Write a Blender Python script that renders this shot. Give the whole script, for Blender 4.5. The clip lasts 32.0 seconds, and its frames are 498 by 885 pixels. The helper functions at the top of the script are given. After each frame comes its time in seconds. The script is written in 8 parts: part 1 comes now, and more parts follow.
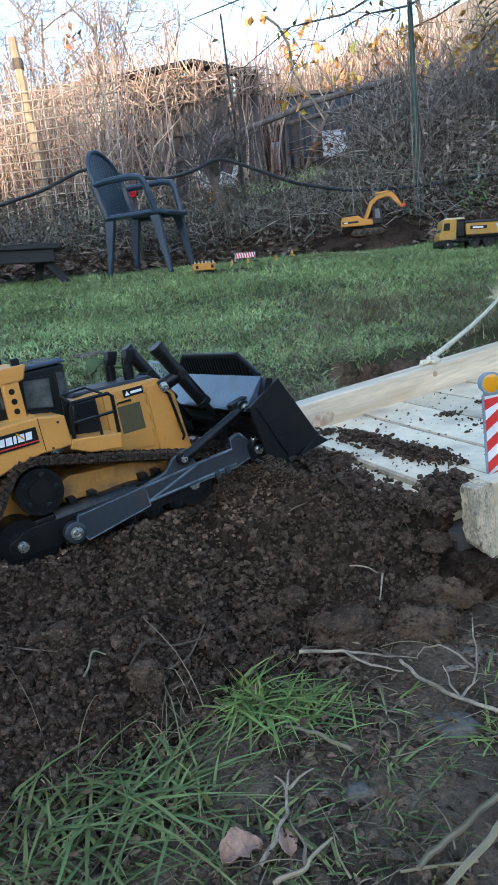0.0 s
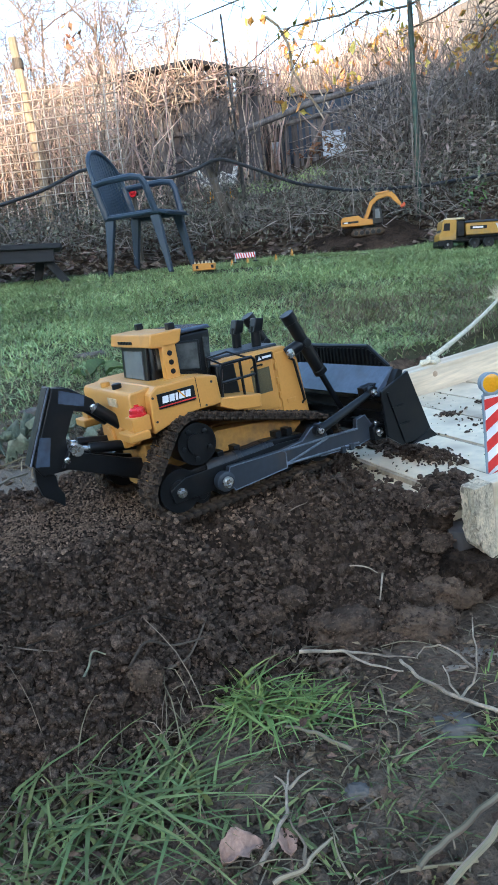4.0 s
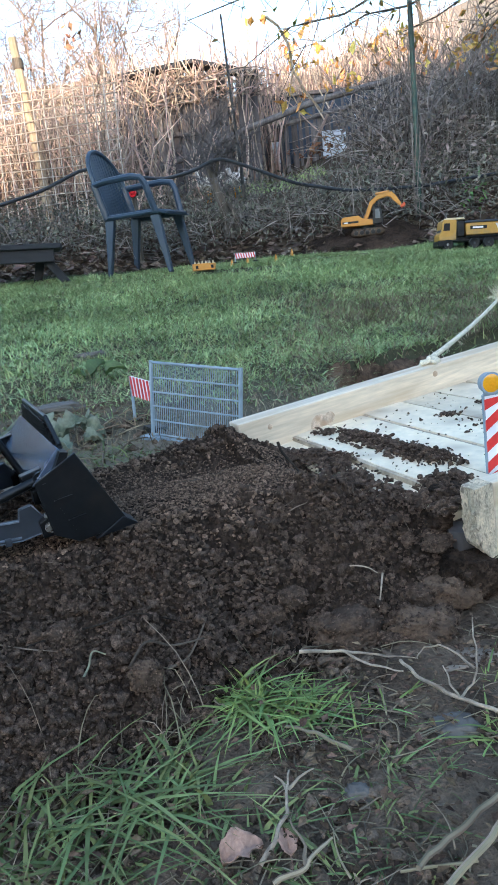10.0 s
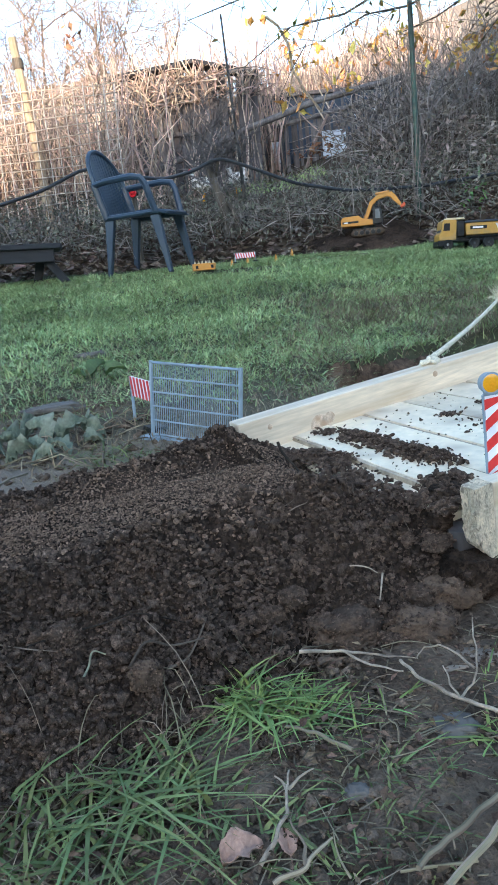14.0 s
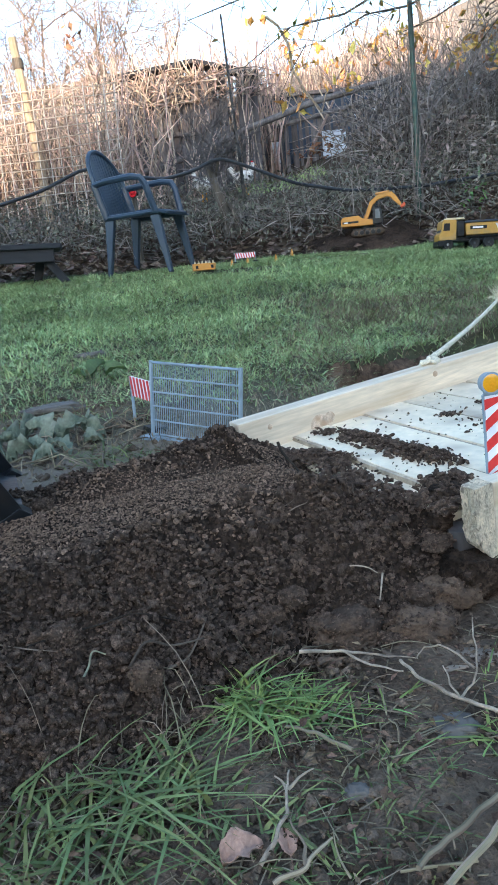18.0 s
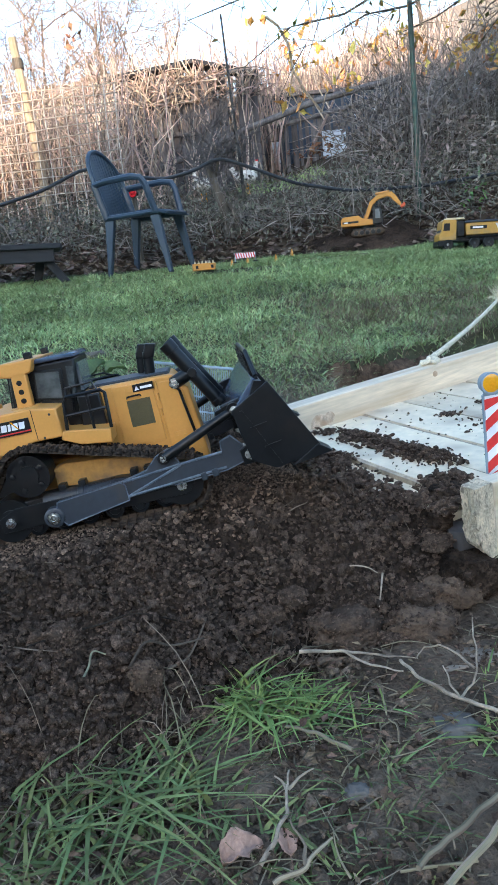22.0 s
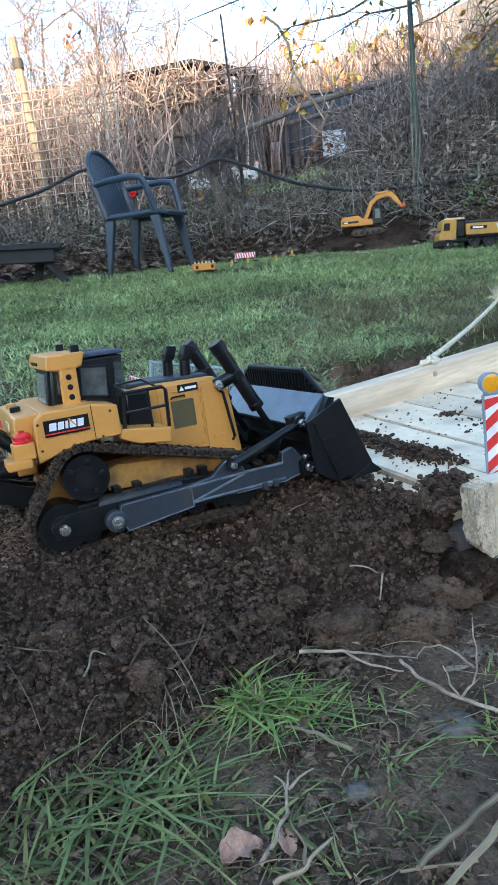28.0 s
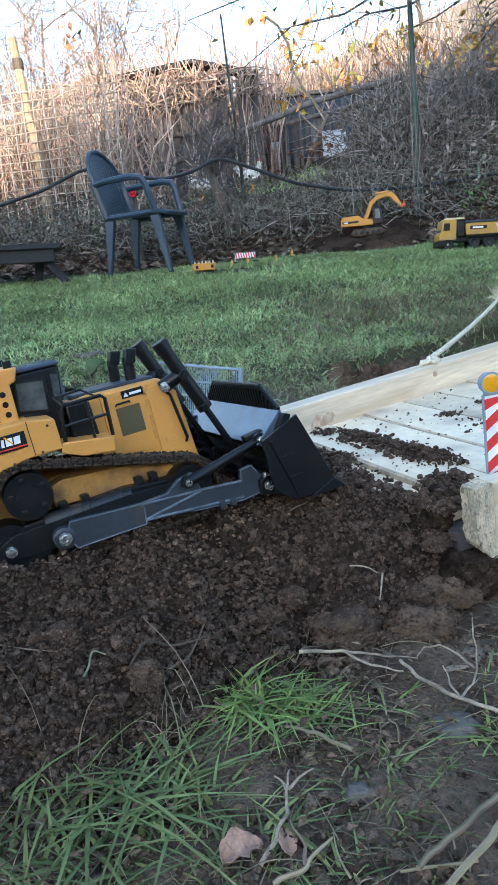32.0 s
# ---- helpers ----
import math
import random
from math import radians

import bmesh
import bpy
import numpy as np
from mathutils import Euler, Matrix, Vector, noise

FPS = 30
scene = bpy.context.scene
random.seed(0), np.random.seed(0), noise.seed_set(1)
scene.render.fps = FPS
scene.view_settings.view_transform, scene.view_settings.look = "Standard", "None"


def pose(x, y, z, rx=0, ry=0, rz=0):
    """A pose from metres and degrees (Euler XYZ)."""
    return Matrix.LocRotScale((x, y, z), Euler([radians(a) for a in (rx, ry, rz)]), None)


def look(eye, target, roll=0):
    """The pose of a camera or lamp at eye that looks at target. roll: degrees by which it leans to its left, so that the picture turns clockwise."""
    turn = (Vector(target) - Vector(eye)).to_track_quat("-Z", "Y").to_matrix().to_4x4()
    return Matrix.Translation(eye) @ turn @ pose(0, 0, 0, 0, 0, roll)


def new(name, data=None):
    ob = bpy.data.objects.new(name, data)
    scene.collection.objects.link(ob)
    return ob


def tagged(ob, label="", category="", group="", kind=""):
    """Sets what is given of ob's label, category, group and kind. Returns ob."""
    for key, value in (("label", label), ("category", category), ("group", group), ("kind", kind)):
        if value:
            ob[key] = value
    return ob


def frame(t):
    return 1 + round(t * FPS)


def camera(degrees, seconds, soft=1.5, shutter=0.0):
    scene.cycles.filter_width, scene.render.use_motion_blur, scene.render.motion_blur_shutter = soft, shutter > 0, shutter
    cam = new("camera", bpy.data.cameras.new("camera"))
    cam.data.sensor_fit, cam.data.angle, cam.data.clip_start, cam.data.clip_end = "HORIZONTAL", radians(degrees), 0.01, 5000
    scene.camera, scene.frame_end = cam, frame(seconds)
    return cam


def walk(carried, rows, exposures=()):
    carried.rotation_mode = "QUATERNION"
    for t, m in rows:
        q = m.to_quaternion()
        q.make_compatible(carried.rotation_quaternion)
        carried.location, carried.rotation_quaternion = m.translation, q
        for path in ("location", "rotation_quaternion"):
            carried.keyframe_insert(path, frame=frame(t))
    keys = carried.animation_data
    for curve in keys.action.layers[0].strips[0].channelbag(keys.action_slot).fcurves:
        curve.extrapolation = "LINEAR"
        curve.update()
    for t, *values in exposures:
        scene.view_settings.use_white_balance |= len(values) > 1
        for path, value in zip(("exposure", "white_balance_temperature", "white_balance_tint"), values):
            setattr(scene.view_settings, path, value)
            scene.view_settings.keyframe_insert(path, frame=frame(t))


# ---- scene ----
# ---------------------------------------------------------------- camera
EYE = Vector((0.0, 0.0, 0.55))
TILT = radians(12.117)
cam = camera(40.0, 32.0, soft=1.6)
VIEW = look(EYE, EYE + Vector((0, math.cos(TILT), -math.sin(TILT))), -5.649)
walk(cam, [(0.0, VIEW), (32.0, VIEW)], exposures=[(0.0, 2.14, 5840, 8), (1.1, 2.14, 5840, 8), (1.9, 2.40, 5840, 8), (32.0, 2.40, 5840, 8)])

# ---------------------------------------------------------------- light
SUN_TO = Vector((0.15, 0.95, -0.20)).normalized()
world = bpy.data.worlds.new("world")
scene.world = world
world.use_nodes = True
wn = world.node_tree.nodes
sky = wn.new("ShaderNodeTexSky")
sky.sky_type = "NISHITA"
sky.sun_disc = False
sky.sun_elevation = math.asin(-SUN_TO.z)
sky.sun_rotation = math.atan2(-SUN_TO.x, -SUN_TO.y) % (2 * math.pi)
sky.air_density, sky.dust_density, sky.ozone_density = 1.0, 0.7, 1.0
wn["Background"].inputs["Strength"].default_value = 0.15
world.node_tree.links.new(sky.outputs["Color"], wn["Background"].inputs["Color"])
sun = new("sun", bpy.data.lights.new("sun", "SUN"))
sun.data.energy, sun.data.angle, sun.data.color = 2.6, radians(0.5), (1.0, 0.76, 0.53)
sun.matrix_world = look((0, 0, 30), Vector((0, 0, 30)) + SUN_TO)
# ---------------------------------------------------------------- tools
rng = random.Random(7)
nrng = np.random.default_rng(11)


def smooth(pts, n=4):
    """A soft curve through points (Catmull-Rom)."""
    p = [Vector(q) for q in pts]
    p = [p[0] * 2 - p[1]] + p + [p[-1] * 2 - p[-2]]
    out = []
    for a, b, c, d in zip(p, p[1:], p[2:], p[3:]):
        for k in range(n):
            t = k / n
            out.append(0.5 * (2 * b + (c - a) * t + (2 * a - 5 * b + 4 * c - d) * t * t + (3 * b - a - 3 * c + d) * t ** 3))
    return out + [p[-2]]


class Geo:
    """Collects vertices and faces of one mesh."""

    def __init__(self):
        self.v, self.f = [], []

    def add(self, verts, faces):
        n = len(self.v)
        self.v.extend(tuple(p) for p in verts)
        self.f.extend(tuple(i + n for i in f) for f in faces)
        return self

    def box(self, x0, x1, y0, y1, z0, z1, m=None):
        vs = [Vector((x, y, z)) for z in (z0, z1) for y in (y0, y1) for x in (x0, x1)]
        if m:
            vs = [m @ p for p in vs]
        return self.add(vs, [(0, 2, 3, 1), (4, 5, 7, 6), (0, 1, 5, 4), (2, 6, 7, 3), (0, 4, 6, 2), (1, 3, 7, 5)])

    def prism(self, outline, y0, y1, m=None, shrink=1.0):
        """An outline of (x, z), counter-clockwise, drawn out from y0 to y1."""
        n = len(outline)
        cx, cz = sum(p[0] for p in outline) / n, sum(p[1] for p in outline) / n
        a = [Vector((x, y0, z)) for x, z in outline]
        b = [Vector((cx + (x - cx) * shrink, y1, cz + (z - cz) * shrink)) for x, z in outline]
        vs = [m @ p for p in a + b] if m else a + b
        faces = [tuple(range(n)), tuple(range(2 * n - 1, n - 1, -1))]
        faces += [(i, i + n, (i + 1) % n + n, (i + 1) % n) for i in range(n)]
        return self.add(vs, faces)

    def rod(self, p, q, r, r2=None, seg=10, caps=True):
        p, q = Vector(p), Vector(q)
        r2 = r if r2 is None else r2
        d = (q - p).normalized()
        u = d.orthogonal().normalized()
        w = d.cross(u)
        ring = [u * math.cos(2 * math.pi * i / seg) + w * math.sin(2 * math.pi * i / seg) for i in range(seg)]
        vs = [p + c * r for c in ring] + [q + c * r2 for c in ring]
        faces = [(i, (i + 1) % seg, (i + 1) % seg + seg, i + seg) for i in range(seg)]
        if caps:
            faces += [tuple(range(seg - 1, -1, -1)), tuple(range(seg, 2 * seg))]
        return self.add(vs, faces)

    def tube(self, pts, r, seg=6, r_end=None):
        """A bent rod through points, tapering to r_end."""
        pts = [Vector(p) for p in pts]
        r_end = r if r_end is None else r_end
        n = len(pts)
        vs, u = [], None
        for i, p in enumerate(pts):
            d = (pts[min(i + 1, n - 1)] - pts[max(i - 1, 0)]).normalized()
            u = d.orthogonal().normalized() if u is None else (u - d * u.dot(d)).normalized()
            w = d.cross(u)
            rr = r + (r_end - r) * i / (n - 1)
            vs += [p + (u * math.cos(2 * math.pi * k / seg) + w * math.sin(2 * math.pi * k / seg)) * rr for k in range(seg)]
        faces = [(i * seg + k, i * seg + (k + 1) % seg, (i + 1) * seg + (k + 1) % seg, (i + 1) * seg + k)
                 for i in range(n - 1) for k in range(seg)]
        faces += [tuple(range(seg - 1, -1, -1)), tuple(range((n - 1) * seg, n * seg))]
        return self.add(vs, faces)

    def lathe(self, p, axis, profile, seg=20):
        """A turned body: profile of (distance along the axis, radius)."""
        p, d = Vector(p), Vector(axis).normalized()
        u = d.orthogonal().normalized()
        w = d.cross(u)
        vs = []
        for t, r in profile:
            vs += [p + d * t + (u * math.cos(2 * math.pi * k / seg) + w * math.sin(2 * math.pi * k / seg)) * max(r, 1e-5) for k in range(seg)]
        n = len(profile)
        faces = [(i * seg + k, i * seg + (k + 1) % seg, (i + 1) * seg + (k + 1) % seg, (i + 1) * seg + k)
                 for i in range(n - 1) for k in range(seg)]
        faces += [tuple(range(seg - 1, -1, -1)), tuple(range((n - 1) * seg, n * seg))]
        return self.add(vs, faces)

    def clod(self, c, r, squash=0.75, rough=0.35, turn=0.0):
        """A crumb of soil or a stone: an uneven little ball."""
        c = Vector(c)
        k = rng.random() * 50
        vs = []
        for p in BALL[0]:
            f = r * (1 + rough * noise.noise(p * 1.6 + Vector((k, 2 * k, 0))) * 1.6)
            q = Vector((p.x * f, p.y * f * (0.8 + 0.2 * math.sin(k)), p.z * f * squash))
            q.rotate(Euler((0.5 * math.sin(k * 3), 0.5 * math.cos(k * 5), k)))
            vs.append(c + q)
        return self.add(vs, BALL[1])

    def clods(self, at, sizes, squash=0.75, seed=1, shape_of=None):
        """Many crumbs at once: uneven little balls of 24 shapes, each turned its own way."""
        r = np.random.default_rng(seed)
        at, sizes = np.asarray(at, float), np.asarray(sizes, float)
        n = len(at)
        ball_p, ball_f = shape_of or BALL
        ball_v = np.array([tuple(p) for p in ball_p])
        kinds = []
        for k in range(24):
            f = np.array([1 + 0.60 * noise.noise(p * 1.3 + Vector((k, 2 * k, 0))) + 0.60 * noise.noise(p * 2.9 + Vector((0, k, 3 * k))) + 0.35 * noise.noise(p * 6.1 + Vector((k, 0, k))) for p in ball_p])
            q = ball_v * f[:, None] * np.array([1.15, 0.55 + 0.40 * r.random(), squash * (0.7 + 0.5 * r.random())])
            kinds.append(q)
        shape = np.array(kinds)[r.integers(0, 24, n)]
        a, t = r.uniform(0, 2 * np.pi, n), r.normal(0, 0.35, n)
        ca, sa, ct, st = np.cos(a), np.sin(a), np.cos(t), np.sin(t)
        x, y, z = shape[..., 0], shape[..., 1], shape[..., 2]
        x, z = x * ct[:, None] + z * st[:, None], z * ct[:, None] - x * st[:, None]
        x, y = x * ca[:, None] - y * sa[:, None], x * sa[:, None] + y * ca[:, None]
        v = np.stack([x, y, z], -1) * sizes[:, None, None] + at[:, None, :]
        base = len(self.v)
        self.v.extend(map(tuple, v.reshape(-1, 3).tolist()))
        f = np.array(ball_f)
        self.f.extend(map(tuple, (f[None] + (base + np.arange(n) * len(ball_v))[:, None, None]).reshape(-1, 3).tolist()))
        return self

    def mesh(self, name):
        me = bpy.data.meshes.new(name)
        me.from_pydata(self.v, [], self.f)
        me.validate()
        return me


def ball(level=1):
    bm = bmesh.new()
    bmesh.ops.create_icosphere(bm, subdivisions=level, radius=1.0)
    out = [v.co.copy() for v in bm.verts], [tuple(v.index for v in f.verts) for f in bm.faces]
    bm.free()
    return out


BALL = ball()
BALL_FINE = ball(2)


def obj(name, geo, material, parent=None, label="", smooth=35, bevel=0.0, at=None):
    """Links a mesh as one object, under a parent if given."""
    me = geo.mesh(name) if isinstance(geo, Geo) else geo
    if isinstance(geo, Geo):
        me.materials.append(material)
        if smooth:
            me.shade_smooth()
            me.set_sharp_from_angle(angle=radians(smooth))
    ob = new(name, me)
    if bevel:
        b = ob.modifiers.new("bevel", "BEVEL")
        b.width, b.segments, b.limit_method, b.angle_limit = bevel, 2, "ANGLE", radians(40)
    if parent:
        ob.parent = parent
    if at is not None:
        ob.matrix_basis = at
    if label:
        ob["label"] = label
    return ob


part = obj


def thing(name, label, category, group="", kind="", at=None):
    """An empty at a thing's base, which carries its parts."""
    ob = new(name)
    ob.empty_display_size = 0.02
    if at is not None:
        ob.matrix_basis = at
    return tagged(ob, label, category, group, kind)


def stuff(name, verts, faces, material, label, category, kind="stuff", smooth=True, parent=None):
    me = bpy.data.meshes.new(name)
    me.from_pydata([tuple(v) for v in verts] if not isinstance(verts, np.ndarray) else verts.tolist(), [],
                   faces if not isinstance(faces, np.ndarray) else faces.tolist())
    me.materials.append(material)
    if smooth:
        me.shade_smooth()
    ob = new(name, me)
    if parent:
        ob.parent = parent
    return tagged(ob, label, category, "", kind)


# ---------------------------------------------------------------- materials
def mat(name, color, rough=0.6, metal=0.0, scale=30.0, vary=0.25, bump=0.2, fine=6.0, second=None, second_at=0.55,
        second_soft=0.12, second_scale=None, island=0.0, hue=0.0, spec=0.5, coat=0.0, stretch=(1, 1, 1), depth=0.002):
    """A surface: a base colour varied at two scales, fine relief, and a second colour in patches (dust, stains)."""
    m = bpy.data.materials.new(name)
    m.use_nodes = True
    nt = m.node_tree
    n, l = nt.nodes, nt.links
    b = n["Principled BSDF"]
    co = n.new("ShaderNodeTexCoord")
    mp = n.new("ShaderNodeMapping")
    mp.inputs["Scale"].default_value = stretch
    l.new(co.outputs["Object"], mp.inputs["Vector"])

    def tex(s, detail=4.0):
        t = n.new("ShaderNodeTexNoise")
        t.inputs["Scale"].default_value, t.inputs["Detail"].default_value = s, detail
        l.new(mp.outputs["Vector"], t.inputs["Vector"])
        return t

    def mix(kind, fac, a, c):
        x = n.new("ShaderNodeMix")
        x.data_type, x.blend_type = "RGBA", kind
        for sock, val in ((x.inputs[0], fac), (x.inputs[6], a), (x.inputs[7], c)):
            if hasattr(val, "is_linked"):
                l.new(val, sock)
            else:
                sock.default_value = val
        return x.outputs[2]

    def ramp(src, lo, hi, c0=(0, 0, 0, 1), c1=(1, 1, 1, 1)):
        r = n.new("ShaderNodeValToRGB")
        r.color_ramp.elements[0].position, r.color_ramp.elements[1].position = lo, hi
        r.color_ramp.elements[0].color, r.color_ramp.elements[1].color = c0, c1
        l.new(src, r.inputs[0])
        return r.outputs[0]

    big, small = tex(scale), tex(scale * fine)
    lo, hi = 1 - vary, 1 + vary
    col = (*color, 1)
    out = mix("MULTIPLY", 1.0, col, ramp(big.outputs["Fac"], 0.3, 0.7, (lo, lo, lo, 1), (hi, hi, hi, 1)))
    out = mix("MULTIPLY", 0.7, out, ramp(small.outputs["Fac"], 0.3, 0.7, (lo, lo, lo, 1), (hi, hi, hi, 1)))
    if second:
        t = tex(second_scale or scale * 0.7, 6.0)
        f = ramp(t.outputs["Fac"], second_at - second_soft, second_at + second_soft)
        out = mix("MIX", f, out, (*second, 1))
    if island:
        g = n.new("ShaderNodeNewGeometry")
        hsv = n.new("ShaderNodeHueSaturation")
        mr = n.new("ShaderNodeMapRange")
        mr.inputs[3].default_value, mr.inputs[4].default_value = 1 - island, 1 + island
        l.new(g.outputs["Random Per Island"], mr.inputs[0])
        l.new(mr.outputs[0], hsv.inputs["Value"])
        if hue:
            mh = n.new("ShaderNodeMapRange")
            mh.inputs[3].default_value, mh.inputs[4].default_value = 0.5 - hue, 0.5 + hue
            w = n.new("ShaderNodeMath")
            w.operation = "FRACT"
            k = n.new("ShaderNodeMath")
            k.operation = "MULTIPLY"
            k.inputs[1].default_value = 7.31
            l.new(g.outputs["Random Per Island"], k.inputs[0])
            l.new(k.outputs[0], w.inputs[0])
            l.new(w.outputs[0], mh.inputs[0])
            l.new(mh.outputs[0], hsv.inputs["Hue"])
        l.new(out, hsv.inputs["Color"])
        out = hsv.outputs[0]
    l.new(out, b.inputs["Base Color"])
    b.inputs["Metallic"].default_value = metal
    b.inputs["Specular IOR Level"].default_value = spec
    b.inputs["Coat Weight"].default_value = coat
    rr = n.new("ShaderNodeMapRange")
    rr.inputs[3].default_value, rr.inputs[4].default_value = max(rough - 0.12, 0.03), min(rough + 0.12, 1)
    l.new(small.outputs["Fac"], rr.inputs[0])
    l.new(rr.outputs[0], b.inputs["Roughness"])
    if bump:
        bp = n.new("ShaderNodeBump")
        bp.inputs["Strength"].default_value, bp.inputs["Distance"].default_value = bump, depth
        l.new(small.outputs["Fac"], bp.inputs["Height"])
        l.new(bp.outputs[0], b.inputs["Normal"])
    return m


DUST = (0.085, 0.06, 0.042)
def soil_mat():
    """Crumbled damp soil, its base darkened for shade in the gaps between crumbs: lumps of two sizes in relief, each
    lump a little different in colour.
    """
    m = mat("gap_shaded_soil", (0.029, 0.0195, 0.0138), 0.95, scale=14, vary=0.35, bump=0, second=(0.070, 0.046, 0.032), second_at=0.54, second_scale=4, spec=0.04)
    n, l = m.node_tree.nodes, m.node_tree.links
    b = n["Principled BSDF"]
    co = n.new("ShaderNodeTexCoord")
    warp = n.new("ShaderNodeTexNoise")
    warp.inputs["Scale"].default_value, warp.inputs["Detail"].default_value = 60, 3
    l.new(co.outputs["Object"], warp.inputs["Vector"])
    add = n.new("ShaderNodeVectorMath")
    add.operation = "MULTIPLY_ADD"
    l.new(warp.outputs["Color"], add.inputs[0])
    add.inputs[1].default_value = (0.005, 0.005, 0.005)
    l.new(co.outputs["Object"], add.inputs[2])
    last = None
    for sc, dist in ((130, 0.008), (330, 0.004)):
        v = n.new("ShaderNodeTexVoronoi")
        v.inputs["Scale"].default_value = sc
        l.new(add.outputs[0], v.inputs["Vector"])
        bp = n.new("ShaderNodeBump")
        bp.inputs["Strength"].default_value, bp.inputs["Distance"].default_value = 1.0, dist
        grain = n.new("ShaderNodeTexNoise")
        grain.inputs["Scale"].default_value, grain.inputs["Detail"].default_value = sc, 6
        l.new(co.outputs["Object"], grain.inputs["Vector"])
        l.new(grain.outputs["Fac"], bp.inputs["Height"])
        if last:
            l.new(last.outputs[0], bp.inputs["Normal"])
        last = bp
        hs = n.new("ShaderNodeHueSaturation")
        mr = n.new("ShaderNodeMapRange")
        mr.inputs[3].default_value, mr.inputs[4].default_value = 0.65, 1.4
        sep = n.new("ShaderNodeSeparateColor")
        l.new(v.outputs["Color"], sep.inputs[0])
        l.new(sep.outputs[0], mr.inputs[0])
        l.new(mr.outputs[0], hs.inputs["Value"])
        l.new(b.inputs["Base Color"].links[0].from_socket, hs.inputs["Color"])
        l.new(hs.outputs[0], b.inputs["Base Color"])
    l.new(last.outputs[0], b.inputs["Normal"])
    return m


SOIL = soil_mat()
CRUMB = mat("soil_crumb", (0.110, 0.075, 0.054), 0.95, scale=170, vary=0.5, bump=1.0, fine=4.0, island=0.40, spec=0.04, depth=0.004)
DRY_CRUMB = mat("dry_soil_crumb", (0.238, 0.159, 0.110), 0.95, scale=170, vary=0.5, bump=1.0, fine=4.0, island=0.36, spec=0.04, depth=0.004)
EARTH = mat("trodden_earth", (0.175, 0.126, 0.088), 0.9, scale=22, vary=0.35, bump=1.0, fine=9, second=(0.080, 0.057, 0.040), second_at=0.52, second_scale=11, spec=0.04, depth=0.008)
GRASS = mat("grass_blades", (0.315, 0.39, 0.180), 0.7, scale=2.2, vary=0.30, bump=0, island=0.36, hue=0.03, spec=0.12)
STRAW = mat("dry_grass", (0.205, 0.162, 0.105), 0.8, scale=4, vary=0.3, bump=0, island=0.45, hue=0.02, spec=0.2)
REED = mat("dry_reeds", (0.47, 0.355, 0.285), 0.85, scale=3, vary=0.3, bump=0, island=0.5, hue=0.025, spec=0.2)
TWIG = mat("bare_twigs", (0.25, 0.21, 0.182), 0.9, scale=5, vary=0.3, bump=0, island=0.5, spec=0.2)
LITTER = mat("fallen_leaves", (0.155, 0.115, 0.09), 0.85, scale=20, vary=0.35, bump=0.2, island=0.55, hue=0.03, spec=0.2)
YELLOW_LEAF = mat("yellow_leaves", (0.58, 0.34, 0.09), 0.6, scale=20, vary=0.3, bump=0.1, island=0.35, hue=0.04)
BARK = mat("bark", (0.10, 0.08, 0.06), 0.9, scale=25, vary=0.4, bump=0.8, stretch=(1, 1, 0.2), depth=0.01)
PINE = mat("pine_wood", (0.68, 0.56, 0.41), 0.65, scale=14, vary=0.20, bump=0.15, fine=10, stretch=(0.16, 1.4, 1.4), second=(0.54, 0.41, 0.27), second_at=0.58, second_soft=0.06, second_scale=16)
DECK = mat("dusty_white_boards", (0.76, 0.635, 0.455), 0.75, scale=12, vary=0.12, bump=0.2, second=(0.40, 0.31, 0.22), second_at=0.62, second_soft=0.10, second_scale=9, stretch=(1, 1, 1))
OLD_WOOD = mat("grey_old_wood", (0.125, 0.108, 0.103), 0.9, scale=16, vary=0.35, bump=0.4, stretch=(1, 1, 0.15))
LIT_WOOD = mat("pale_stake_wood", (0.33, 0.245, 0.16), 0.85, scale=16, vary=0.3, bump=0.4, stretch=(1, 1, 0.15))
SEAM = mat("dirty_board_edge", (0.46, 0.36, 0.25), 0.8, scale=30, vary=0.3, bump=0.3, second=(0.20, 0.15, 0.11), second_at=0.60)
ROTTEN = mat("weathered_beam_end", (0.66, 0.54, 0.38), 0.95, scale=90, vary=0.3, bump=0.9, second=(0.30, 0.235, 0.165), second_at=0.60, second_soft=0.06, second_scale=150, stretch=(1, 1.3, 0.6), depth=0.006)
YELLOW = mat("yellow_plastic", (0.60, 0.283, 0.062), 0.36, scale=18, vary=0.05, bump=0.04, fine=20, second=(0.34, 0.19, 0.06), second_at=0.74, second_soft=0.06, second_scale=14)
# mud patches, over a yellow darkened for the shadow between the tracks
YELLOW_MUD_SHADE = mat("muddy_shaded_yellow_plastic", (0.42, 0.21, 0.045), 0.7, scale=30, vary=0.2, bump=0.3, second=(0.085, 0.058, 0.040), second_at=0.60, second_scale=26)
BLACK = mat("black_plastic", (0.0055, 0.0062, 0.0075), 0.36, scale=25, vary=0.25, bump=0.05, second=(0.020, 0.016, 0.013), second_at=0.70, spec=0.34)
GREY = mat("dark_grey_plastic", (0.025, 0.031, 0.041), 0.45, scale=25, vary=0.15, bump=0.05, second=(0.07, 0.055, 0.042), second_at=0.68)
DUSTY_BLACK = mat("dusty_black_plastic", (0.014, 0.016, 0.020), 0.5, scale=60, vary=0.3, bump=0.2, second=(0.055, 0.042, 0.032), second_at=0.58)
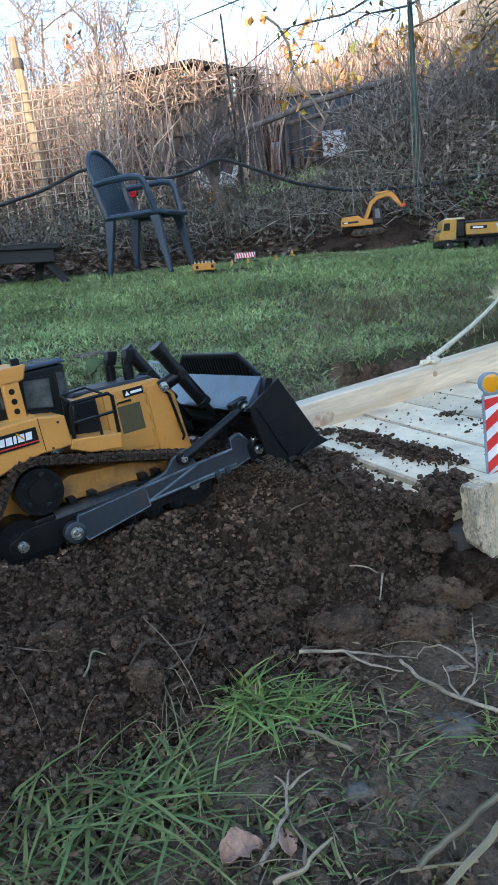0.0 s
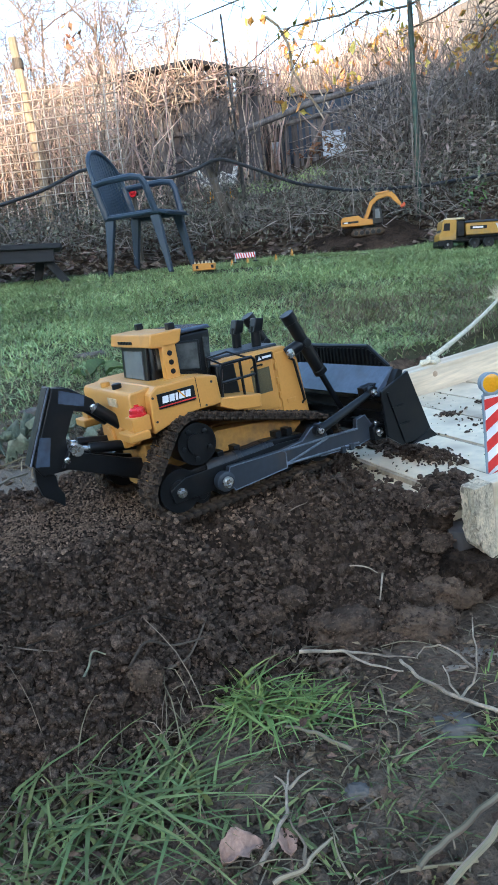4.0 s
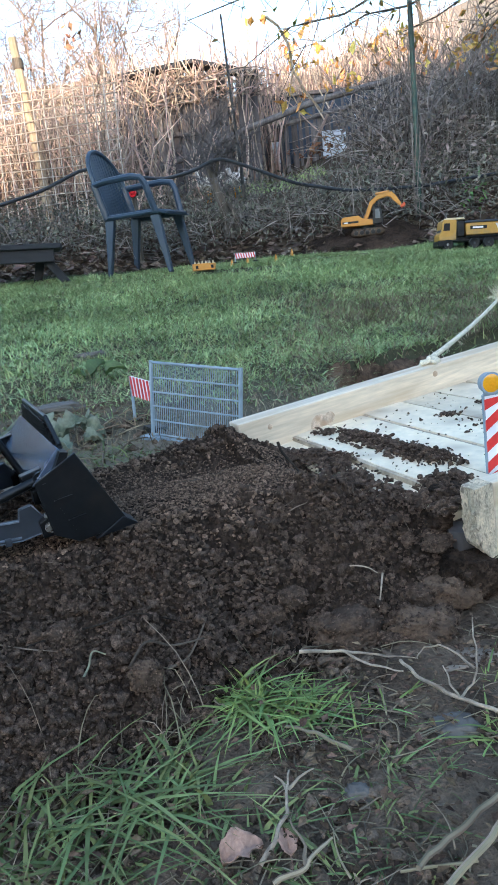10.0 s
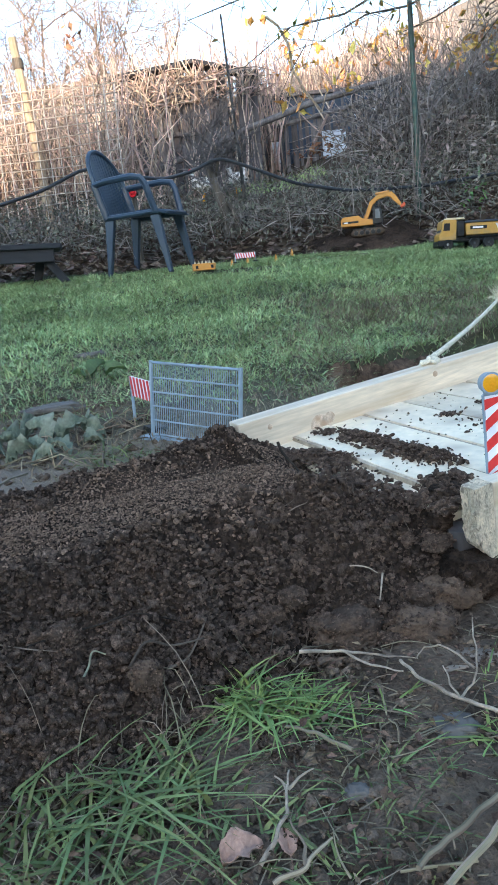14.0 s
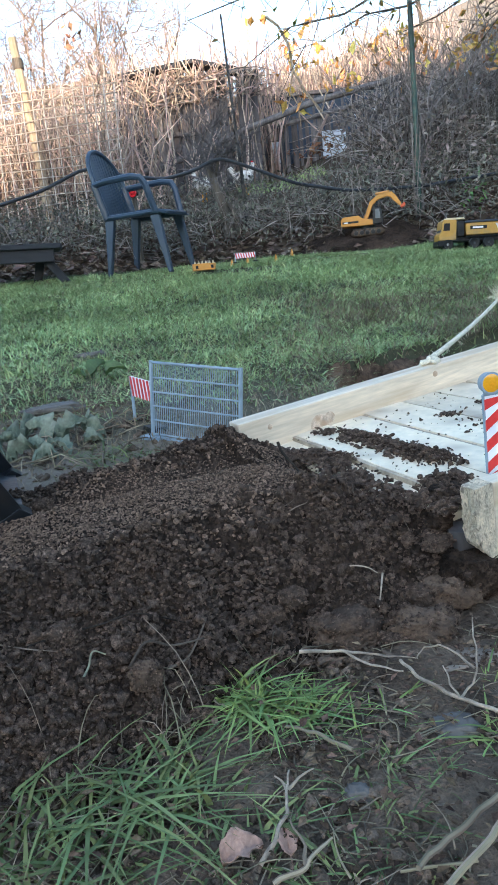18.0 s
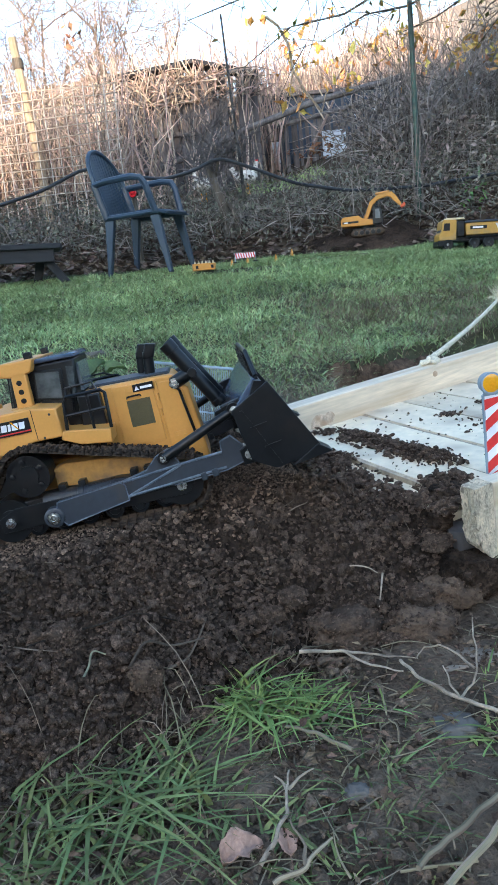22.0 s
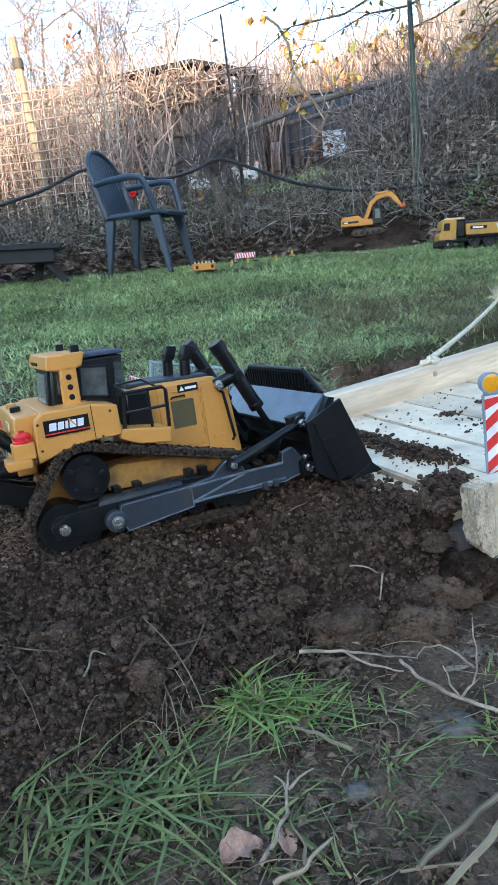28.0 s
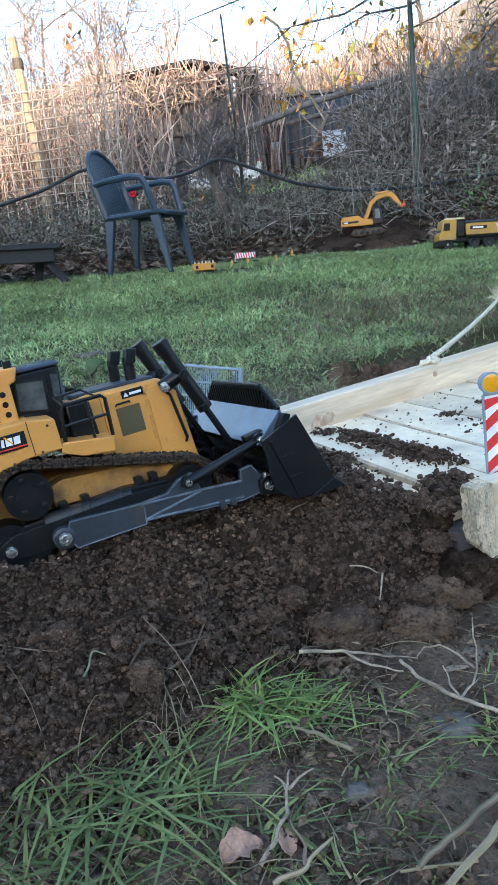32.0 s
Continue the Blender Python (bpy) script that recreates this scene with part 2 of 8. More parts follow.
DIRTY = mat("muddy_track_rubber", (0.034, 0.026, 0.021), 0.92, scale=90, vary=0.4, bump=1.0, second=(0.110, 0.075, 0.052), second_at=0.45, second_scale=60, spec=0.1, depth=0.003)
# black plastic whose blue-grey base colour stands in for the mirrored sky
SHEEN = mat("sky_sheen_plastic", (0.060, 0.080, 0.115), 0.20, scale=25, vary=0.2, bump=0.03, second=(0.05, 0.045, 0.04), second_at=0.70)
EDGE = mat("pale_grey_edges", (0.11, 0.13, 0.16), 0.5, scale=60, vary=0.4, bump=0.05)
STEEL = mat("bright_steel", (0.62, 0.62, 0.62), 0.28, metal=1.0, scale=40, vary=0.1, bump=0.03)
RED = mat("red_lens_plastic", (0.62, 0.02, 0.025), 0.25, scale=20, vary=0.1, bump=0, coat=0.4)
WHITE = mat("white_plastic", (0.78, 0.78, 0.80), 0.5, scale=20, vary=0.06, bump=0.03)
STRIPE_RED = mat("red_reflective_film", (0.62, 0.035, 0.03), 0.4, scale=20, vary=0.08, bump=0.02)
STICKER = mat("faded_sticker", (0.60, 0.46, 0.28), 0.6, scale=120, vary=0.25, bump=0.05)
AMBER = mat("amber_lens", (0.85, 0.36, 0.01), 0.2, scale=60, vary=0.1, bump=0.15, coat=0.5)
BLUE_GREY = mat("blue_grey_plastic", (0.24, 0.295, 0.335), 0.45, scale=20, vary=0.08, bump=0.04, second=(0.16, 0.15, 0.12), second_at=0.70)
CHAIR_BLUE = mat("dark_blue_green_plastic", (0.020, 0.036, 0.060), 0.42, scale=6, vary=0.12, bump=0.05, second=(0.05, 0.06, 0.07), second_at=0.66)
CABLE = mat("black_hose", (0.02, 0.021, 0.025), 0.5, scale=20, vary=0.2, bump=0.05)
ROPE = mat("pale_rope", (0.72, 0.63, 0.47), 0.9, scale=120, vary=0.25, bump=0.6)
# pale patches in both panes: sky and lawn seen in the glass, painted on
GLASS = mat("smoked_pane", (0.10, 0.11, 0.12), 0.12, scale=8, vary=0.3, bump=0.02, second=(0.26, 0.27, 0.27), second_at=0.52, second_soft=0.2, spec=0.8)
SIDE_PANE = mat("side_pane_with_reflections", (0.040, 0.046, 0.047), 0.08, scale=60, vary=0.3, bump=0.02, second=(0.13, 0.14, 0.135), second_at=0.58, second_soft=0.2, spec=0.9)
STONE = mat("grey_stone", (0.125, 0.105, 0.090), 0.85, scale=20, vary=0.3, bump=0.5, second=(0.10, 0.09, 0.07), second_at=0.58)


# ---------------------------------------------------------------- the lie of the land
BR_D = Vector((math.cos(radians(24.5)), math.sin(radians(24.5)), 0.107))
BR_E = Vector((math.sin(radians(24.5)), -math.cos(radians(24.5)), -0.04))
BR_O = Vector((0.234, 0.88, 0.28))


def ramp_z(y):
    return float(np.interp(y, [-120, -16, -4, 0, 0.4, 0.65, 1.0, 1.3, 2.0, 4.75, 5.2, 6.2, 7, 8, 9, 11, 13, 40, 400],
                           [1.5, 0.4, 0.2, 0.11, 0.14, 0.165, 0.187, 0.215, 0.319, 0.757, 0.83, 1.20, 1.46, 1.70, 2.00, 3.10, 3.95, 9.5, 30.0]))


def step(a, b, v):
    t = min(max((v - a) / (b - a), 0.0), 1.0)
    return t * t * (3 - 2 * t)


def ditch(x, y):
    """How deep the ditch under the bridge is here, 0 to 1."""
    px, py = x - BR_O.x, y - BR_O.y
    along = px * BR_D.x + py * BR_D.y
    across = px * BR_E.x + py * BR_E.y
    w = 0.04 * noise.noise(Vector((x * 6, y * 6, 8)))
    return step(0.02, 0.09, along + w) * step(-0.62 - 0.38 * step(0.30, 0.46, along), -0.57 - 0.38 * step(0.30, 0.46, along), across + w) * (1 - step(0.10, 0.22, across + w)) * (1 - step(1.1, 1.3, along))


def gz(x, y):
    """Height of the ground."""
    z = ramp_z(y)
    if y > 5.2:
        z += max(0.0, x - 0.6) * 0.30 * min((y - 5.2) / 2.0, 1.0)
    if y > 1.6:
        z += 0.025 * noise.noise(Vector((x * 1.1, y * 1.1, 3)))
    if y < -30:
        # an unseen hill added here, its ridge shaped to keep the evening sun off the garden
        ridge = float(np.interp(x, [-80, -40, -14, -12.2, -11.8, -11.5, -11.0, -10.2, -9.0, -7.0, 20], [9.0, 12.0, 14.5, 14.8, 15.2, 15.75, 15.95, 16.5, 16.85, 16.95, 17.1]))
        z += ridge * step(-54, -60, y)
    if 0.6 < y < 3 and -0.3 < x < 1.8:
        z -= 0.20 * ditch(x, y)
    return z + 0.008 * noise.noise(Vector((x * 7, y * 7, 0)))
# ---------------------------------------------------------------- ground, mound
def axis(steps):
    out = []
    for a, b, d in steps:
        out += list(np.arange(a, b, d))
    return out + [steps[-1][1]]


def build_ground():
    xs = axis([(-400, -60, 40), (-60, -16, 4), (-16, -6, 0.25), (-6, -3, 0.6), (-3, -1.2, 0.15), (-1.2, 1.2, 0.02), (1.2, 3, 0.15), (3, 12, 0.8), (12, 60, 6), (60, 400, 40)])
    ys = axis([(-120, -24, 6), (-24, -16, 4), (-16, -0.5, 0.8), (-0.5, 0.3, 0.1), (0.3, 1.6, 0.012), (1.6, 2.6, 0.03), (2.6, 6.5, 0.06), (6.5, 14, 0.5), (14, 60, 5), (60, 400, 40)])
    verts = []
    for y in ys:
        for x in xs:
            z = gz(x, y)
            if 0.2 < y < 2.4 and abs(x) < 1.3:
                z += 0.012 * noise.fractal(Vector((x * 9, y * 9, 1)), 1.0, 2.0, 4) + 0.004 * noise.noise(Vector((x * 60, y * 60, 5)))
            verts.append((x, y, z))
    n = len(xs)
    faces = [(j * n + i, j * n + i + 1, (j + 1) * n + i + 1, (j + 1) * n + i) for j in range(len(ys) - 1) for i in range(n - 1)]
    return stuff("ground", verts, faces, GROUND, "trodden bare earth running up into a mown lawn and a wooded slope", "ground", "structure")


# the ramp of tipped soil that leads up to the little bridge
DIR = Vector((math.cos(radians(24.5)), math.sin(radians(24.5)), 0))
SIDE = Vector((DIR.y, -DIR.x, 0))       # towards the camera
RAMP0 = Vector((-0.04, 0.925, 0))


def mound_z(x, y):
    p = Vector((x, y, 0)) - RAMP0
    s, c = p.dot(DIR), p.dot(SIDE)
    top = float(np.interp(s, [-1.2, -0.75, -0.5, -0.2, 0.0, 0.07, 0.12, 0.165, 0.19, 0.25, 0.5], [0.20, 0.252, 0.278, 0.288, 0.299, 0.296, 0.284, 0.264, 0.246, 0.222, 0.215]))
    front = float(np.interp(s, [-0.9, -0.36, -0.26, -0.18, -0.14, -0.09, -0.02, 0.02, 0.06, 0.11, 0.17, 0.3], [0.165, 0.165, 0.156, 0.138, 0.128, 0.098, 0.090, 0.107, 0.134, 0.158, 0.185, 0.20]))
    back = float(np.interp(s, [-0.9, -0.4, 0.05, 0.3], [0.16, 0.17, 0.24, 0.24]))
    n1 = noise.fractal(Vector((x * 8, y * 8, 2)), 1.0, 2.0, 3)
    if c > front:
        d = c - front
        z = top - 0.80 * d + 0.25 * max(0, 0.03 - d)
    elif c < -back:
        z = top - 0.62 * (-back - c)
    else:
        z = top
    if s > 0.08:
        # it runs out under and in front of the bridge, and is banked up against the far beam
        z -= (s - 0.08) * 0.45 * step(0.18, 0.27, c) + step(0.20, 0.30, s) * 0.06 * (1 - step(0.14, 0.22, c))
        z += 0.020 * step(-0.02, -0.12, c)
    z += 0.056 * math.exp(-((x - 0.218) ** 2 + (y - 0.775) ** 2) / 0.0019)
    rut = 0.010 * math.exp(-((abs(c) - 0.100) / 0.028) ** 2) * (s < 0.1)
    edge = min(1.0, abs(abs(c) - 0.05) / 0.1)
    return z - rut + 0.018 * n1 * (0.30 + 0.70 * edge if c < front else 1.0)


def crackle(x, y, k):
    """Clods of about 1/k metres, parted by gaps: 0 in the gaps, 1 on the clods."""
    q = Vector((x * k, y * k, 0.3))
    q += noise.noise_vector(q * 0.9) * 0.22
    d = noise.voronoi(q)[0]
    return math.sqrt(max(0.0, 1.0 - (d[0] / 0.75) ** 2)) * min((d[1] - d[0]) * 4.0 + 0.35, 1.0)


def relief(x, y):
    """What the crumbling adds to the ramp's height: clods of three sizes with gaps between them."""
    c = (Vector((x, y, 0)) - RAMP0).dot(SIDE)
    loose = 0.16 + 0.84 * step(0.06, 0.15, c) if c > 0 else 0.16 + 0.75 * step(0.10, 0.19, -c)
    rough = 0.010 * noise.fractal(Vector((x * 26, y * 26, 7)), 0.6, 2.1, 4)
    big = noise.noise(Vector((x * 11, y * 11, 4)))
    return loose * (0.0055 * (0.6 + 0.8 * max(big, -0.4)) * crackle(x, y, 44) + 0.009 * crackle(x + 3, y, 105) + rough) + 0.0030 * crackle(x, y + 5, 190) + 0.006 * noise.noise(Vector((x * 14, y * 14, 9)))


TOP = {}


def build_mound():
    st = 0.0024
    xs = np.arange(-0.86, 0.56, st)
    ys = np.arange(0.46, 1.34, st)
    nx = len(xs)
    verts, keep = [], []
    for y in ys:
        for x in xs:
            if abs(x) > 0.40 * y + 0.40:
                verts.append((x, y, 0.0))
                keep.append(False)
                continue
            g0 = gz(x, y)
            z = mound_z(x, y)
            if z > g0 - 0.03:
                z += relief(x, y)
            verts.append((x, y, max(z, g0 - 0.03)))
            keep.append(z > g0 - 0.028)
    TOP.update(x0=xs[0], y0=ys[0], st=st, z=np.array(verts)[:, 2].reshape(len(ys), nx), on=np.array(keep).reshape(len(ys), nx))
    faces = []
    for j in range(len(ys) - 1):
        for i in range(nx - 1):
            q = (j * nx + i, j * nx + i + 1, (j + 1) * nx + i + 1, (j + 1) * nx + i)
            if all(keep[k] for k in q):
                faces.append(q)
    return stuff("soil_ramp", verts, faces, SOIL, "ramp of loose dark brown soil heaped against a small bridge", "soil", "structure")


def soil_top(x, y):
    m, g = mound_z(x, y), gz(x, y)
    return max(m + relief(x, y), g) if m > g - 0.03 else g


def build_crumbs():
    """Loose crumbs on the ramp, coarser on its flanks, heaped unevenly."""
    r = np.random.default_rng(12)
    n = 420000
    x, y = r.uniform(-0.80, 0.52, n), r.uniform(0.47, 1.34, n)
    i, j = np.round((x - TOP["x0"]) / TOP["st"]).astype(int), np.round((y - TOP["y0"]) / TOP["st"]).astype(int)
    i, j = np.clip(i, 0, TOP["z"].shape[1] - 1), np.clip(j, 0, TOP["z"].shape[0] - 1)
    c = (x - RAMP0.x) * SIDE.x + (y - RAMP0.y) * SIDE.y
    s = (x - RAMP0.x) * DIR.x + (y - RAMP0.y) * DIR.y
    ok = TOP["on"][j, i] & (np.abs(x) < 0.40 * y + 0.10) & ~((s > 0.24) & (c < 0.05))
    flat = (c > -0.14) & (c < 0.085)
    # heaped in drifts, with bare hollows between them
    drift = np.sin(x * 61 + 3 * np.sin(y * 47)) * np.sin(y * 71 + 2 * np.sin(x * 39 + 1)) + 0.6 * np.sin(x * 140 + y * 90) * np.sin(y * 160 - x * 60)
    ok &= r.random(n) < np.where(flat, 0.86, 0.52 + 0.38 * drift) * np.clip(1.5 - y, 0.35, 1.0)
    size = np.exp(r.normal(math.log(0.0021), 0.36, n))
    size = np.where(flat, np.clip(size * 0.56, 0.0007, 0.0021), np.clip(size, 0.001, 0.0052))
    lump = r.random(n) < np.where(flat, 0.003, 0.015)
    size = np.where(lump, r.uniform(0.0036, 0.0075, n) * np.where(flat, 0.6, 1.0), size)
    pick = np.flatnonzero(ok)[:92000]
    x, y, i, j, size, lump, c = x[pick], y[pick], i[pick], j[pick], size[pick], lump[pick], c[pick]
    at = np.stack([x, y, TOP["z"][j, i] + size * r.uniform(-0.25, 0.75, len(pick))], 1)
    # the driven lane has dried paler than the tipped flanks
    dry = (np.abs(c + 0.02 + 0.02 * np.sin(x * 23)) < 0.13 + 0.03 * r.normal(0, 1, len(c))) & (x < 0.12 + 0.05 * r.normal(0, 1, len(c))) & (r.random(len(c)) < 0.85)
    for wet, m, label in ((~dry, CRUMB, "loose dark soil crumbs strewn over the ramp"), (dry, DRY_CRUMB, "fine pale brown crumbs dried on the driven lane")):
        fine, big = wet & ~lump, wet & lump
        g = Geo().clods(at[fine], size[fine], 0.8, 5).clods(at[big], size[big], 0.8, 6, BALL_FINE)
        stuff("soil_crumbs", g.v, g.f, m, label, "soil", smooth=True)


def ground_material():
    """Bare earth near by, lawn floor further up, leaf litter under the hedge: blended along y with a ragged edge."""
    m = EARTH.copy()
    m.name = "earth_and_turf"
    n, l = m.node_tree.nodes, m.node_tree.links
    b = n["Principled BSDF"]
    src = b.inputs["Base Color"].links[0].from_socket
    g = n.new("ShaderNodeNewGeometry")
    sp = n.new("ShaderNodeSeparateXYZ")
    l.new(g.outputs["Position"], sp.inputs[0])
    t = n.new("ShaderNodeTexNoise")
    t.inputs["Scale"].default_value, t.inputs["Detail"].default_value = 4.0, 5.0
    l.new(g.outputs["Position"], t.inputs["Vector"])
    ad = n.new("ShaderNodeMath")
    ad.operation = "MULTIPLY_ADD"
    l.new(t.outputs["Fac"], ad.inputs[0])
    ad.inputs[1].default_value = 0.9
    l.new(sp.outputs["Y"], ad.inputs[2])
    cur = src
    # the pale band at 1.58 puts the sky's gloss on wet clay into the colour
    for at, col in ((1.58, (0.215, 0.172, 0.134, 1)), (2.15, (0.075, 0.075, 0.045, 1)), (5.55, (0.09, 0.065, 0.045, 1)), (11.2, (0.30, 0.24, 0.18, 1))):
        mr = n.new("ShaderNodeMapRange")
        mr.inputs[1].default_value, mr.inputs[2].default_value = at - 0.15, at + 0.2
        l.new(ad.outputs[0], mr.inputs[0])
        mx = n.new("ShaderNodeMix")
        mx.data_type = "RGBA"
        l.new(mr.outputs[0], mx.inputs[0])
        l.new(cur, mx.inputs[6])
        mx.inputs[7].default_value = col
        cur = mx.outputs[2]
    l.new(cur, b.inputs["Base Color"])
    return m


GROUND = ground_material()
ground = build_ground()
mound = build_mound()
build_crumbs()
# ---------------------------------------------------------------- little bridge
BR_N = BR_E.cross(BR_D).normalized() * -1
BR_N = BR_N if BR_N.z > 0 else -BR_N
BRIDGE = Matrix.Translation(BR_O) @ Matrix((BR_D.normalized(), (-BR_E).normalized(), BR_N)).transposed().to_4x4()



def build_bridge():
    """x along the bridge, y to its far side, z off the boards."""
    br = thing("toy_bridge", "small bridge of pale new planks between two timber beams", "bridge", at=BRIDGE)
    far = part("beam", Geo().box(-0.105, 1.6, 0.362, 0.402, -0.06, 0.05), PINE, br, "pale pine beam with knots", bevel=0.002)
    for x, z, r in ((0.055, 0.006, 0.019), (0.078, 0.014, 0.011), (-0.045, 0.030, 0.005), (0.33, 0.034, 0.006), (0.62, 0.00, 0.016)):
        k = Geo().lathe((x, 0.3618, z), (0, -1, 0), [(0, r), (0.0004, r * 0.92), (0.0009, r * 0.55), (0.0005, r * 0.5), (0.0011, r * 0.2)], 18)
        part("knot", k, KNOT, far, "reddish knot in the wood")
    near = part("beam", Geo().box(-0.020, 1.6, -0.138, -0.117, -0.049, 0.044), PINE, br, "pale pine beam", bevel=0.002)
    end = Geo()
    n = 17
    for i in range(n):
        for j in range(n):
            y, z = -0.1385 + 0.022 * i / (n - 1), -0.050 + 0.0945 * j / (n - 1)
            x = -0.047 + 0.006 * noise.noise(Vector((y * 90, z * 30, 2))) + 0.9 * max(0.0, -0.024 - z) + 0.005 * noise.noise(Vector((y * 260, z * 160, 5)))
            end.v.append((x, y, z))
    for i in range(n - 1):
        for j in range(n - 1):
            a = i * n + j
            end.f.append((a, a + 1, a + n + 1, a + n))
    rim = [i * n for i in range(n)] + [(n - 1) * n + j for j in range(1, n)] + [i * n + n - 1 for i in range(n - 2, -1, -1)] + [j for j in range(n - 2, 0, -1)]
    base = len(end.v)
    end.v += [(-0.0205, end.v[k][1], end.v[k][2]) for k in rim]
    end.f += [(rim[k], rim[(k + 1) % len(rim)], base + (k + 1) % len(rim), base + k) for k in range(len(rim))]
    part("beam_end", end, ROTTEN, near, "split and mud-stained beam end")
    x, k = -0.055, 0
    while x < 1.55:
        w = (0.053 if k == 0 else 0.080, 0.076, 0.074, 0.093, 0.080)[k % 5]
        h = 0.0012 * math.sin(k * 2.3) - 0.008 * (k == 0)
        g = Geo().box(x + 0.003, x + w - 0.003, -0.114 + 0.003 * math.sin(k * 5) + 0.034 * (k == 0), 0.361, -0.018, h)
        if k:
            part("seam_strip", Geo().box(x - 0.0035, x + 0.0035, -0.112, 0.360, -0.017, -0.0004 if k == 1 else -0.002), SEAM, br, "bare tan edge between two boards")
        pl = part("plank", g, DECK, br)
        pl.matrix_basis = pose(0, 0, 0, 0.15 * math.sin(k * 3), 0, 0)
        x += w
        k += 1
    part("joist", Geo().box(-0.050, 1.5, 0.30, 0.34, -0.05, -0.0195), PINE, br, bevel=0.002)
    part("joist", Geo().box(-0.040, 1.5, -0.070, -0.03, -0.05, -0.0195), OLD_WOOD, br, "grey weathered joist", bevel=0.002)
    post = part("support_post", Geo().lathe((-0.034, -0.096, -0.0195), (0, 0, -1), [(0, 0.016), (0.02, 0.017), (0.06, 0.015), (0.085, 0.016)], 14), OLD_WOOD, br, "grey round support post")
    return br


def vary_by_piece(m, lo, hi):
    """Each board a little lighter or darker than the next."""
    n, l = m.node_tree.nodes, m.node_tree.links
    b = n["Principled BSDF"]
    info, mr, hs = n.new("ShaderNodeObjectInfo"), n.new("ShaderNodeMapRange"), n.new("ShaderNodeHueSaturation")
    mr.inputs[3].default_value, mr.inputs[4].default_value = lo, hi
    l.new(info.outputs["Random"], mr.inputs[0])
    l.new(mr.outputs[0], hs.inputs["Value"])
    l.new(b.inputs["Base Color"].links[0].from_socket, hs.inputs["Color"])
    l.new(hs.outputs[0], b.inputs["Base Color"])


vary_by_piece(DECK, 0.78, 1.1)
vary_by_piece(OLD_WOOD, 0.6, 1.25)
KNOT = mat("wood_knot", (0.56, 0.43, 0.31), 0.7, scale=90, vary=0.4, bump=0.3, second=(0.44, 0.29, 0.18), second_at=0.52)
bridge = build_bridge()


def on_deck(x, y, z=0.0):
    return BRIDGE @ Vector((x, y, z))


def build_rope():
    """Frayed rope tied round the beam, running up out of the picture."""
    a = on_deck(0.345, 0.395, 0.056)
    b = Vector((1.02, 2.62, 0.475))
    pts = [a + (b - a) * f + Vector((0, 0, -0.05 * f * (1 - f))) for f in np.linspace(0, 1, 24)]
    rope = tagged(obj("rope", Geo().tube(pts, 0.0056, 8), ROPE), "frayed pale rope tied to the bridge beam", "rope")
    loop = [on_deck(0.345 + dx, y, z) for dx, y, z in ((-0.02, 0.405, 0.03), (-0.012, 0.402, 0.0535), (-0.008, 0.380, 0.056), (-0.006, 0.366, 0.0545), (0.004, 0.372, 0.056), (0.010, 0.394, 0.056))]
    part("knot_loop", Geo().tube(loop, 0.005, 8), ROPE, rope)
    part("rope_tail", Geo().tube([on_deck(0.315, 0.385, 0.054), on_deck(0.328, 0.378, 0.058), on_deck(0.345, 0.395, 0.059)], 0.005, 8), ROPE, rope)
    g = Geo()
    r = random.Random(3)
    for _ in range(130):
        p = pts[min(int(r.random() ** 1.3 * 23), 22)]
        d = Vector((r.gauss(0, 1), r.gauss(0, 1), r.gauss(0, 1))).normalized() * r.uniform(0.008, 0.026)
        g.tube([p, p + d * 0.5, p + d + Vector((0, 0, -0.004))], 0.0008, 3, 0.0004)
    for _ in range(110):
        p = pts[r.randrange(19, 24)]
        d = Vector((r.gauss(-0.2, 0.5), r.gauss(0, 0.3), r.gauss(0.8, 0.4))).normalized() * r.uniform(0.02, 0.07)
        g.tube([p, p + d * 0.5 + Vector((r.gauss(0, 0.004), 0, 0)), p + d + Vector((r.gauss(0, 0.008), 0, -0.004))], 0.0010, 3, 0.0004)
    part("frayed_fibre", g, ROPE, rope)["kind"] = "stuff"


build_rope()


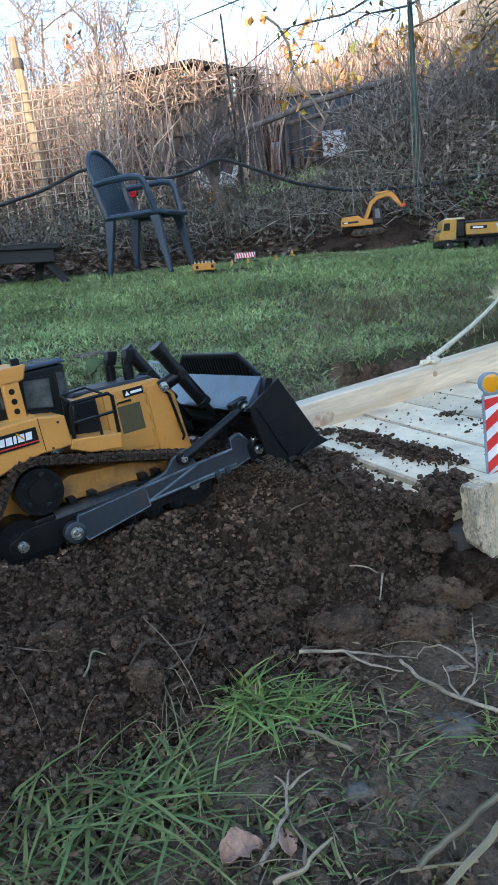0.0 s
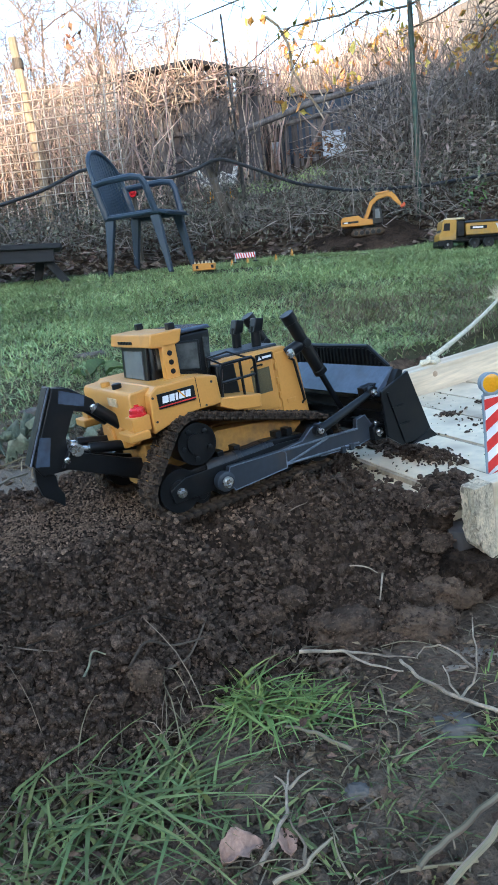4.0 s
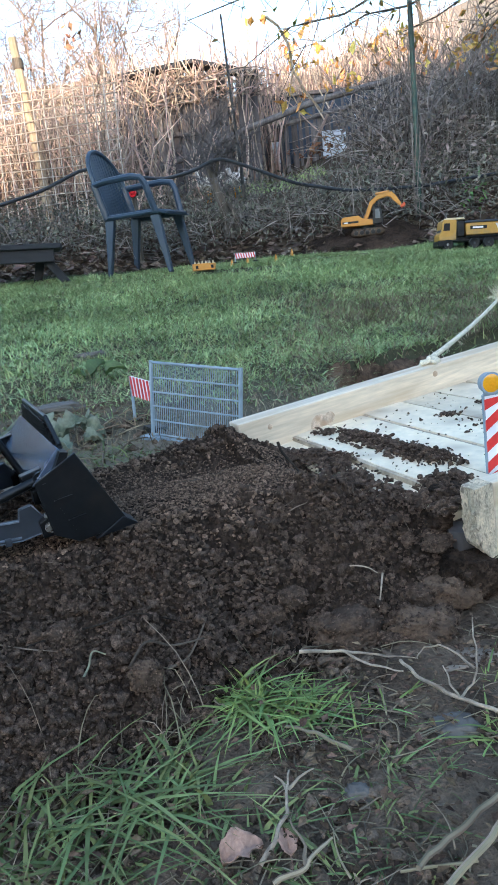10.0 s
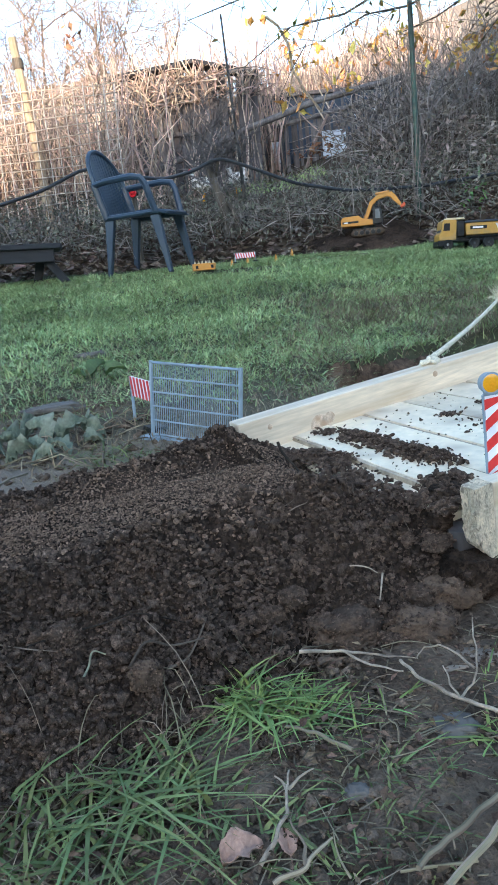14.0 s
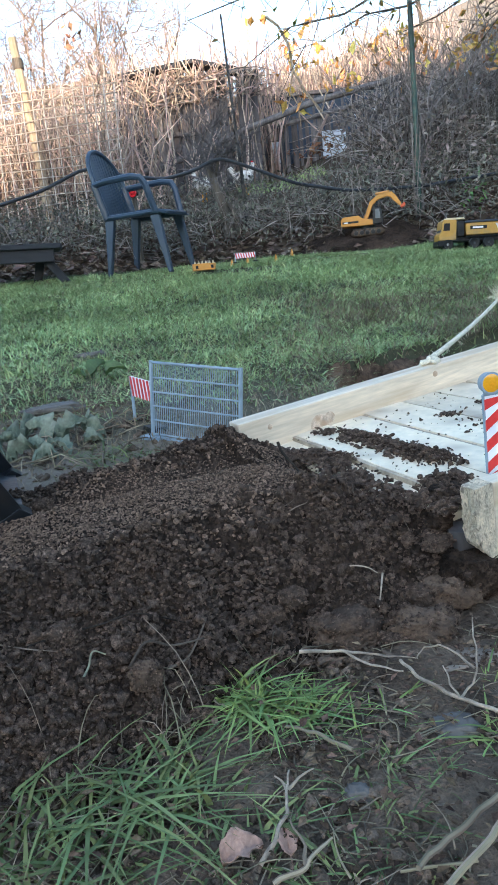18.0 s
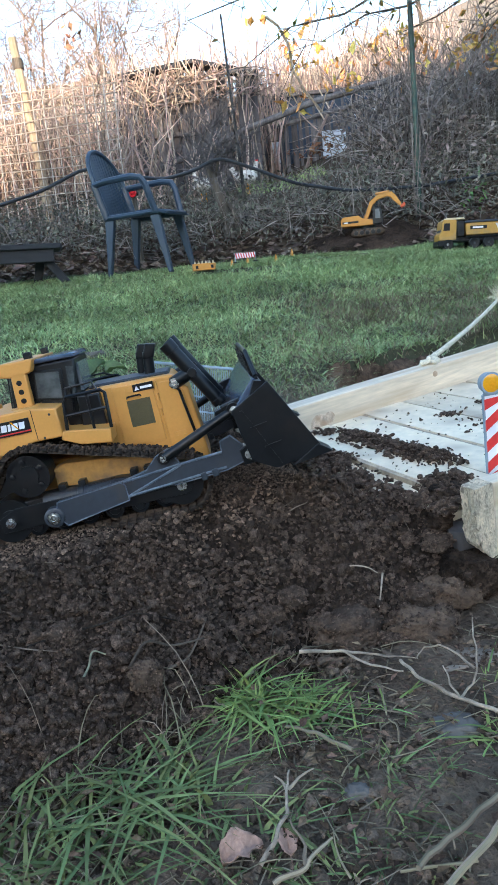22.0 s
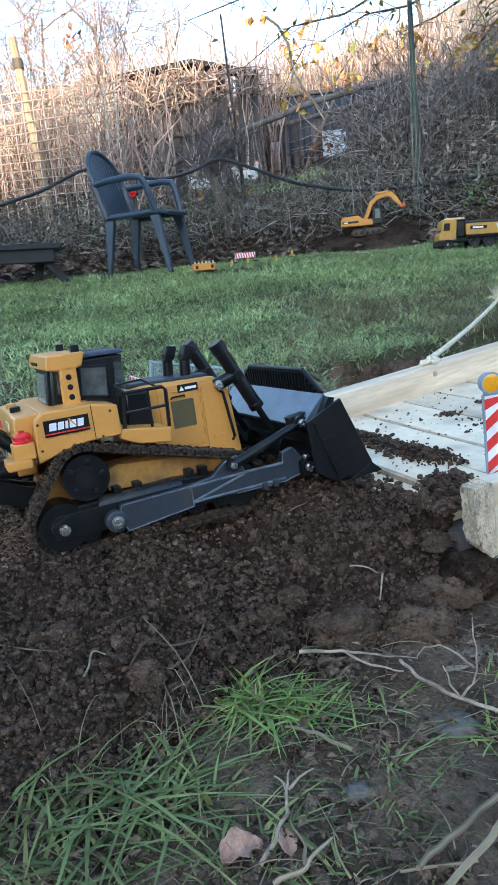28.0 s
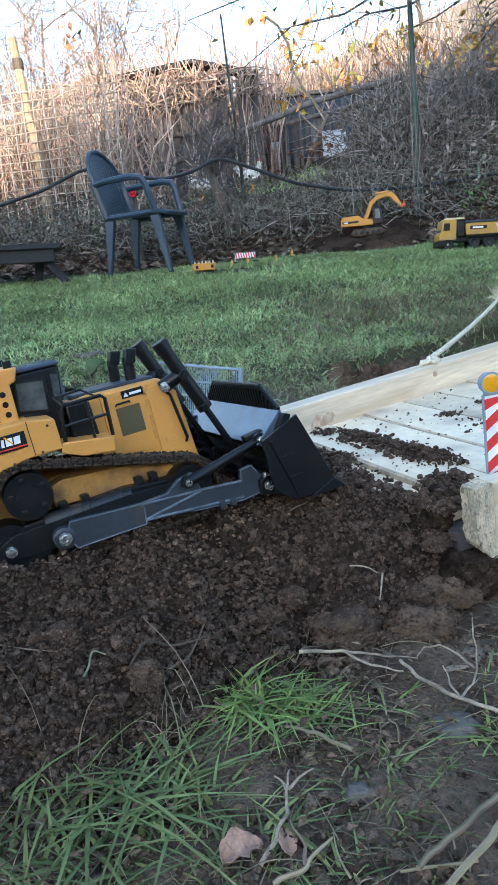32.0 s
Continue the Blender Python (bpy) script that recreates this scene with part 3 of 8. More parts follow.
def build_beacon_board():
    """Red and white chevron board with an amber lamp, on the bridge by the near beam."""
    m = pose(0.314, 0.879, 0.2815, 0, -2.2, 6)
    bb = thing("warning_board", "red and white striped toy warning board with amber lamp", "sign", at=m)
    # board in the x-z plane, facing -y
    part("panel", Geo().box(0.0, 0.040, -0.0015, 0.0015, 0.0, 0.112), WHITE, bb, "white board")
    w, h = 0.040, 0.112
    for k in range(-1, 5):
        z0 = 0.006 + k * 0.0285
        quad = [(0.0, z0), (w, z0 + 0.030), (w, z0 + 0.0445), (0.0, z0 + 0.0145)]
        out = [(x, min(max(z, 0.002), h - 0.002)) for x, z in quad]
        if max(p[1] for p in out) - min(p[1] for p in out) > 0.004:
            part("red_stripe", Geo().prism(out, -0.0021, -0.0013), STRIPE_RED, bb, "red stripe")
    fr = Geo()
    for a, b in (((0, 0), (w, 0)), ((0, h), (w, h)), ((0, 0), (0, h)), ((w, 0), (w, h))):
        fr.rod((a[0], 0, a[1]), (b[0], 0, b[1]), 0.0022, seg=6)
    part("rim", fr, BLUE_GREY, bb, "blue-grey plastic rim")
    lamp = part("lamp_housing", Geo().lathe((0.010, 0.008, 0.127), (0, -1, 0), [(0, 0.010), (0.001, 0.0135), (0.012, 0.0145), (0.0135, 0.0145), (0.0135, 0.0122)], 28), BLUE_GREY, bb, "blue-grey lamp housing")
    part("amber_lens", Geo().lathe((0.010, -0.0045, 0.127), (0, -1, 0), [(0, 0.0122), (0.001, 0.0120), (0.002, 0.009), (0.0026, 0.003)], 28), AMBER, lamp, "amber lens")
    part("neck", Geo().box(0.004, 0.016, -0.001, 0.009, 0.111, 0.117), BLUE_GREY, bb)
    part("foot", Geo().box(-0.004, 0.044, -0.012, 0.016, -0.003, 0.004), BLACK, bb, bevel=0.001)


build_beacon_board()


def build_mesh_fence():
    """Building-site fence panel, a toy, standing behind the ramp."""
    p0, p1 = Vector((-0.219, 1.551, 0.249)), Vector((-0.019, 1.42, 0.226))
    ux = (p1 - p0)
    L = ux.length
    ux = ux.normalized()
    uz = Vector((0.02, 0.02, 1.0)).normalized()
    uy = uz.cross(ux).normalized()
    uz = ux.cross(uy)
    m = Matrix.Translation(p0) @ Matrix((ux, uy, uz)).transposed().to_4x4()
    fp = thing("toy_site_fence", "blue-grey plastic toy building-site mesh fence panel", "fence", at=m)
    H = 0.176
    for x in (0.0, L):
        part("post", Geo().rod((x, 0, 0.0), (x, 0, H + 0.004), 0.0042, seg=10), BLUE_GREY, fp)
    part("top_rail", Geo().rod((0, 0, H), (L, 0, H), 0.0032, seg=8), BLUE_GREY, fp)
    for k in range(5):
        part("rail", Geo().rod((0, 0, 0.012 + k * 0.0325), (L, 0, 0.012 + k * 0.0325), 0.0022, seg=6), BLUE_GREY, fp)
    n = 44
    for k in range(1, n):
        x = L * k / n + rng.gauss(0, 0.0003)
        part("bar", Geo().box(x - 0.0006, x + 0.0006, -0.0006, 0.0006, 0.010, H), BLUE_GREY, fp)
    part("foot", Geo().box(-0.022, 0.030, -0.020, 0.020, -0.006, 0.008), BLUE_GREY, fp, "grey plastic foot block", bevel=0.002)
    part("foot_rail", Geo().box(0.012, 0.085, -0.008, 0.008, -0.002, 0.006), BLUE_GREY, fp, bevel=0.001)


build_mesh_fence()


def build_barrier(at, size, name="toy_barrier", label="small red and white striped toy barrier on black feet", stripes=6):
    """size: width, height of the legs, height of the board."""
    w, h, b = size
    bs = thing(name, label, "barrier", at=at)
    for x in (0.0, w):
        lg = part("leg", Geo().rod((x, 0, 0), (x, 0, h), b * 0.09, seg=8), BLUE_GREY, bs)
        part("foot", Geo().prism([(-b * 0.45, 0), (b * 0.45, 0), (b * 0.38, b * 0.25), (-b * 0.38, b * 0.25)], -b * 0.55, b * 0.55, Matrix.Translation((x, 0, 0)) @ pose(0, 0, 0, 0, 0, 90)), BLACK, lg, "black foot")
    part("board", Geo().box(0, w, -b * 0.05, b * 0.05, h - b, h), WHITE, bs, "white board")
    for k in range(stripes):
        x = w * (k + 0.15) / stripes
        d = w / stripes * 0.5
        part("red_stripe", Geo().prism([(x + d * 0.6, h - b), (min(x + d * 1.6, w), h - b), (x + d * 0.75, h), (max(x - d * 0.25, 0), h)], -b * 0.075, -b * 0.045), STRIPE_RED, bs, "red stripe")
    return bs


build_barrier(pose(-0.279, 1.70, 0.265, 0, 3, -60), (0.125, 0.118, 0.048))
# ---------------------------------------------------------------- the bulldozer
# its own space: x ahead, y to its left, z up from the ground between the tracks
PIVOT = Vector((-0.059, 0.119, 0.0405))      # push arm's hinge (mirrored in y)
PIN = Vector((0.181, 0.125, 0.035))          # where the blade hangs on the arm
TRUNNION = Vector((0.133, 0.050, 0.166))
ROD_END = Vector((0.186, 0.050, 0.052))
SPROCKET, REAR, FRONT = (-0.080, 0.092, 0.030), (-0.113, 0.044, 0.031), (0.093, 0.044, 0.031)
SHOES = 60


def track_loop():
    """The track's way round its three wheels, at even steps, as (x, z, angle)."""
    pts = []
    for cx, cz, r in (SPROCKET, REAR, FRONT):
        pts += [(cx + r * math.cos(k * math.pi / 24), cz + r * math.sin(k * math.pi / 24)) for k in range(48)]
    pts.sort()

    def half(ps):
        h = []
        for p in ps:
            while len(h) > 1 and (h[-1][0] - h[-2][0]) * (p[1] - h[-2][1]) - (h[-1][1] - h[-2][1]) * (p[0] - h[-2][0]) <= 0:
                h.pop()
            h.append(p)
        return h[:-1]
    hull = half(pts) + half(pts[::-1])
    ring = hull + [hull[0]]
    lens = [0.0]
    for a, b in zip(ring, ring[1:]):
        lens.append(lens[-1] + math.dist(a, b))
    return np.array(ring), np.array(lens)


RING, RING_S = track_loop()


def on_track(s):
    s = s % RING_S[-1]
    at = lambda q: (float(np.interp(q % RING_S[-1], RING_S, RING[:, 0])), float(np.interp(q % RING_S[-1], RING_S, RING[:, 1])))
    (x, z), (x0, z0), (x1, z1) = at(s), at(s - 0.004), at(s + 0.004)
    return x, z, math.atan2(z1 - z0, x1 - x0)


def bolt(name, p, r, parent, out=-1, label="bright steel bolt"):
    g = Geo().lathe(p, (0, out, 0), [(0, r * 1.5), (0.002, r * 1.5), (0.0022, r), (0.004, r), (0.0042, r * 0.55), (0.003, r * 0.5)], 14)
    return part(name, g, STEEL, parent, label)


def build_dozer():
    dz = thing("toy_bulldozer", "yellow and black radio-controlled toy bulldozer with muddy tracks and a ripper", "bulldozer")
    moving = {"shoe": [], "arm": [], "barrel": [], "rod": [], "wheel": []}

    # hull with fenders: one side outline, drawn across
    hull = Geo()
    hull.prism([(-0.1235, 0.1145), (-0.095, 0.123), (-0.066, 0.128), (-0.030, 0.128), (-0.031, 0.1625), (-0.06, 0.168), (-0.111, 0.168), (-0.1215, 0.160)], -0.094, 0.094)
    hull.prism([(-0.141, 0.119), (-0.120, 0.116), (-0.112, 0.1675), (-0.138, 0.1655), (-0.141, 0.160)], -0.080, 0.080)
    part("hull", hull, YELLOW, dz, bevel=0.002)
    for s in (-1, 1):
        fe = Geo().prism([(-0.034, 0.1240), (-0.012, 0.1135), (0.024, 0.1085), (0.026, 0.1255), (-0.005, 0.1305), (-0.030, 0.134)][::-1], *sorted((s * 0.094, s * 0.05)))
        part("fender", fe, YELLOW, dz, bevel=0.0015)
        # lamp block and red lamp at the rear corner
        bl = Geo().prism([(-0.156, 0.113), (-0.130, 0.113), (-0.130, 0.123), (-0.156, 0.123)][::-1], s * 0.080 - 0.018, s * 0.080 + 0.018)
        bl.box(-0.147, -0.124, s * 0.080 - 0.011, s * 0.080 + 0.011, 0.121, 0.139)
        b = part("lamp_block", bl, YELLOW, dz, bevel=0.0015)
        g = Geo().lathe((-0.134, s * 0.080, 0.1385), (0, 0, 1), [(0, 0.0105), (0.003, 0.0105), (0.0035, 0.0095), (0.008, 0.0092), (0.0105, 0.007), (0.0112, 0.003), (0.0135, 0.0028)], 20)
        part("red_lamp", g, RED, b, "red beacon lens")
        part("filler_cap", Geo().lathe((-0.130, s * 0.02, 0.1655), (0, 0, 1), [(0, 0.006), (0.006, 0.006), (0.007, 0.004)], 12), YELLOW if s > 0 else BLACK, dz)
    # seams, vents and screws of the moulded body
    for s in (-1, 1):
        for x, z in ((-0.118, 0.128), (-0.040, 0.157), (-0.052, 0.131), (-0.118, 0.156)):
            part("screw", Geo().lathe((x, s * 0.0938, z), (0, s, 0), [(0, 0.0016), (0.0008, 0.0015), (0.0010, 0.0008)], 8), DUSTY_BLACK, dz)
    # rear face details
    part("number_panel", Geo().box(-0.1425, -0.1412, -0.040, -0.012, 0.147, 0.157), STICKER, dz, "faded white sticker")
    part("rear_block", Geo().box(-0.142, -0.120, -0.036, 0.036, 0.094, 0.121), YELLOW, dz, bevel=0.002)
    part("rear_gear_boss", Geo().lathe((-0.142, 0.0, 0.106), (-1, 0, 0), [(0, 0.013), (0.003, 0.013), (0.003, 0.012), (0.004, 0.011), (0.004, 0.004)], 20), YELLOW, dz)
    part("belly", Geo().box(-0.12, 0.110, -0.042, 0.042, 0.030, 0.092), YELLOW_MUD_SHADE, dz, bevel=0.002)

    # sign plates on both sides, brand lettering as plain blocks
    for s in (-1, 1):
        sg = part("sign_plate", Geo().box(-0.1125, -0.0645, s * 0.0935 if s > 0 else -0.0955, 0.0955 if s > 0 else -0.0935, 0.1415, 0.159), BLACK, dz, "black sign plate")
        y = s * 0.0958
        for k, (x, w) in enumerate(((-0.1075, 0.0075), (-0.0985, 0.0065), (-0.0905, 0.0030), (-0.0860, 0.0070), (-0.0775, 0.0065))):
            part("letter_block", Geo().prism([(x, 0.1475), (x + w, 0.1475), (x + w + 0.0012, 0.1555), (x + 0.0012, 0.1555)], y - 0.0004, y + 0.0004), WHITE, sg)
        part("letter_block", Geo().prism([(-0.0865, 0.1575), (-0.0845, 0.1575), (-0.0775, 0.1480), (-0.0790, 0.1480)][::-1], y - 0.0008, y + 0.0008), AMBER, sg, "yellow slash")
        part("stripe", Geo().box(-0.1125, -0.0645, y - 0.0004, y + 0.0004, 0.1435, 0.1448), STRIPE_RED, sg)

    # cab
    cab = Geo()
    cab.prism([(-0.094, 0.150), (-0.018, 0.118), (-0.010, 0.130), (-0.012, 0.165), (-0.004, 0.2140), (-0.087, 0.2150)], -0.047, 0.047)
    cb = part("cab", cab, BLACK, dz, "black cab with smoked panes", bevel=0.003)
    part("cab_roof", Geo().prism([(-0.086, 0.2155), (-0.002, 0.2150), (-0.006, 0.2205), (-0.08, 0.2215)], -0.049, 0.049), SHEEN, cb, "glossy cab roof with the sky's sheen in its colour", bevel=0.002)
    for s in (-1, 1):
        y = s * 0.0475
        for fr in ([(-0.062, 0.172), (-0.026, 0.1655), (-0.022, 0.204), (-0.058, 0.208)], [(-0.086, 0.178), (-0.070, 0.176), (-0.068, 0.207), (-0.084, 0.208)]):
            part("window_frame", Geo().prism(fr, y - 0.001, y + 0.001), BLACK, cb, bevel=0.001)
            cx, cz = sum(p[0] for p in fr) / 4, sum(p[1] for p in fr) / 4
            part("pane", Geo().prism([(cx + (p[0] - cx) * 0.8, cz + (p[1] - cz) * 0.84) for p in fr], y - 0.0018, y + 0.0018), SIDE_PANE, cb, "smoked pane")
        part("pane", Geo().prism([(-0.0195, 0.166), (-0.0135, 0.165), (-0.0075, 0.204), (-0.0165, 0.206)], y - 0.0012, y + 0.0012), SIDE_PANE, cb, "narrow front quarter pane")
        part("sill_seam", Geo().box(-0.0605, -0.0597, s * 0.0938 if s > 0 else -0.0943, 0.0943 if s > 0 else -0.0938, 0.130, 0.167), BLACK, dz, "dark panel seam")
        part("door_handle", Geo().rod((-0.020, s * 0.050, 0.150), (-0.017, s * 0.050, 0.180), 0.0013), BLACK, cb)
    rf = Matrix.Translation((-0.0925, 0, 0.188)) @ Euler((0, radians(6.5), 0)).to_matrix().to_4x4()
    part("rear_frame", Geo().box(-0.001, 0.004, -0.040, 0.040, -0.028, 0.024, rf), BLACK, cb, bevel=0.001)
    part("pane", Geo().box(-0.0022, 0.003, -0.029, 0.029, -0.019, 0.015, rf), GLASS, cb, "smoked rear pane")
    part("pane", Geo().box(-0.0075, -0.0035, -0.036, 0.036, 0.172, 0.207), GLASS, cb, "smoked windscreen")

    part("front_console", Geo().prism([(-0.013, 0.128), (0.018, 0.122), (0.016, 0.166), (-0.011, 0.168)], -0.058, 0.058), BLACK, dz, "black box between cab and hood", bevel=0.002)

    # roll bar
    rb = part("roll_bar", Geo().prism([(-0.096, 0.2085), (-0.070, 0.2035), (-0.055, 0.2085), (-0.050, 0.2235), (-0.092, 0.2240)][::-1], -0.064, 0.064), YELLOW, dz, bevel=0.0018)
    for s in (-1, 1):
        y0, y1 = sorted((s * 0.064, s * 0.052))
        part("post", Geo().prism([(-0.082, 0.165), (-0.063, 0.165), (-0.062, 0.210), (-0.080, 0.210)], y0, y1), YELLOW, rb, bevel=0.0015)
        part("post_foot", Geo().box(-0.090, -0.056, min(s * 0.068, s * 0.046), max(s * 0.068, s * 0.046), 0.160, 0.1685), YELLOW, rb, bevel=0.0012)
        for z in (0.176, 0.187, 0.198):
            part("hole", Geo().lathe((-0.0720, s * 0.0638, z), (0, s, 0), [(0, 0.0033), (0.0006, 0.0033), (0.0007, 0.002)], 12), BLACK, rb, "dark round hole")
        part("work_lamp", Geo().box(-0.062, -0.053, s * 0.048 - 0.005, s * 0.048 + 0.005, 0.2225, 0.2315), BLACK, rb, bevel=0.001)
    for k in range(9):
        part("letter_block", Geo().box(-0.0966, -0.0955, 0.034 - k * 0.0052, 0.034 - k * 0.0052 - 0.0036, 0.2122, 0.2158), BLACK, rb)

    # engine hood
    hood = Geo().prism([(-0.012, 0.095), (0.133, 0.050), (0.1235, 0.148), (0.106, 0.1685), (0.016, 0.1710), (-0.010, 0.168)], -0.044, 0.044)
    hd = part("hood", hood, YELLOW, dz, bevel=0.003)
    part("hood_top", Geo().prism([(0.0, 0.1700), (0.104, 0.1680), (0.102, 0.1725), (0.004, 0.1745)], -0.030, 0.030), GREY, hd, "grey hood top", bevel=0.0015)
    for s in (-1, 1):
        y = s * 0.0445
        for a, b, c, d in ((0.030, 0.083, 0.0885, 0.166), (0.0865, 0.119, 0.070, 0.162)):
            o = [(a, c + 0.004), (b, c), (b - 0.003, d), (a, d + 0.001)] if a < 0.05 else [(a, c), (b + 0.006, c - 0.012), (b - 0.002, d - 0.016), (b - 0.012, d), (a, d)]
            part("side_panel", Geo().prism(o, y - 0.0012, y + 0.0012), YELLOW, hd, bevel=0.0008)
        part("grille", Geo().box(0.0450, 0.0745, y - 0.0018, y + 0.0018, 0.1135, 0.1470), mat("grille_mesh", (0.115, 0.092, 0.040), 0.7, scale=900, vary=0.18, bump=0.6) if s < 0 else bpy.data.materials["grille_mesh"], hd, "dull olive mesh grille")
        bg = part("warning_badge", Geo().box(0.0560, 0.0820, y - 0.0021, y + 0.0021, 0.1560, 0.1655), BLACK, hd, "black warning badge")
        yy = s * 0.0468
        part("triangle", Geo().prism([(0.0580, 0.1580), (0.0640, 0.1580), (0.0610, 0.1635)], yy - 0.0004, yy + 0.0004), WHITE, bg)
        part("text_bar", Geo().box(0.0655, 0.0800, yy - 0.0004, yy + 0.0004, 0.1590, 0.1620), WHITE, bg)
        part("handle", Geo().tube([(0.046, y, 0.1495), (0.047, y + s * 0.004, 0.1520), (0.063, y + s * 0.004, 0.1525), (0.064, y, 0.150)], 0.0012), BLACK, hd)
        part("grab_rail", Geo().tube([(0.1105, y, 0.150), (0.1125, y + s * 0.006, 0.147), (0.1205, y + s * 0.006, 0.090), (0.1195, y, 0.085)], 0.0019), BLACK, hd)
        part("latch", Geo().box(0.095, 0.109, y - 0.002, y + 0.002, 0.091, 0.0965), YELLOW, hd, bevel=0.0006)
        part("latch", Geo().box(0.046, 0.055, y - 0.002, y + 0.002, 0.1575, 0.163), YELLOW, hd, bevel=0.0006)
        for z in (0.10, 0.12, 0.14, 0.155):
            part("hinge", Geo().rod((0.0848, y + s * 0.001, z), (0.0848, y + s * 0.001, z + 0.009), 0.0016, seg=8), YELLOW, hd)
        # trunnion that carries the lift cylinder
        tr = part("trunnion", Geo().tube([(0.106, s * 0.043, 0.156), (0.118, s * 0.047, 0.161), (0.133, s * 0.050, 0.167)], 0.0085, 12), BLACK, dz, bevel=0.001)
        bolt("bolt", (0.108, s * 0.0515, 0.157), 0.0042, tr, s)
        # exhaust stacks and air intake
        part("exhaust_stack", Geo().rod((0.067 + 0.012 * (s < 0), s * 0.016, 0.170), (0.070 + 0.012 * (s < 0), s * 0.016, 0.200), 0.0066, seg=16), BLACK, hd)
        part("exhaust_tip", Geo().prism([(0.0625 + 0.012 * (s < 0), 0.192), (0.0765 + 0.012 * (s < 0), 0.192), (0.0825 + 0.012 * (s < 0), 0.2085), (0.0690 + 0.012 * (s < 0), 0.2110)], s * 0.016 - 0.0070, s * 0.016 + 0.0070), BLACK, hd, bevel=0.0015)
        # railings by the cab
        y = s * 0.088
        rl = part("railing", Geo().tube([(-0.026, y, 0.130), (-0.0215, y, 0.166), (-0.018, y, 0.172), (0.024, y, 0.172), (0.028, y, 0.168), (0.026, y, 0.126)], 0.0023), BLACK, dz, "black hand railing")
        part("rail_bar", Geo().rod((-0.024, y, 0.150), (0.028, y, 0.1505), 0.0018, seg=8), BLACK, rl)
        part("rail_post", Geo().rod((0.006, y, 0.128), (0.007, y, 0.172), 0.0018, seg=8), BLACK, rl)
        part("rail_bar", Geo().tube([(-0.018, y, 0.172), (-0.022, s * 0.06, 0.180), (0.010, s * 0.055, 0.181), (0.020, y, 0.172)], 0.0014), BLACK, rl)

    # tracks
    for s in (-1, 1):
        fr = Geo().prism([(-0.120, 0.030), (0.095, 0.030), (0.106, 0.046), (0.098, 0.058), (0.02, 0.066), (-0.03, 0.064), (-0.10, 0.062), (-0.124, 0.050)], *sorted((s * 0.068, s * 0.100)))
        tf = part("track_frame", fr, BLACK, dz, "black track roller frame", bevel=0.0015)
        part("frame_plate", Geo().prism([(-0.124, 0.031), (0.100, 0.031), (0.109, 0.044), (0.098, 0.055), (0.03, 0.060), (-0.105, 0.058), (-0.126, 0.048)], *sorted((s * 0.1068, s * 0.1085))), BLACK, tf, bevel=0.0006)
        part("recoil_housing", Geo().rod((-0.072, s * 0.0935, 0.054), (0.026, s * 0.0935, 0.054), 0.0120, 0.0115, 18).rod((-0.030, s * 0.0935, 0.054), (-0.022, s * 0.0935, 0.054), 0.0130, seg=18).rod((0.010, s * 0.0935, 0.054), (0.016, s * 0.0935, 0.054), 0.0128, seg=18), DUSTY_BLACK, tf, "dusty slate-grey recoil housing", bevel=0.001)
        for bx in (-0.113, 0.093):
            part("axle_bolt", Geo().lathe((bx, s * 0.1083, 0.042), (0, s, 0), [(0, 0.0060), (0.0030, 0.0060), (0.0032, 0.0042), (0.0045, 0.0040)], 14), STEEL, tf, "bright axle bolt")
        for k in range(6):
            part("roller", Geo().lathe((-0.085 + 0.031 * k, s * 0.070, 0.030), (0, s, 0), [(0, 0.011), (0.034, 0.011), (0.0345, 0.007), (0.036, 0.006)], 14), BLACK, tf)
        for x in (-0.052, -0.028, 0.035, 0.052):
            part("spring_seat", Geo().box(x, x + 0.009, min(s * 0.075, s * 0.097), max(s * 0.075, s * 0.097), 0.062, 0.072), BLACK, tf, bevel=0.001)
        part("upper_guard", Geo().prism([(-0.055, 0.066), (0.085, 0.060), (0.085, 0.082), (-0.040, 0.094), (-0.055, 0.090)], *sorted((s * 0.058, s * 0.083))), YELLOW_MUD_SHADE, tf, "muddy yellow inner side guard, darkened for shadow", bevel=0.001)
        for (cx, cz, r), nm in ((SPROCKET, "sprocket"), (REAR, "rear_idler"), (FRONT, "front_idler")):
            w = part(nm, Geo().lathe((0, -0.019, 0), (0, 1, 0), [(0, r * 0.3), (0, r * 0.42), (0.003, r * 0.42), (0.003, r * 0.80), (0.0005, r * 0.72), (0.0005, r * 0.84), (0.0375, r * 0.84), (0.0375, r * 0.72), (0.035, r * 0.8), (0.035, r * 0.42), (0.038, r * 0.42), (0.038, r * 0.3)], 32), BLACK, dz, "black plastic wheel", at=pose(cx, s * 0.088, cz))
            moving["wheel"].append((w, cx, s * 0.088, cz, r))
            if nm == "sprocket":
                for k in range(5):
                    a = k * 2 * math.pi / 5
                    part("lug", Geo().lathe((r * 0.60 * math.cos(a), s * 0.0165, r * 0.60 * math.sin(a)), (0, s, 0), [(0, 0.0035), (0.002, 0.0035), (0.0024, 0.002)], 8), BLACK, w)
        shoe = Geo().box(-0.0047, 0.0047, -0.0235, 0.0235, -0.0032, 0.0)
        shoe.prism([(-0.0036, -0.0066), (-0.0018, -0.0066), (-0.0008, -0.0030), (-0.0044, -0.0030)], -0.0235, 0.0235)
        shoe.box(-0.0045, 0.0045, -0.006, 0.006, -0.0005, 0.004)
        kinds = []
        for k in range(5):
            rq = np.random.default_rng(k)
            lump = Geo().add(shoe.v, shoe.f)
            at = np.stack([rq.uniform(-0.0048, 0.0048, 30), rq.uniform(-0.025, 0.025, 30), rq.uniform(-0.0060, -0.0024, 30)], 1)
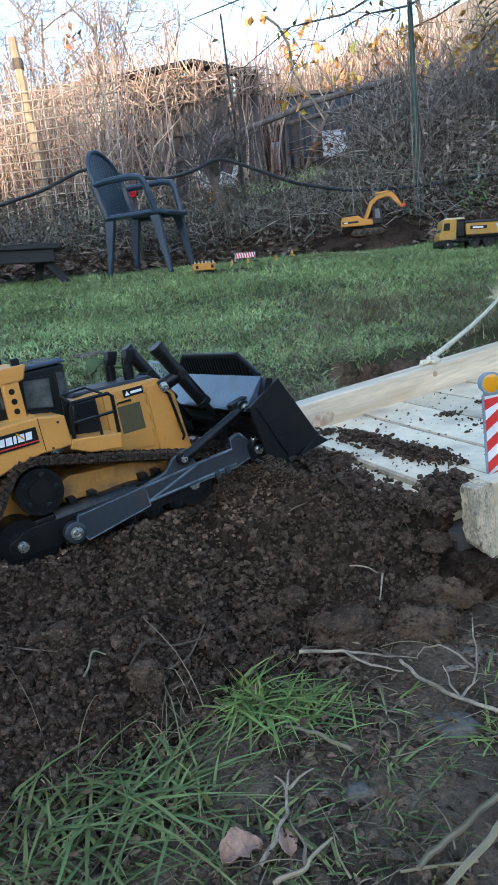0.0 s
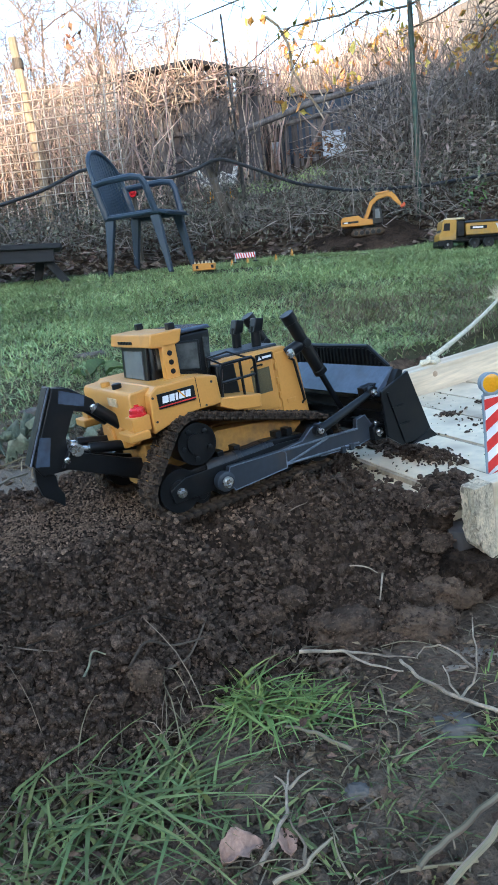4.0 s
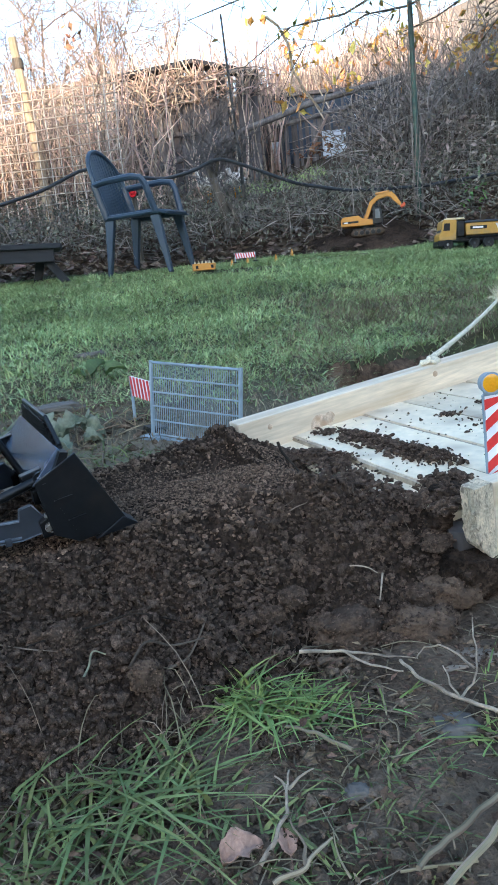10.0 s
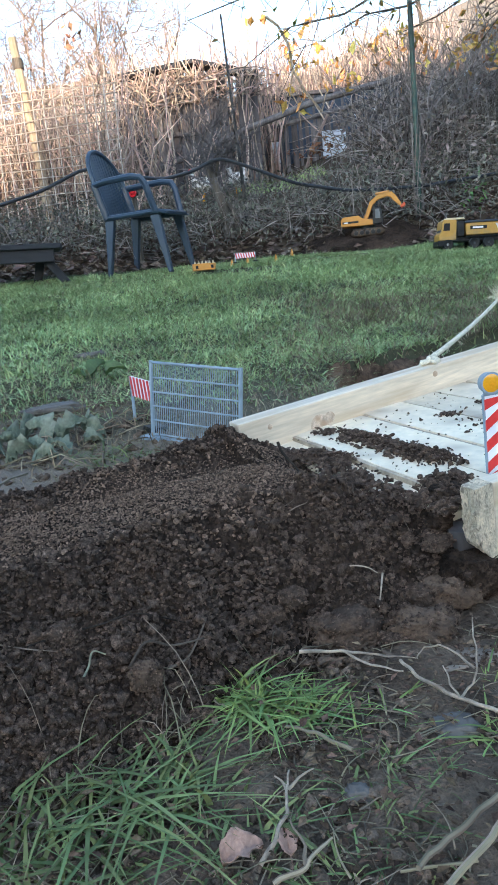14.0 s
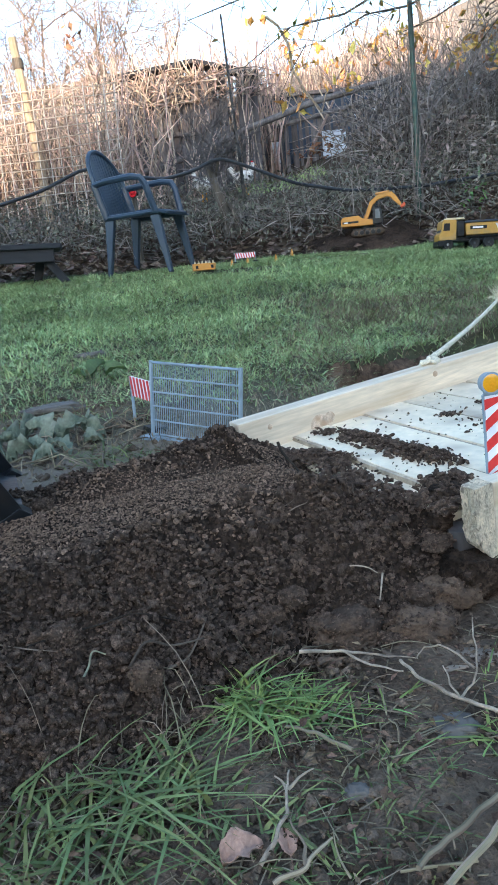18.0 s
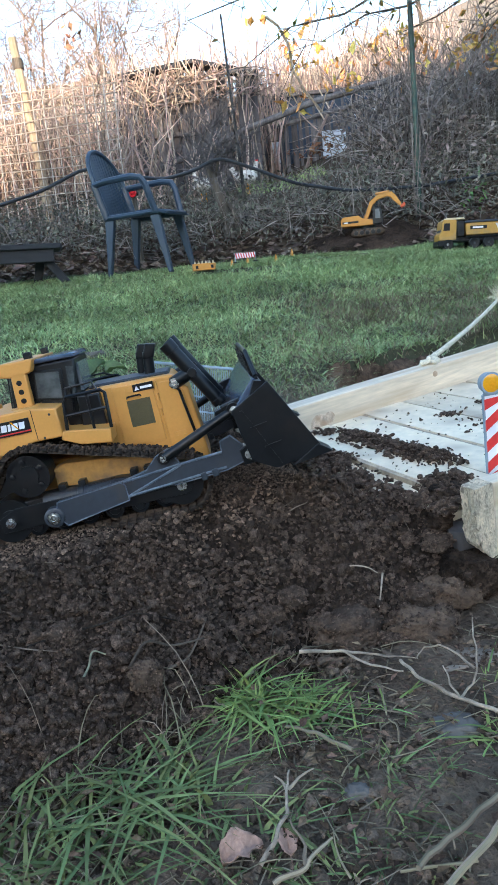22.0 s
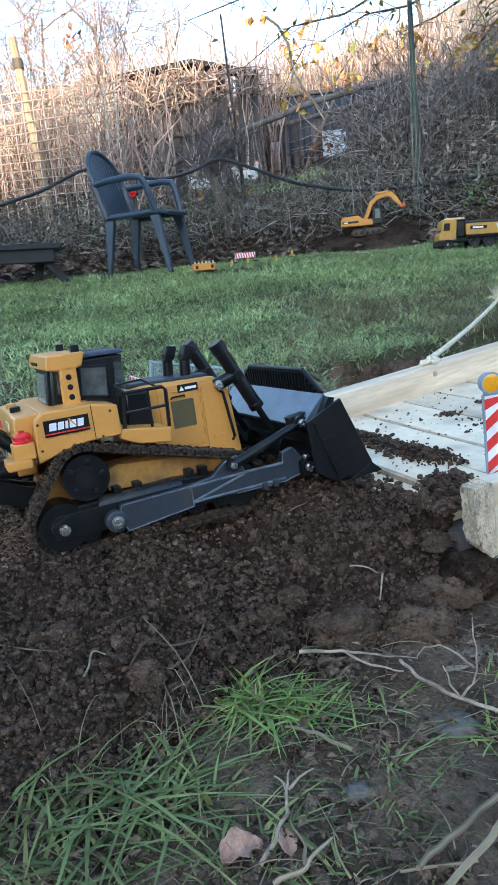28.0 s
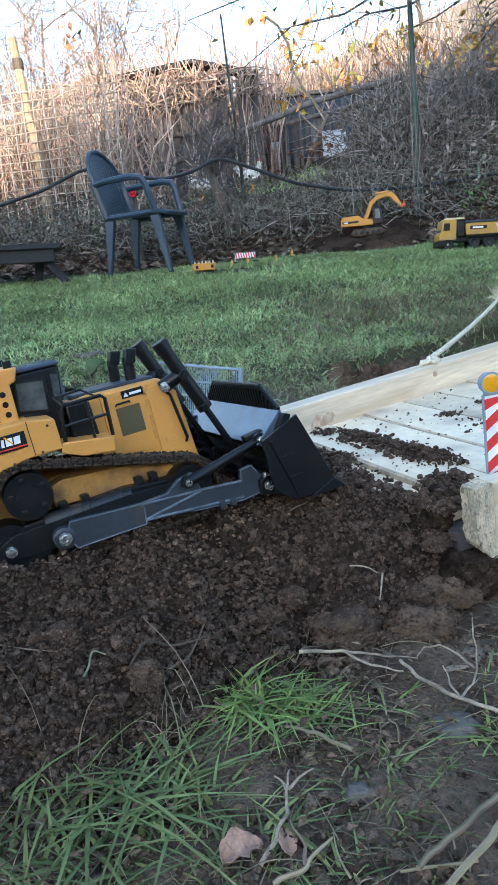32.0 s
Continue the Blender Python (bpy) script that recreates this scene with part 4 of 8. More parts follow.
            lump.clods(at, rq.uniform(0.0012, 0.0034, 30), 0.8, k)
            me = lump.mesh("track_shoe")
            me.materials.append(DIRTY)
            kinds.append(me)
        for k in range(SHOES):
            sh = new("track_shoe", kinds[(k * 3 + k // 7) % 5])
            sh.parent = dz
            moving["shoe"].append((sh, s * 0.088, k))

    # push arms with their links
    for s in (-1, 1):
        o = PIVOT * Vector((1, s, 1))
        am = Geo()
        y0, y1 = sorted((s * 0.0005, s * -0.009))
        rel = lambda pts: [(x - PIVOT.x, z - PIVOT.z) for x, z in pts]
        am.prism(rel([(-0.048, 0.026), (0.030, 0.030), (0.031, 0.049), (0.026, 0.0535), (-0.050, 0.056), (-0.056, 0.042)]), y0, y1)
        arm = part("push_arm", am, GREY, dz, "dark grey push arm", at=Matrix.Translation(o))
        fore = Geo().prism(rel([(0.026, 0.032), (0.085, 0.028), (0.150, 0.024), (0.176, 0.028), (0.186, 0.030), (0.186, 0.047), (0.176, 0.047), (0.166, 0.062), (0.152, 0.059), (0.150, 0.047), (0.100, 0.050), (0.093, 0.072), (0.076, 0.068), (0.060, 0.056), (0.026, 0.053)]), *sorted((s * -0.002, s * -0.011)))
        part("fore_arm", fore, GREY, arm, bevel=0.0012)
        rb2 = Geo()
        for a, b in (((0.030, 0.034), (0.100, 0.049)), ((0.030, 0.034), (0.150, 0.028)), ((0.030, 0.052), (0.100, 0.050)), ((0.100, 0.050), (0.150, 0.047))):
            pa, pb = rel([a, b])
            rb2.rod((pa[0], s * -0.0015, pa[1]), (pb[0], s * -0.0015, pb[1]), 0.0016, seg=6)
        part("rib", rb2, EDGE, arm, "raised ribs on the arm")
        ed = Geo()
        for ring, off in (([(-0.048, 0.026), (0.030, 0.030), (0.031, 0.049), (0.026, 0.0535), (-0.050, 0.056), (-0.056, 0.042)], 0.0004), ([(0.085, 0.028), (0.150, 0.024), (0.176, 0.028), (0.186, 0.030), (0.186, 0.047), (0.176, 0.047), (0.166, 0.062), (0.152, 0.059), (0.150, 0.047), (0.100, 0.050), (0.093, 0.072), (0.076, 0.068), (0.060, 0.056), (0.026, 0.053)], -0.0022)):
            rr_ = rel(ring)
            for pa, pb in zip(rr_, rr_[1:] + (rr_[:1] if off > 0 else [])):
                ed.rod((pa[0], s * off, pa[1]), (pb[0], s * off, pb[1]), 0.0008, seg=5)
        part("edge", ed, EDGE, arm, "pale edges of the arm")
        for x in (0.118, 0.132):
            part("clamp", Geo().box(x - PIVOT.x, x - PIVOT.x + 0.007, s * -0.006 - 0.008, s * -0.006 + 0.008, 0.022 - PIVOT.z, 0.031 - PIVOT.z), GREY, arm, bevel=0.001)
        hub = part("hub", Geo().lathe((0, s * -0.008, 0), (0, s, 0), [(0, 0.012), (0.010, 0.012), (0.011, 0.0105), (0.011, 0.007), (0.013, 0.0065), (0.013, 0.004)], 20), GREY, arm, "hinge hub")
        bolt("bolt", (0, s * 0.0045, 0), 0.0048, hub, s)
        m = rel([(0.085, 0.064)])[0]
        q = rel([(0.180, 0.090)])[0]
        part("tilt_link", Geo().rod((m[0], s * 0.0035, m[1]), (q[0], s * 0.0015, q[1]), 0.0062, 0.0050, 12).lathe((m[0], s * -0.003, m[1]), (0, s, 0), [(0, 0.0075), (0.009, 0.0075)], 14).lathe((q[0], s * -0.004, q[1]), (0, s, 0), [(0, 0.0085), (0.010, 0.0085)], 14), BLACK, arm, "black tilt strut")
        bolt("bolt", (m[0], s * 0.006, m[1]), 0.003, arm, s)
        bolt("bolt", (q[0], s * 0.006, q[1]), 0.0032, arm, s)
        p2 = rel([(0.181, 0.047)])[0]
        bolt("bolt", (p2[0], s * 0.002, p2[1]), 0.003, arm, s)
        moving["arm"].append((arm, o))
        # lift cylinder
        br = part("lift_cylinder", Geo().rod((0, 0, 0.046), (0, 0, -0.046), 0.0088, seg=18).rod((0, 0, 0.048), (0, 0, 0.034), 0.0098, seg=18).rod((0, 0, -0.044), (0, 0, -0.052), 0.0096, seg=18).rod((0, -0.011, 0), (0, 0.011, 0), 0.006, seg=12), BLACK, dz, "black lift cylinder barrel", at=pose(TRUNNION.x, s * TRUNNION.y, TRUNNION.z), bevel=0.0008)
        rd = part("piston_rod", Geo().rod((0, 0, 0), (0, 0, 0.085), 0.0042, seg=12).rod((0, -0.006, 0), (0, 0.006, 0), 0.006, seg=12), BLACK, dz, "black piston rod", at=pose(ROD_END.x, s * ROD_END.y, ROD_END.z))
        moving["barrel"].append((br, s))
        moving["rod"].append((rd, s))

    # blade, in a space whose origin is the pin
    rel = lambda pts: [(x - PIN.x, z - PIN.z) for x, z in pts]
    face = [(0.262, 0.012), (0.236, 0.018), (0.216, 0.034), (0.207, 0.058), (0.209, 0.085), (0.222, 0.112)]
    rear = [(0.214, 0.1150), (0.196, 0.090), (0.192, 0.058), (0.201, 0.028), (0.224, 0.010), (0.258, 0.009)]
    bl = Geo().prism(rel(face + rear), -0.139, 0.139)
    blade = part("blade", bl, BLACK, dz, "black curved dozer blade with soil on it", at=pose(PIN.x, 0, PIN.z), smooth=30)
    part("back_plate", Geo().prism(rel([(0.1765, 0.086), (0.192, 0.080), (0.218, 0.113), (0.214, 0.118)]), -0.128, 0.128), SHEEN, blade, "glossy back of the blade", bevel=0.001)
    for k in range(4):
        z = 0.030 + 0.014 * k
        part("stiffener", Geo().box(0.1905 - PIN.x - 0.004, 0.204 - PIN.x, -0.125, 0.125, z - PIN.z, z - PIN.z + 0.003), BLACK, blade)
    for s in (-1, 1):
        o = rel([(0.263, 0.013), (0.228, 0.110), (0.178, 0.092), (0.181, 0.030), (0.205, 0.012)])
        ep = part("end_plate", Geo().prism(o, *sorted((s * 0.1375, s * 0.1420))), BLACK, blade, bevel=0.0008)
        part("edge_rib", Geo().prism(rel([(0.186, 0.089), (0.190, 0.089), (0.213, 0.014), (0.209, 0.014)]), *sorted((s * 0.1415, s * 0.1440))), BLACK, ep)
        for z in (0.040, 0.066):
            part("weld_bar", Geo().box(0.192 - PIN.x + (0.066 - z) * 0.3, 0.212 - PIN.x + (0.066 - z) * 0.3, *sorted((s * 0.1415, s * 0.1450)), z - PIN.z, z - PIN.z + 0.0016), BLACK, ep)
        part("corner_bit", Geo().prism(rel([(0.222, 0.008), (0.272, 0.008), (0.258, 0.022)]), *sorted((s * 0.112, s * 0.1435))), BLACK, blade, bevel=0.0008)
        lug = part("pin_lug", Geo().prism([(-0.010, -0.010), (0.010, -0.012), (0.016, 0.006), (0.0, 0.012), (-0.010, 0.008)], *sorted((s * 0.108, s * 0.126))), BLACK, blade, bevel=0.001)
        bolt("bolt", (0, s * 0.1255, 0), 0.0042, lug, s)
        part("strut_lug", Geo().prism(rel([(0.170, 0.080), (0.192, 0.078), (0.192, 0.100), (0.168, 0.098)]), *sorted((s * 0.105, s * 0.118))), BLACK, blade, bevel=0.001)
        part("cylinder_lug", Geo().prism(rel([(0.178, 0.044), (0.196, 0.040), (0.196, 0.062), (0.180, 0.060)]), s * 0.05 - 0.009, s * 0.05 + 0.009), BLACK, blade, bevel=0.001)
    sp = Geo().add([(x, y, z) for x in (0.217 - PIN.x, 0.2205 - PIN.x) for y, z in ((-0.118, 0.080), (-0.112, 0.086), (-0.078, 0.109), (0.078, 0.109), (0.112, 0.086), (0.118, 0.080), (0.118, 0.076), (-0.118, 0.076))],
                   [tuple(range(7, -1, -1)), tuple(range(8, 16))] + [(i, (i + 1) % 8, (i + 1) % 8 + 8, i + 8) for i in range(8)])
    spl = part("spoiler", sp, BLACK, blade, "slotted guard above the blade")
    part("spoiler_lip", Geo().rod((0.219 - PIN.x, -0.078, 0.109), (0.219 - PIN.x, 0.078, 0.109), 0.0028, seg=8).rod((0.219 - PIN.x, -0.078, 0.109), (0.219 - PIN.x, -0.116, 0.082), 0.0028, seg=8).rod((0.219 - PIN.x, 0.078, 0.109), (0.219 - PIN.x, 0.116, 0.082), 0.0028, seg=8), BLACK, spl)
    for k in range(29):
        y = -0.112 + 0.008 * k
        top = 0.106 if abs(y) < 0.078 else 0.106 - (abs(y) - 0.078) * 0.70
        part("slot_bar", Geo().box(0.2135 - PIN.x, 0.2175 - PIN.x, y - 0.0013, y + 0.0013, 0.078, top), BLACK, spl)
    moving["blade"] = blade

    # ripper
    rp = part("ripper_frame", Geo().prism([(-0.206, 0.184), (-0.194, 0.183), (-0.190, 0.160), (-0.206, 0.128), (-0.214, 0.090), (-0.238, 0.085), (-0.249, 0.101), (-0.238, 0.118), (-0.214, 0.172)][::-1], -0.007, 0.007), BLACK, dz, "black ripper carrier", bevel=0.0015)
    part("back_rail", Geo().prism([(-0.211, 0.186), (-0.206, 0.186), (-0.248, 0.100), (-0.253, 0.102)][::-1], -0.0110, 0.0110), BLACK, rp, bevel=0.0008)
    for s in (-1, 1):
        part("edge_rail", Geo().rod((-0.2085, s * 0.0105, 0.1865), (-0.2515, s * 0.0105, 0.101), 0.0013, seg=6), EDGE, rp, "pale thin edge")
    for s in (-1, 1):
        y0, y1 = sorted((s * 0.0065, s * 0.0110))
        part("side_plate", Geo().prism([(-0.205, 0.184), (-0.186, 0.180), (-0.160, 0.160), (-0.156, 0.150), (-0.163, 0.143), (-0.186, 0.152), (-0.203, 0.122), (-0.206, 0.084), (-0.240, 0.085), (-0.248, 0.100)][::-1], y0, y1), BLACK, rp, bevel=0.001)
        part("bolt", Geo().lathe((-0.162, s * 0.011, 0.1500), (0, s, 0), [(0, 0.0042), (0.002, 0.0042), (0.0025, 0.003)], 12), STEEL, rp, "bright steel bolt")
        part("bolt", Geo().lathe((-0.211, s * 0.023, 0.0990), (0, s, 0), [(0, 0.0038), (0.002, 0.0038), (0.0025, 0.003)], 12), STEEL, rp, "bright steel bolt")
        part("recess_panel", Geo().prism([(-0.246, 0.099), (-0.230, 0.095), (-0.2205, 0.128), (-0.233, 0.132)], *sorted((s * 0.0105, s * 0.0118))), SHEEN, rp, "glossy recessed panel")
        part("recess_panel", Geo().prism([(-0.202, 0.165), (-0.173, 0.154), (-0.169, 0.167), (-0.198, 0.180)], *sorted((s * 0.0105, s * 0.0118))), SHEEN, rp, "glossy recessed panel")
        part("lower_arm", Geo().prism([(-0.217, 0.090), (-0.128, 0.048), (-0.112, 0.048), (-0.112, 0.072), (-0.135, 0.078), (-0.206, 0.108)], *sorted((s * 0.0115, s * 0.0225))), BLACK, rp, bevel=0.0012)
        part("ripper_cylinder", Geo().rod((-0.182, s * 0.024, 0.106), (-0.125, s * 0.024, 0.094), 0.0068, seg=14), BLACK, rp, "black ripper cylinder")
        part("ripper_rod", Geo().rod((-0.196, s * 0.024, 0.109), (-0.180, s * 0.024, 0.1055), 0.0035, seg=10).rod((-0.198, s * 0.024 - 0.007, 0.1085), (-0.198, s * 0.024 + 0.007, 0.1085), 0.0075, seg=14), STEEL, rp, "bright cylinder rod")
        part("upper_cylinder", Geo().rod((-0.163, s * 0.019, 0.150), (-0.125, s * 0.024, 0.112), 0.0078, seg=12), BLACK, rp)
    part("ripper_tooth", Geo().prism([(-0.246, 0.098), (-0.236, 0.100), (-0.224, 0.080), (-0.224, 0.066), (-0.219, 0.055), (-0.222, 0.040), (-0.232, 0.050), (-0.244, 0.060), (-0.248, 0.078)], -0.0055, 0.0055), BLACK, rp, "curved ripper tooth", bevel=0.001)
    moving["body"] = dz
    return moving


DOZER = build_dozer()
# ---------------------------------------------------------------- things up the lawn
def build_chair():
    """Moulded garden armchair: x ahead, y to its left, z up."""
    o = Vector((-0.545, 4.83, 0.752))
    m = Matrix.Translation(o) @ pose(0, 0, 0, 0, 0, -20.5) @ pose(0, 0, 0, 2.5, 0, 0)
    ch = thing("garden_chair", "dark blue-green moulded plastic garden armchair on the lawn edge", "chair", at=m)
    seat_z = 0.385
    # legs, flat tapering troughs
    for s in (-1, 1):
        for x0, x1, top in ((-0.215, -0.155, seat_z), (0.235, 0.165, seat_z)):
            lg = Geo()
            pts = [(x0, 0.0), (x1, top)]
            for k in range(6):
                f = k / 5
                x = x0 + (x1 - x0) * f
                w = 0.013 + 0.022 * f
                y = s * (0.175 + 0.012 * (1 - f))
                lg.v += [(x - w, y - 0.016, top * f), (x + w, y - 0.016, top * f), (x + w, y + 0.016, top * f), (x - w, y + 0.016, top * f)]
            for k in range(5):
                a = 4 * k
                lg.f += [(a, a + 1, a + 5, a + 4), (a + 1, a + 2, a + 6, a + 5), (a + 2, a + 3, a + 7, a + 6), (a + 3, a, a + 4, a + 7)]
            lg.f += [(3, 2, 1, 0), (20, 21, 22, 23)]
            part("leg", lg, CHAIR_BLUE, ch, bevel=0.006)
    # seat: a dished sheet with a rolled front
    st = Geo()
    n = 12
    for i in range(n + 1):
        for j in range(n + 1):
            u, v = i / n, j / n
            x, y = -0.19 + 0.43 * u, -0.20 + 0.40 * v
            z = seat_z + 0.018 - 0.022 * math.sin(math.pi * v) * math.sin(math.pi * min(u * 1.2, 1)) - 0.035 * max(0, u - 0.85) / 0.15
            st.v.append((x, y * (0.92 + 0.08 * u), z))
    for i in range(n):
        for j in range(n):
            a = i * (n + 1) + j
            st.f.append((a, a + n + 1, a + n + 2, a + 1))
    sb = part("seat", st, CHAIR_BLUE, ch, smooth=60)
    so = sb.modifiers.new("thick", "SOLIDIFY")
    so.thickness = 0.008
    part("apron", Geo().tube([(-0.19, -0.192, seat_z - 0.005), (0.20, -0.198, seat_z - 0.004), (0.225, -0.16, seat_z - 0.010), (0.225, 0.16, seat_z - 0.010), (0.20, 0.198, seat_z - 0.004), (-0.19, 0.192, seat_z - 0.005)], 0.017, 8), CHAIR_BLUE, ch)
    # backrest: rim and slats
    rim = []
    for k in range(17):
        a = math.pi * k / 16
        y, h = -0.198 * math.cos(a) * (1 - 0.10 * math.sin(a)), 0.20 + 0.24 * math.sin(a) ** 0.7
        rim.append((-0.175 - 0.24 * (h - 0.02) - 0.02 * math.sin(a), y, seat_z + h))
    bk = part("backrest", Geo().tube(rim, 0.016, 8), CHAIR_BLUE, ch, "arched backrest rim")
    for k in range(11):
        y = -0.155 + 0.031 * k
        h = 0.20 + 0.24 * math.sqrt(max(1 - (y / 0.19) ** 2, 0)) ** 0.7
        sl = Geo()
        for f in (0, 0.33, 0.66, 1.0):
            hh = 0.02 + (h - 0.02) * f
            x = -0.175 - 0.24 * (hh - 0.02) - 0.02 * (1 - (y / 0.2) ** 2)
            sl.v += [(x, y - 0.0125, seat_z + hh), (x, y + 0.0125, seat_z + hh), (x - 0.006, y + 0.0125, seat_z + hh), (x - 0.006, y - 0.0125, seat_z + hh)]
        for q in range(3):
            a = 4 * q
            sl.f += [(a, a + 1, a + 5, a + 4), (a + 1, a + 2, a + 6, a + 5), (a + 2, a + 3, a + 7, a + 6), (a + 3, a, a + 4, a + 7)]
        part("slat", sl, CHAIR_BLUE, bk)
    # arms with their front supports
    for s in (-1, 1):
        part("armrest", Geo().tube([(-0.228, s * 0.200, seat_z + 0.205), (-0.12, s * 0.228, seat_z + 0.215), (0.06, s * 0.232, seat_z + 0.220), (0.125, s * 0.228, seat_z + 0.205), (0.150, s * 0.222, seat_z + 0.165), (0.165, s * 0.212, seat_z + 0.09), (0.185, s * 0.198, seat_z)], 0.021, 8), CHAIR_BLUE, ch)
        part("back_upright", Geo().tube([(-0.17, s * 0.190, seat_z - 0.01), (-0.198, s * 0.196, seat_z + 0.10), (-0.226, s * 0.198, seat_z + 0.21)], 0.024, 8), CHAIR_BLUE, ch)


build_chair()


def build_tap():
    """Garden valve with a red hand wheel, on a short stake behind the chair."""
    x, y = -0.66, 5.25
    z = gz(x, y)
    tp = thing("garden_tap", "black garden valve with a red hand wheel on a stake", "tap", at=pose(x, y, z))
    h = 1.345 - z
    part("stake", Geo().rod((0, 0, 0), (0.005, 0, h - 0.02), 0.022, 0.018, 8), BARK, tp)
    part("valve_body", Geo().rod((-0.06, 0, h), (0.035, 0, h + 0.004), 0.024, 0.020, 12).rod((0, 0, h - 0.03), (0, 0, h + 0.045), 0.020, seg=10), BLACK, tp)
    part("hand_wheel", Geo().lathe((0.0, -0.022, h), (0, -1, 0), [(0, 0.02), (0.006, 0.030), (0.014, 0.030), (0.018, 0.024), (0.012, 0.016), (0.020, 0.010)], 20), RED, tp, "red hand wheel")
    part("hand_wheel", Geo().lathe((0.018, -0.01, h + 0.050), (0.3, -0.3, 1), [(0, 0.014), (0.006, 0.018), (0.012, 0.012)], 14), RED, tp, "red cap")


build_tap()


def build_bench():
    """Old dark wooden bench, leaning, at the lawn's edge."""
    m = pose(-1.10, 4.55, gz(-1.1, 4.55) - 0.02, 0, 2, 8)
    be = thing("wooden_bench", "weathered dark wooden bench with slanted legs", "bench", at=m)
    for k in range(3):
        part("seat_board", Geo().box(-0.95, 0.02 - 0.02 * k, -0.02 + 0.115 * k, 0.085 + 0.115 * k, 0.245, 0.277), DARK_WOOD, be, bevel=0.004)
    part("apron_board", Geo().box(-0.9, -0.03, 0.0, 0.03, 0.165, 0.2445), DARK_WOOD, be, bevel=0.003)
    for x in (-0.16, -0.80):
        part("leg", Geo().prism([(x + 0.20, -0.02), (x + 0.26, -0.02), (x + 0.06, 0.244), (x - 0.01, 0.244)][::1], 0.045, 0.085), DARK_WOOD, be, "slanted leg", bevel=0.003)
        part("leg", Geo().prism([(x - 0.05, 0.0), (x + 0.0, 0.0), (x + 0.06, 0.244), (x + 0.0, 0.244)], 0.20, 0.24), DARK_WOOD, be, bevel=0.003)


DARK_WOOD = mat("dark_stained_wood", (0.015, 0.015, 0.018), 0.8, scale=14, vary=0.35, bump=0.4, stretch=(0.15, 1, 1))
build_bench()


def build_excavator():
    """Toy excavator on the soil heap, boom to the right."""
    ex = thing("toy_excavator", "yellow-orange toy excavator with raised boom on a soil heap", "excavator", at=pose(1.020, 5.2, 0.882, 0, 0, -14))
    for s in (-1, 1):
        tk = Geo().prism([(-0.10, 0.0), (0.10, 0.0), (0.125, 0.025), (0.10, 0.052), (-0.10, 0.052), (-0.125, 0.025)], s * 0.075 - 0.022, s * 0.075 + 0.022)
        t = part("track", tk, DIRTY, ex, "muddy crawler track", bevel=0.008)
        for k in range(5):
            part("roller", Geo().lathe((-0.08 + 0.04 * k, s * 0.097, 0.025), (0, s, 0), [(0, 0.016), (0.004, 0.015), (0.005, 0.006)], 12), BLACK, t)
    part("turntable", Geo().lathe((0, 0, 0.045), (0, 0, 1), [(0, 0.06), (0.03, 0.06)], 20), BLACK, ex)
    hs = part("house", Geo().prism([(-0.185, 0.078), (0.045, 0.072), (0.045, 0.110), (-0.03, 0.125), (-0.06, 0.148), (-0.170, 0.146), (-0.188, 0.125)], -0.085, 0.085), ORANGE, ex, "yellow-orange engine house", bevel=0.006)
    part("engine_cover", Geo().box(-0.15, -0.05, -0.05, 0.06, 0.146, 0.160), BLACK, hs, bevel=0.004)
    part("stripe", Geo().box(-0.175, -0.06, -0.0865, -0.0845, 0.098, 0.112), BLACK, hs)
    part("text_bar", Geo().box(-0.165, -0.135, -0.088, -0.0855, 0.101, 0.109), WHITE, hs)
    cb = part("cab", Geo().prism([(0.035, 0.075), (0.105, 0.075), (0.112, 0.12), (0.100, 0.190), (0.050, 0.190)], -0.085, -0.027), BLACK, ex, "black cab", bevel=0.005)
    part("pane", Geo().prism([(0.060, 0.115), (0.096, 0.112), (0.090, 0.178), (0.062, 0.178)], -0.0868, -0.0855), GLASS, cb)
    bm_ = part("boom", Geo().prism([(-0.03, 0.118), (0.0, 0.112), (0.045, 0.215), (0.085, 0.246), (0.150, 0.262), (0.178, 0.250), (0.178, 0.277), (0.150, 0.288), (0.075, 0.278), (0.020, 0.235)], -0.024, 0.014), ORANGE, ex, "orange boom", bevel=0.004)
    part("text_bar", Geo().box(0.055, 0.10, -0.0255, -0.0235, 0.250, 0.262, pose(0, 0, 0.012, 0, -12, 0)), BLACK, bm_)
    part("boom_cylinder", Geo().rod((0.05, -0.030, 0.10), (0.075, -0.030, 0.235), 0.010, 0.007, 10), BLACK, ex)
    part("arm_cylinder", Geo().rod((0.065, -0.005, 0.288), (0.165, -0.005, 0.296), 0.009, seg=10), ORANGE, ex)
    stick = part("stick", Geo().prism([(0.150, 0.285), (0.160, 0.262), (0.225, 0.195), (0.240, 0.188), (0.246, 0.206), (0.205, 0.268), (0.180, 0.292)], -0.018, 0.008), ORANGE, ex, "orange stick", bevel=0.003)
    part("bucket", Geo().prism([(0.236, 0.186), (0.262, 0.208), (0.276, 0.200), (0.268, 0.180), (0.246, 0.172)], -0.032, 0.022), RED_ORANGE, stick, "red-orange bucket link", bevel=0.003)


ORANGE = mat("orange_yellow_plastic", (0.52, 0.225, 0.03), 0.45, scale=12, vary=0.08, bump=0.03, second=(0.32, 0.19, 0.08), second_at=0.68)
RED_ORANGE = mat("red_orange_plastic", (0.70, 0.12, 0.04), 0.45, scale=12, vary=0.08, bump=0.03)
build_excavator()


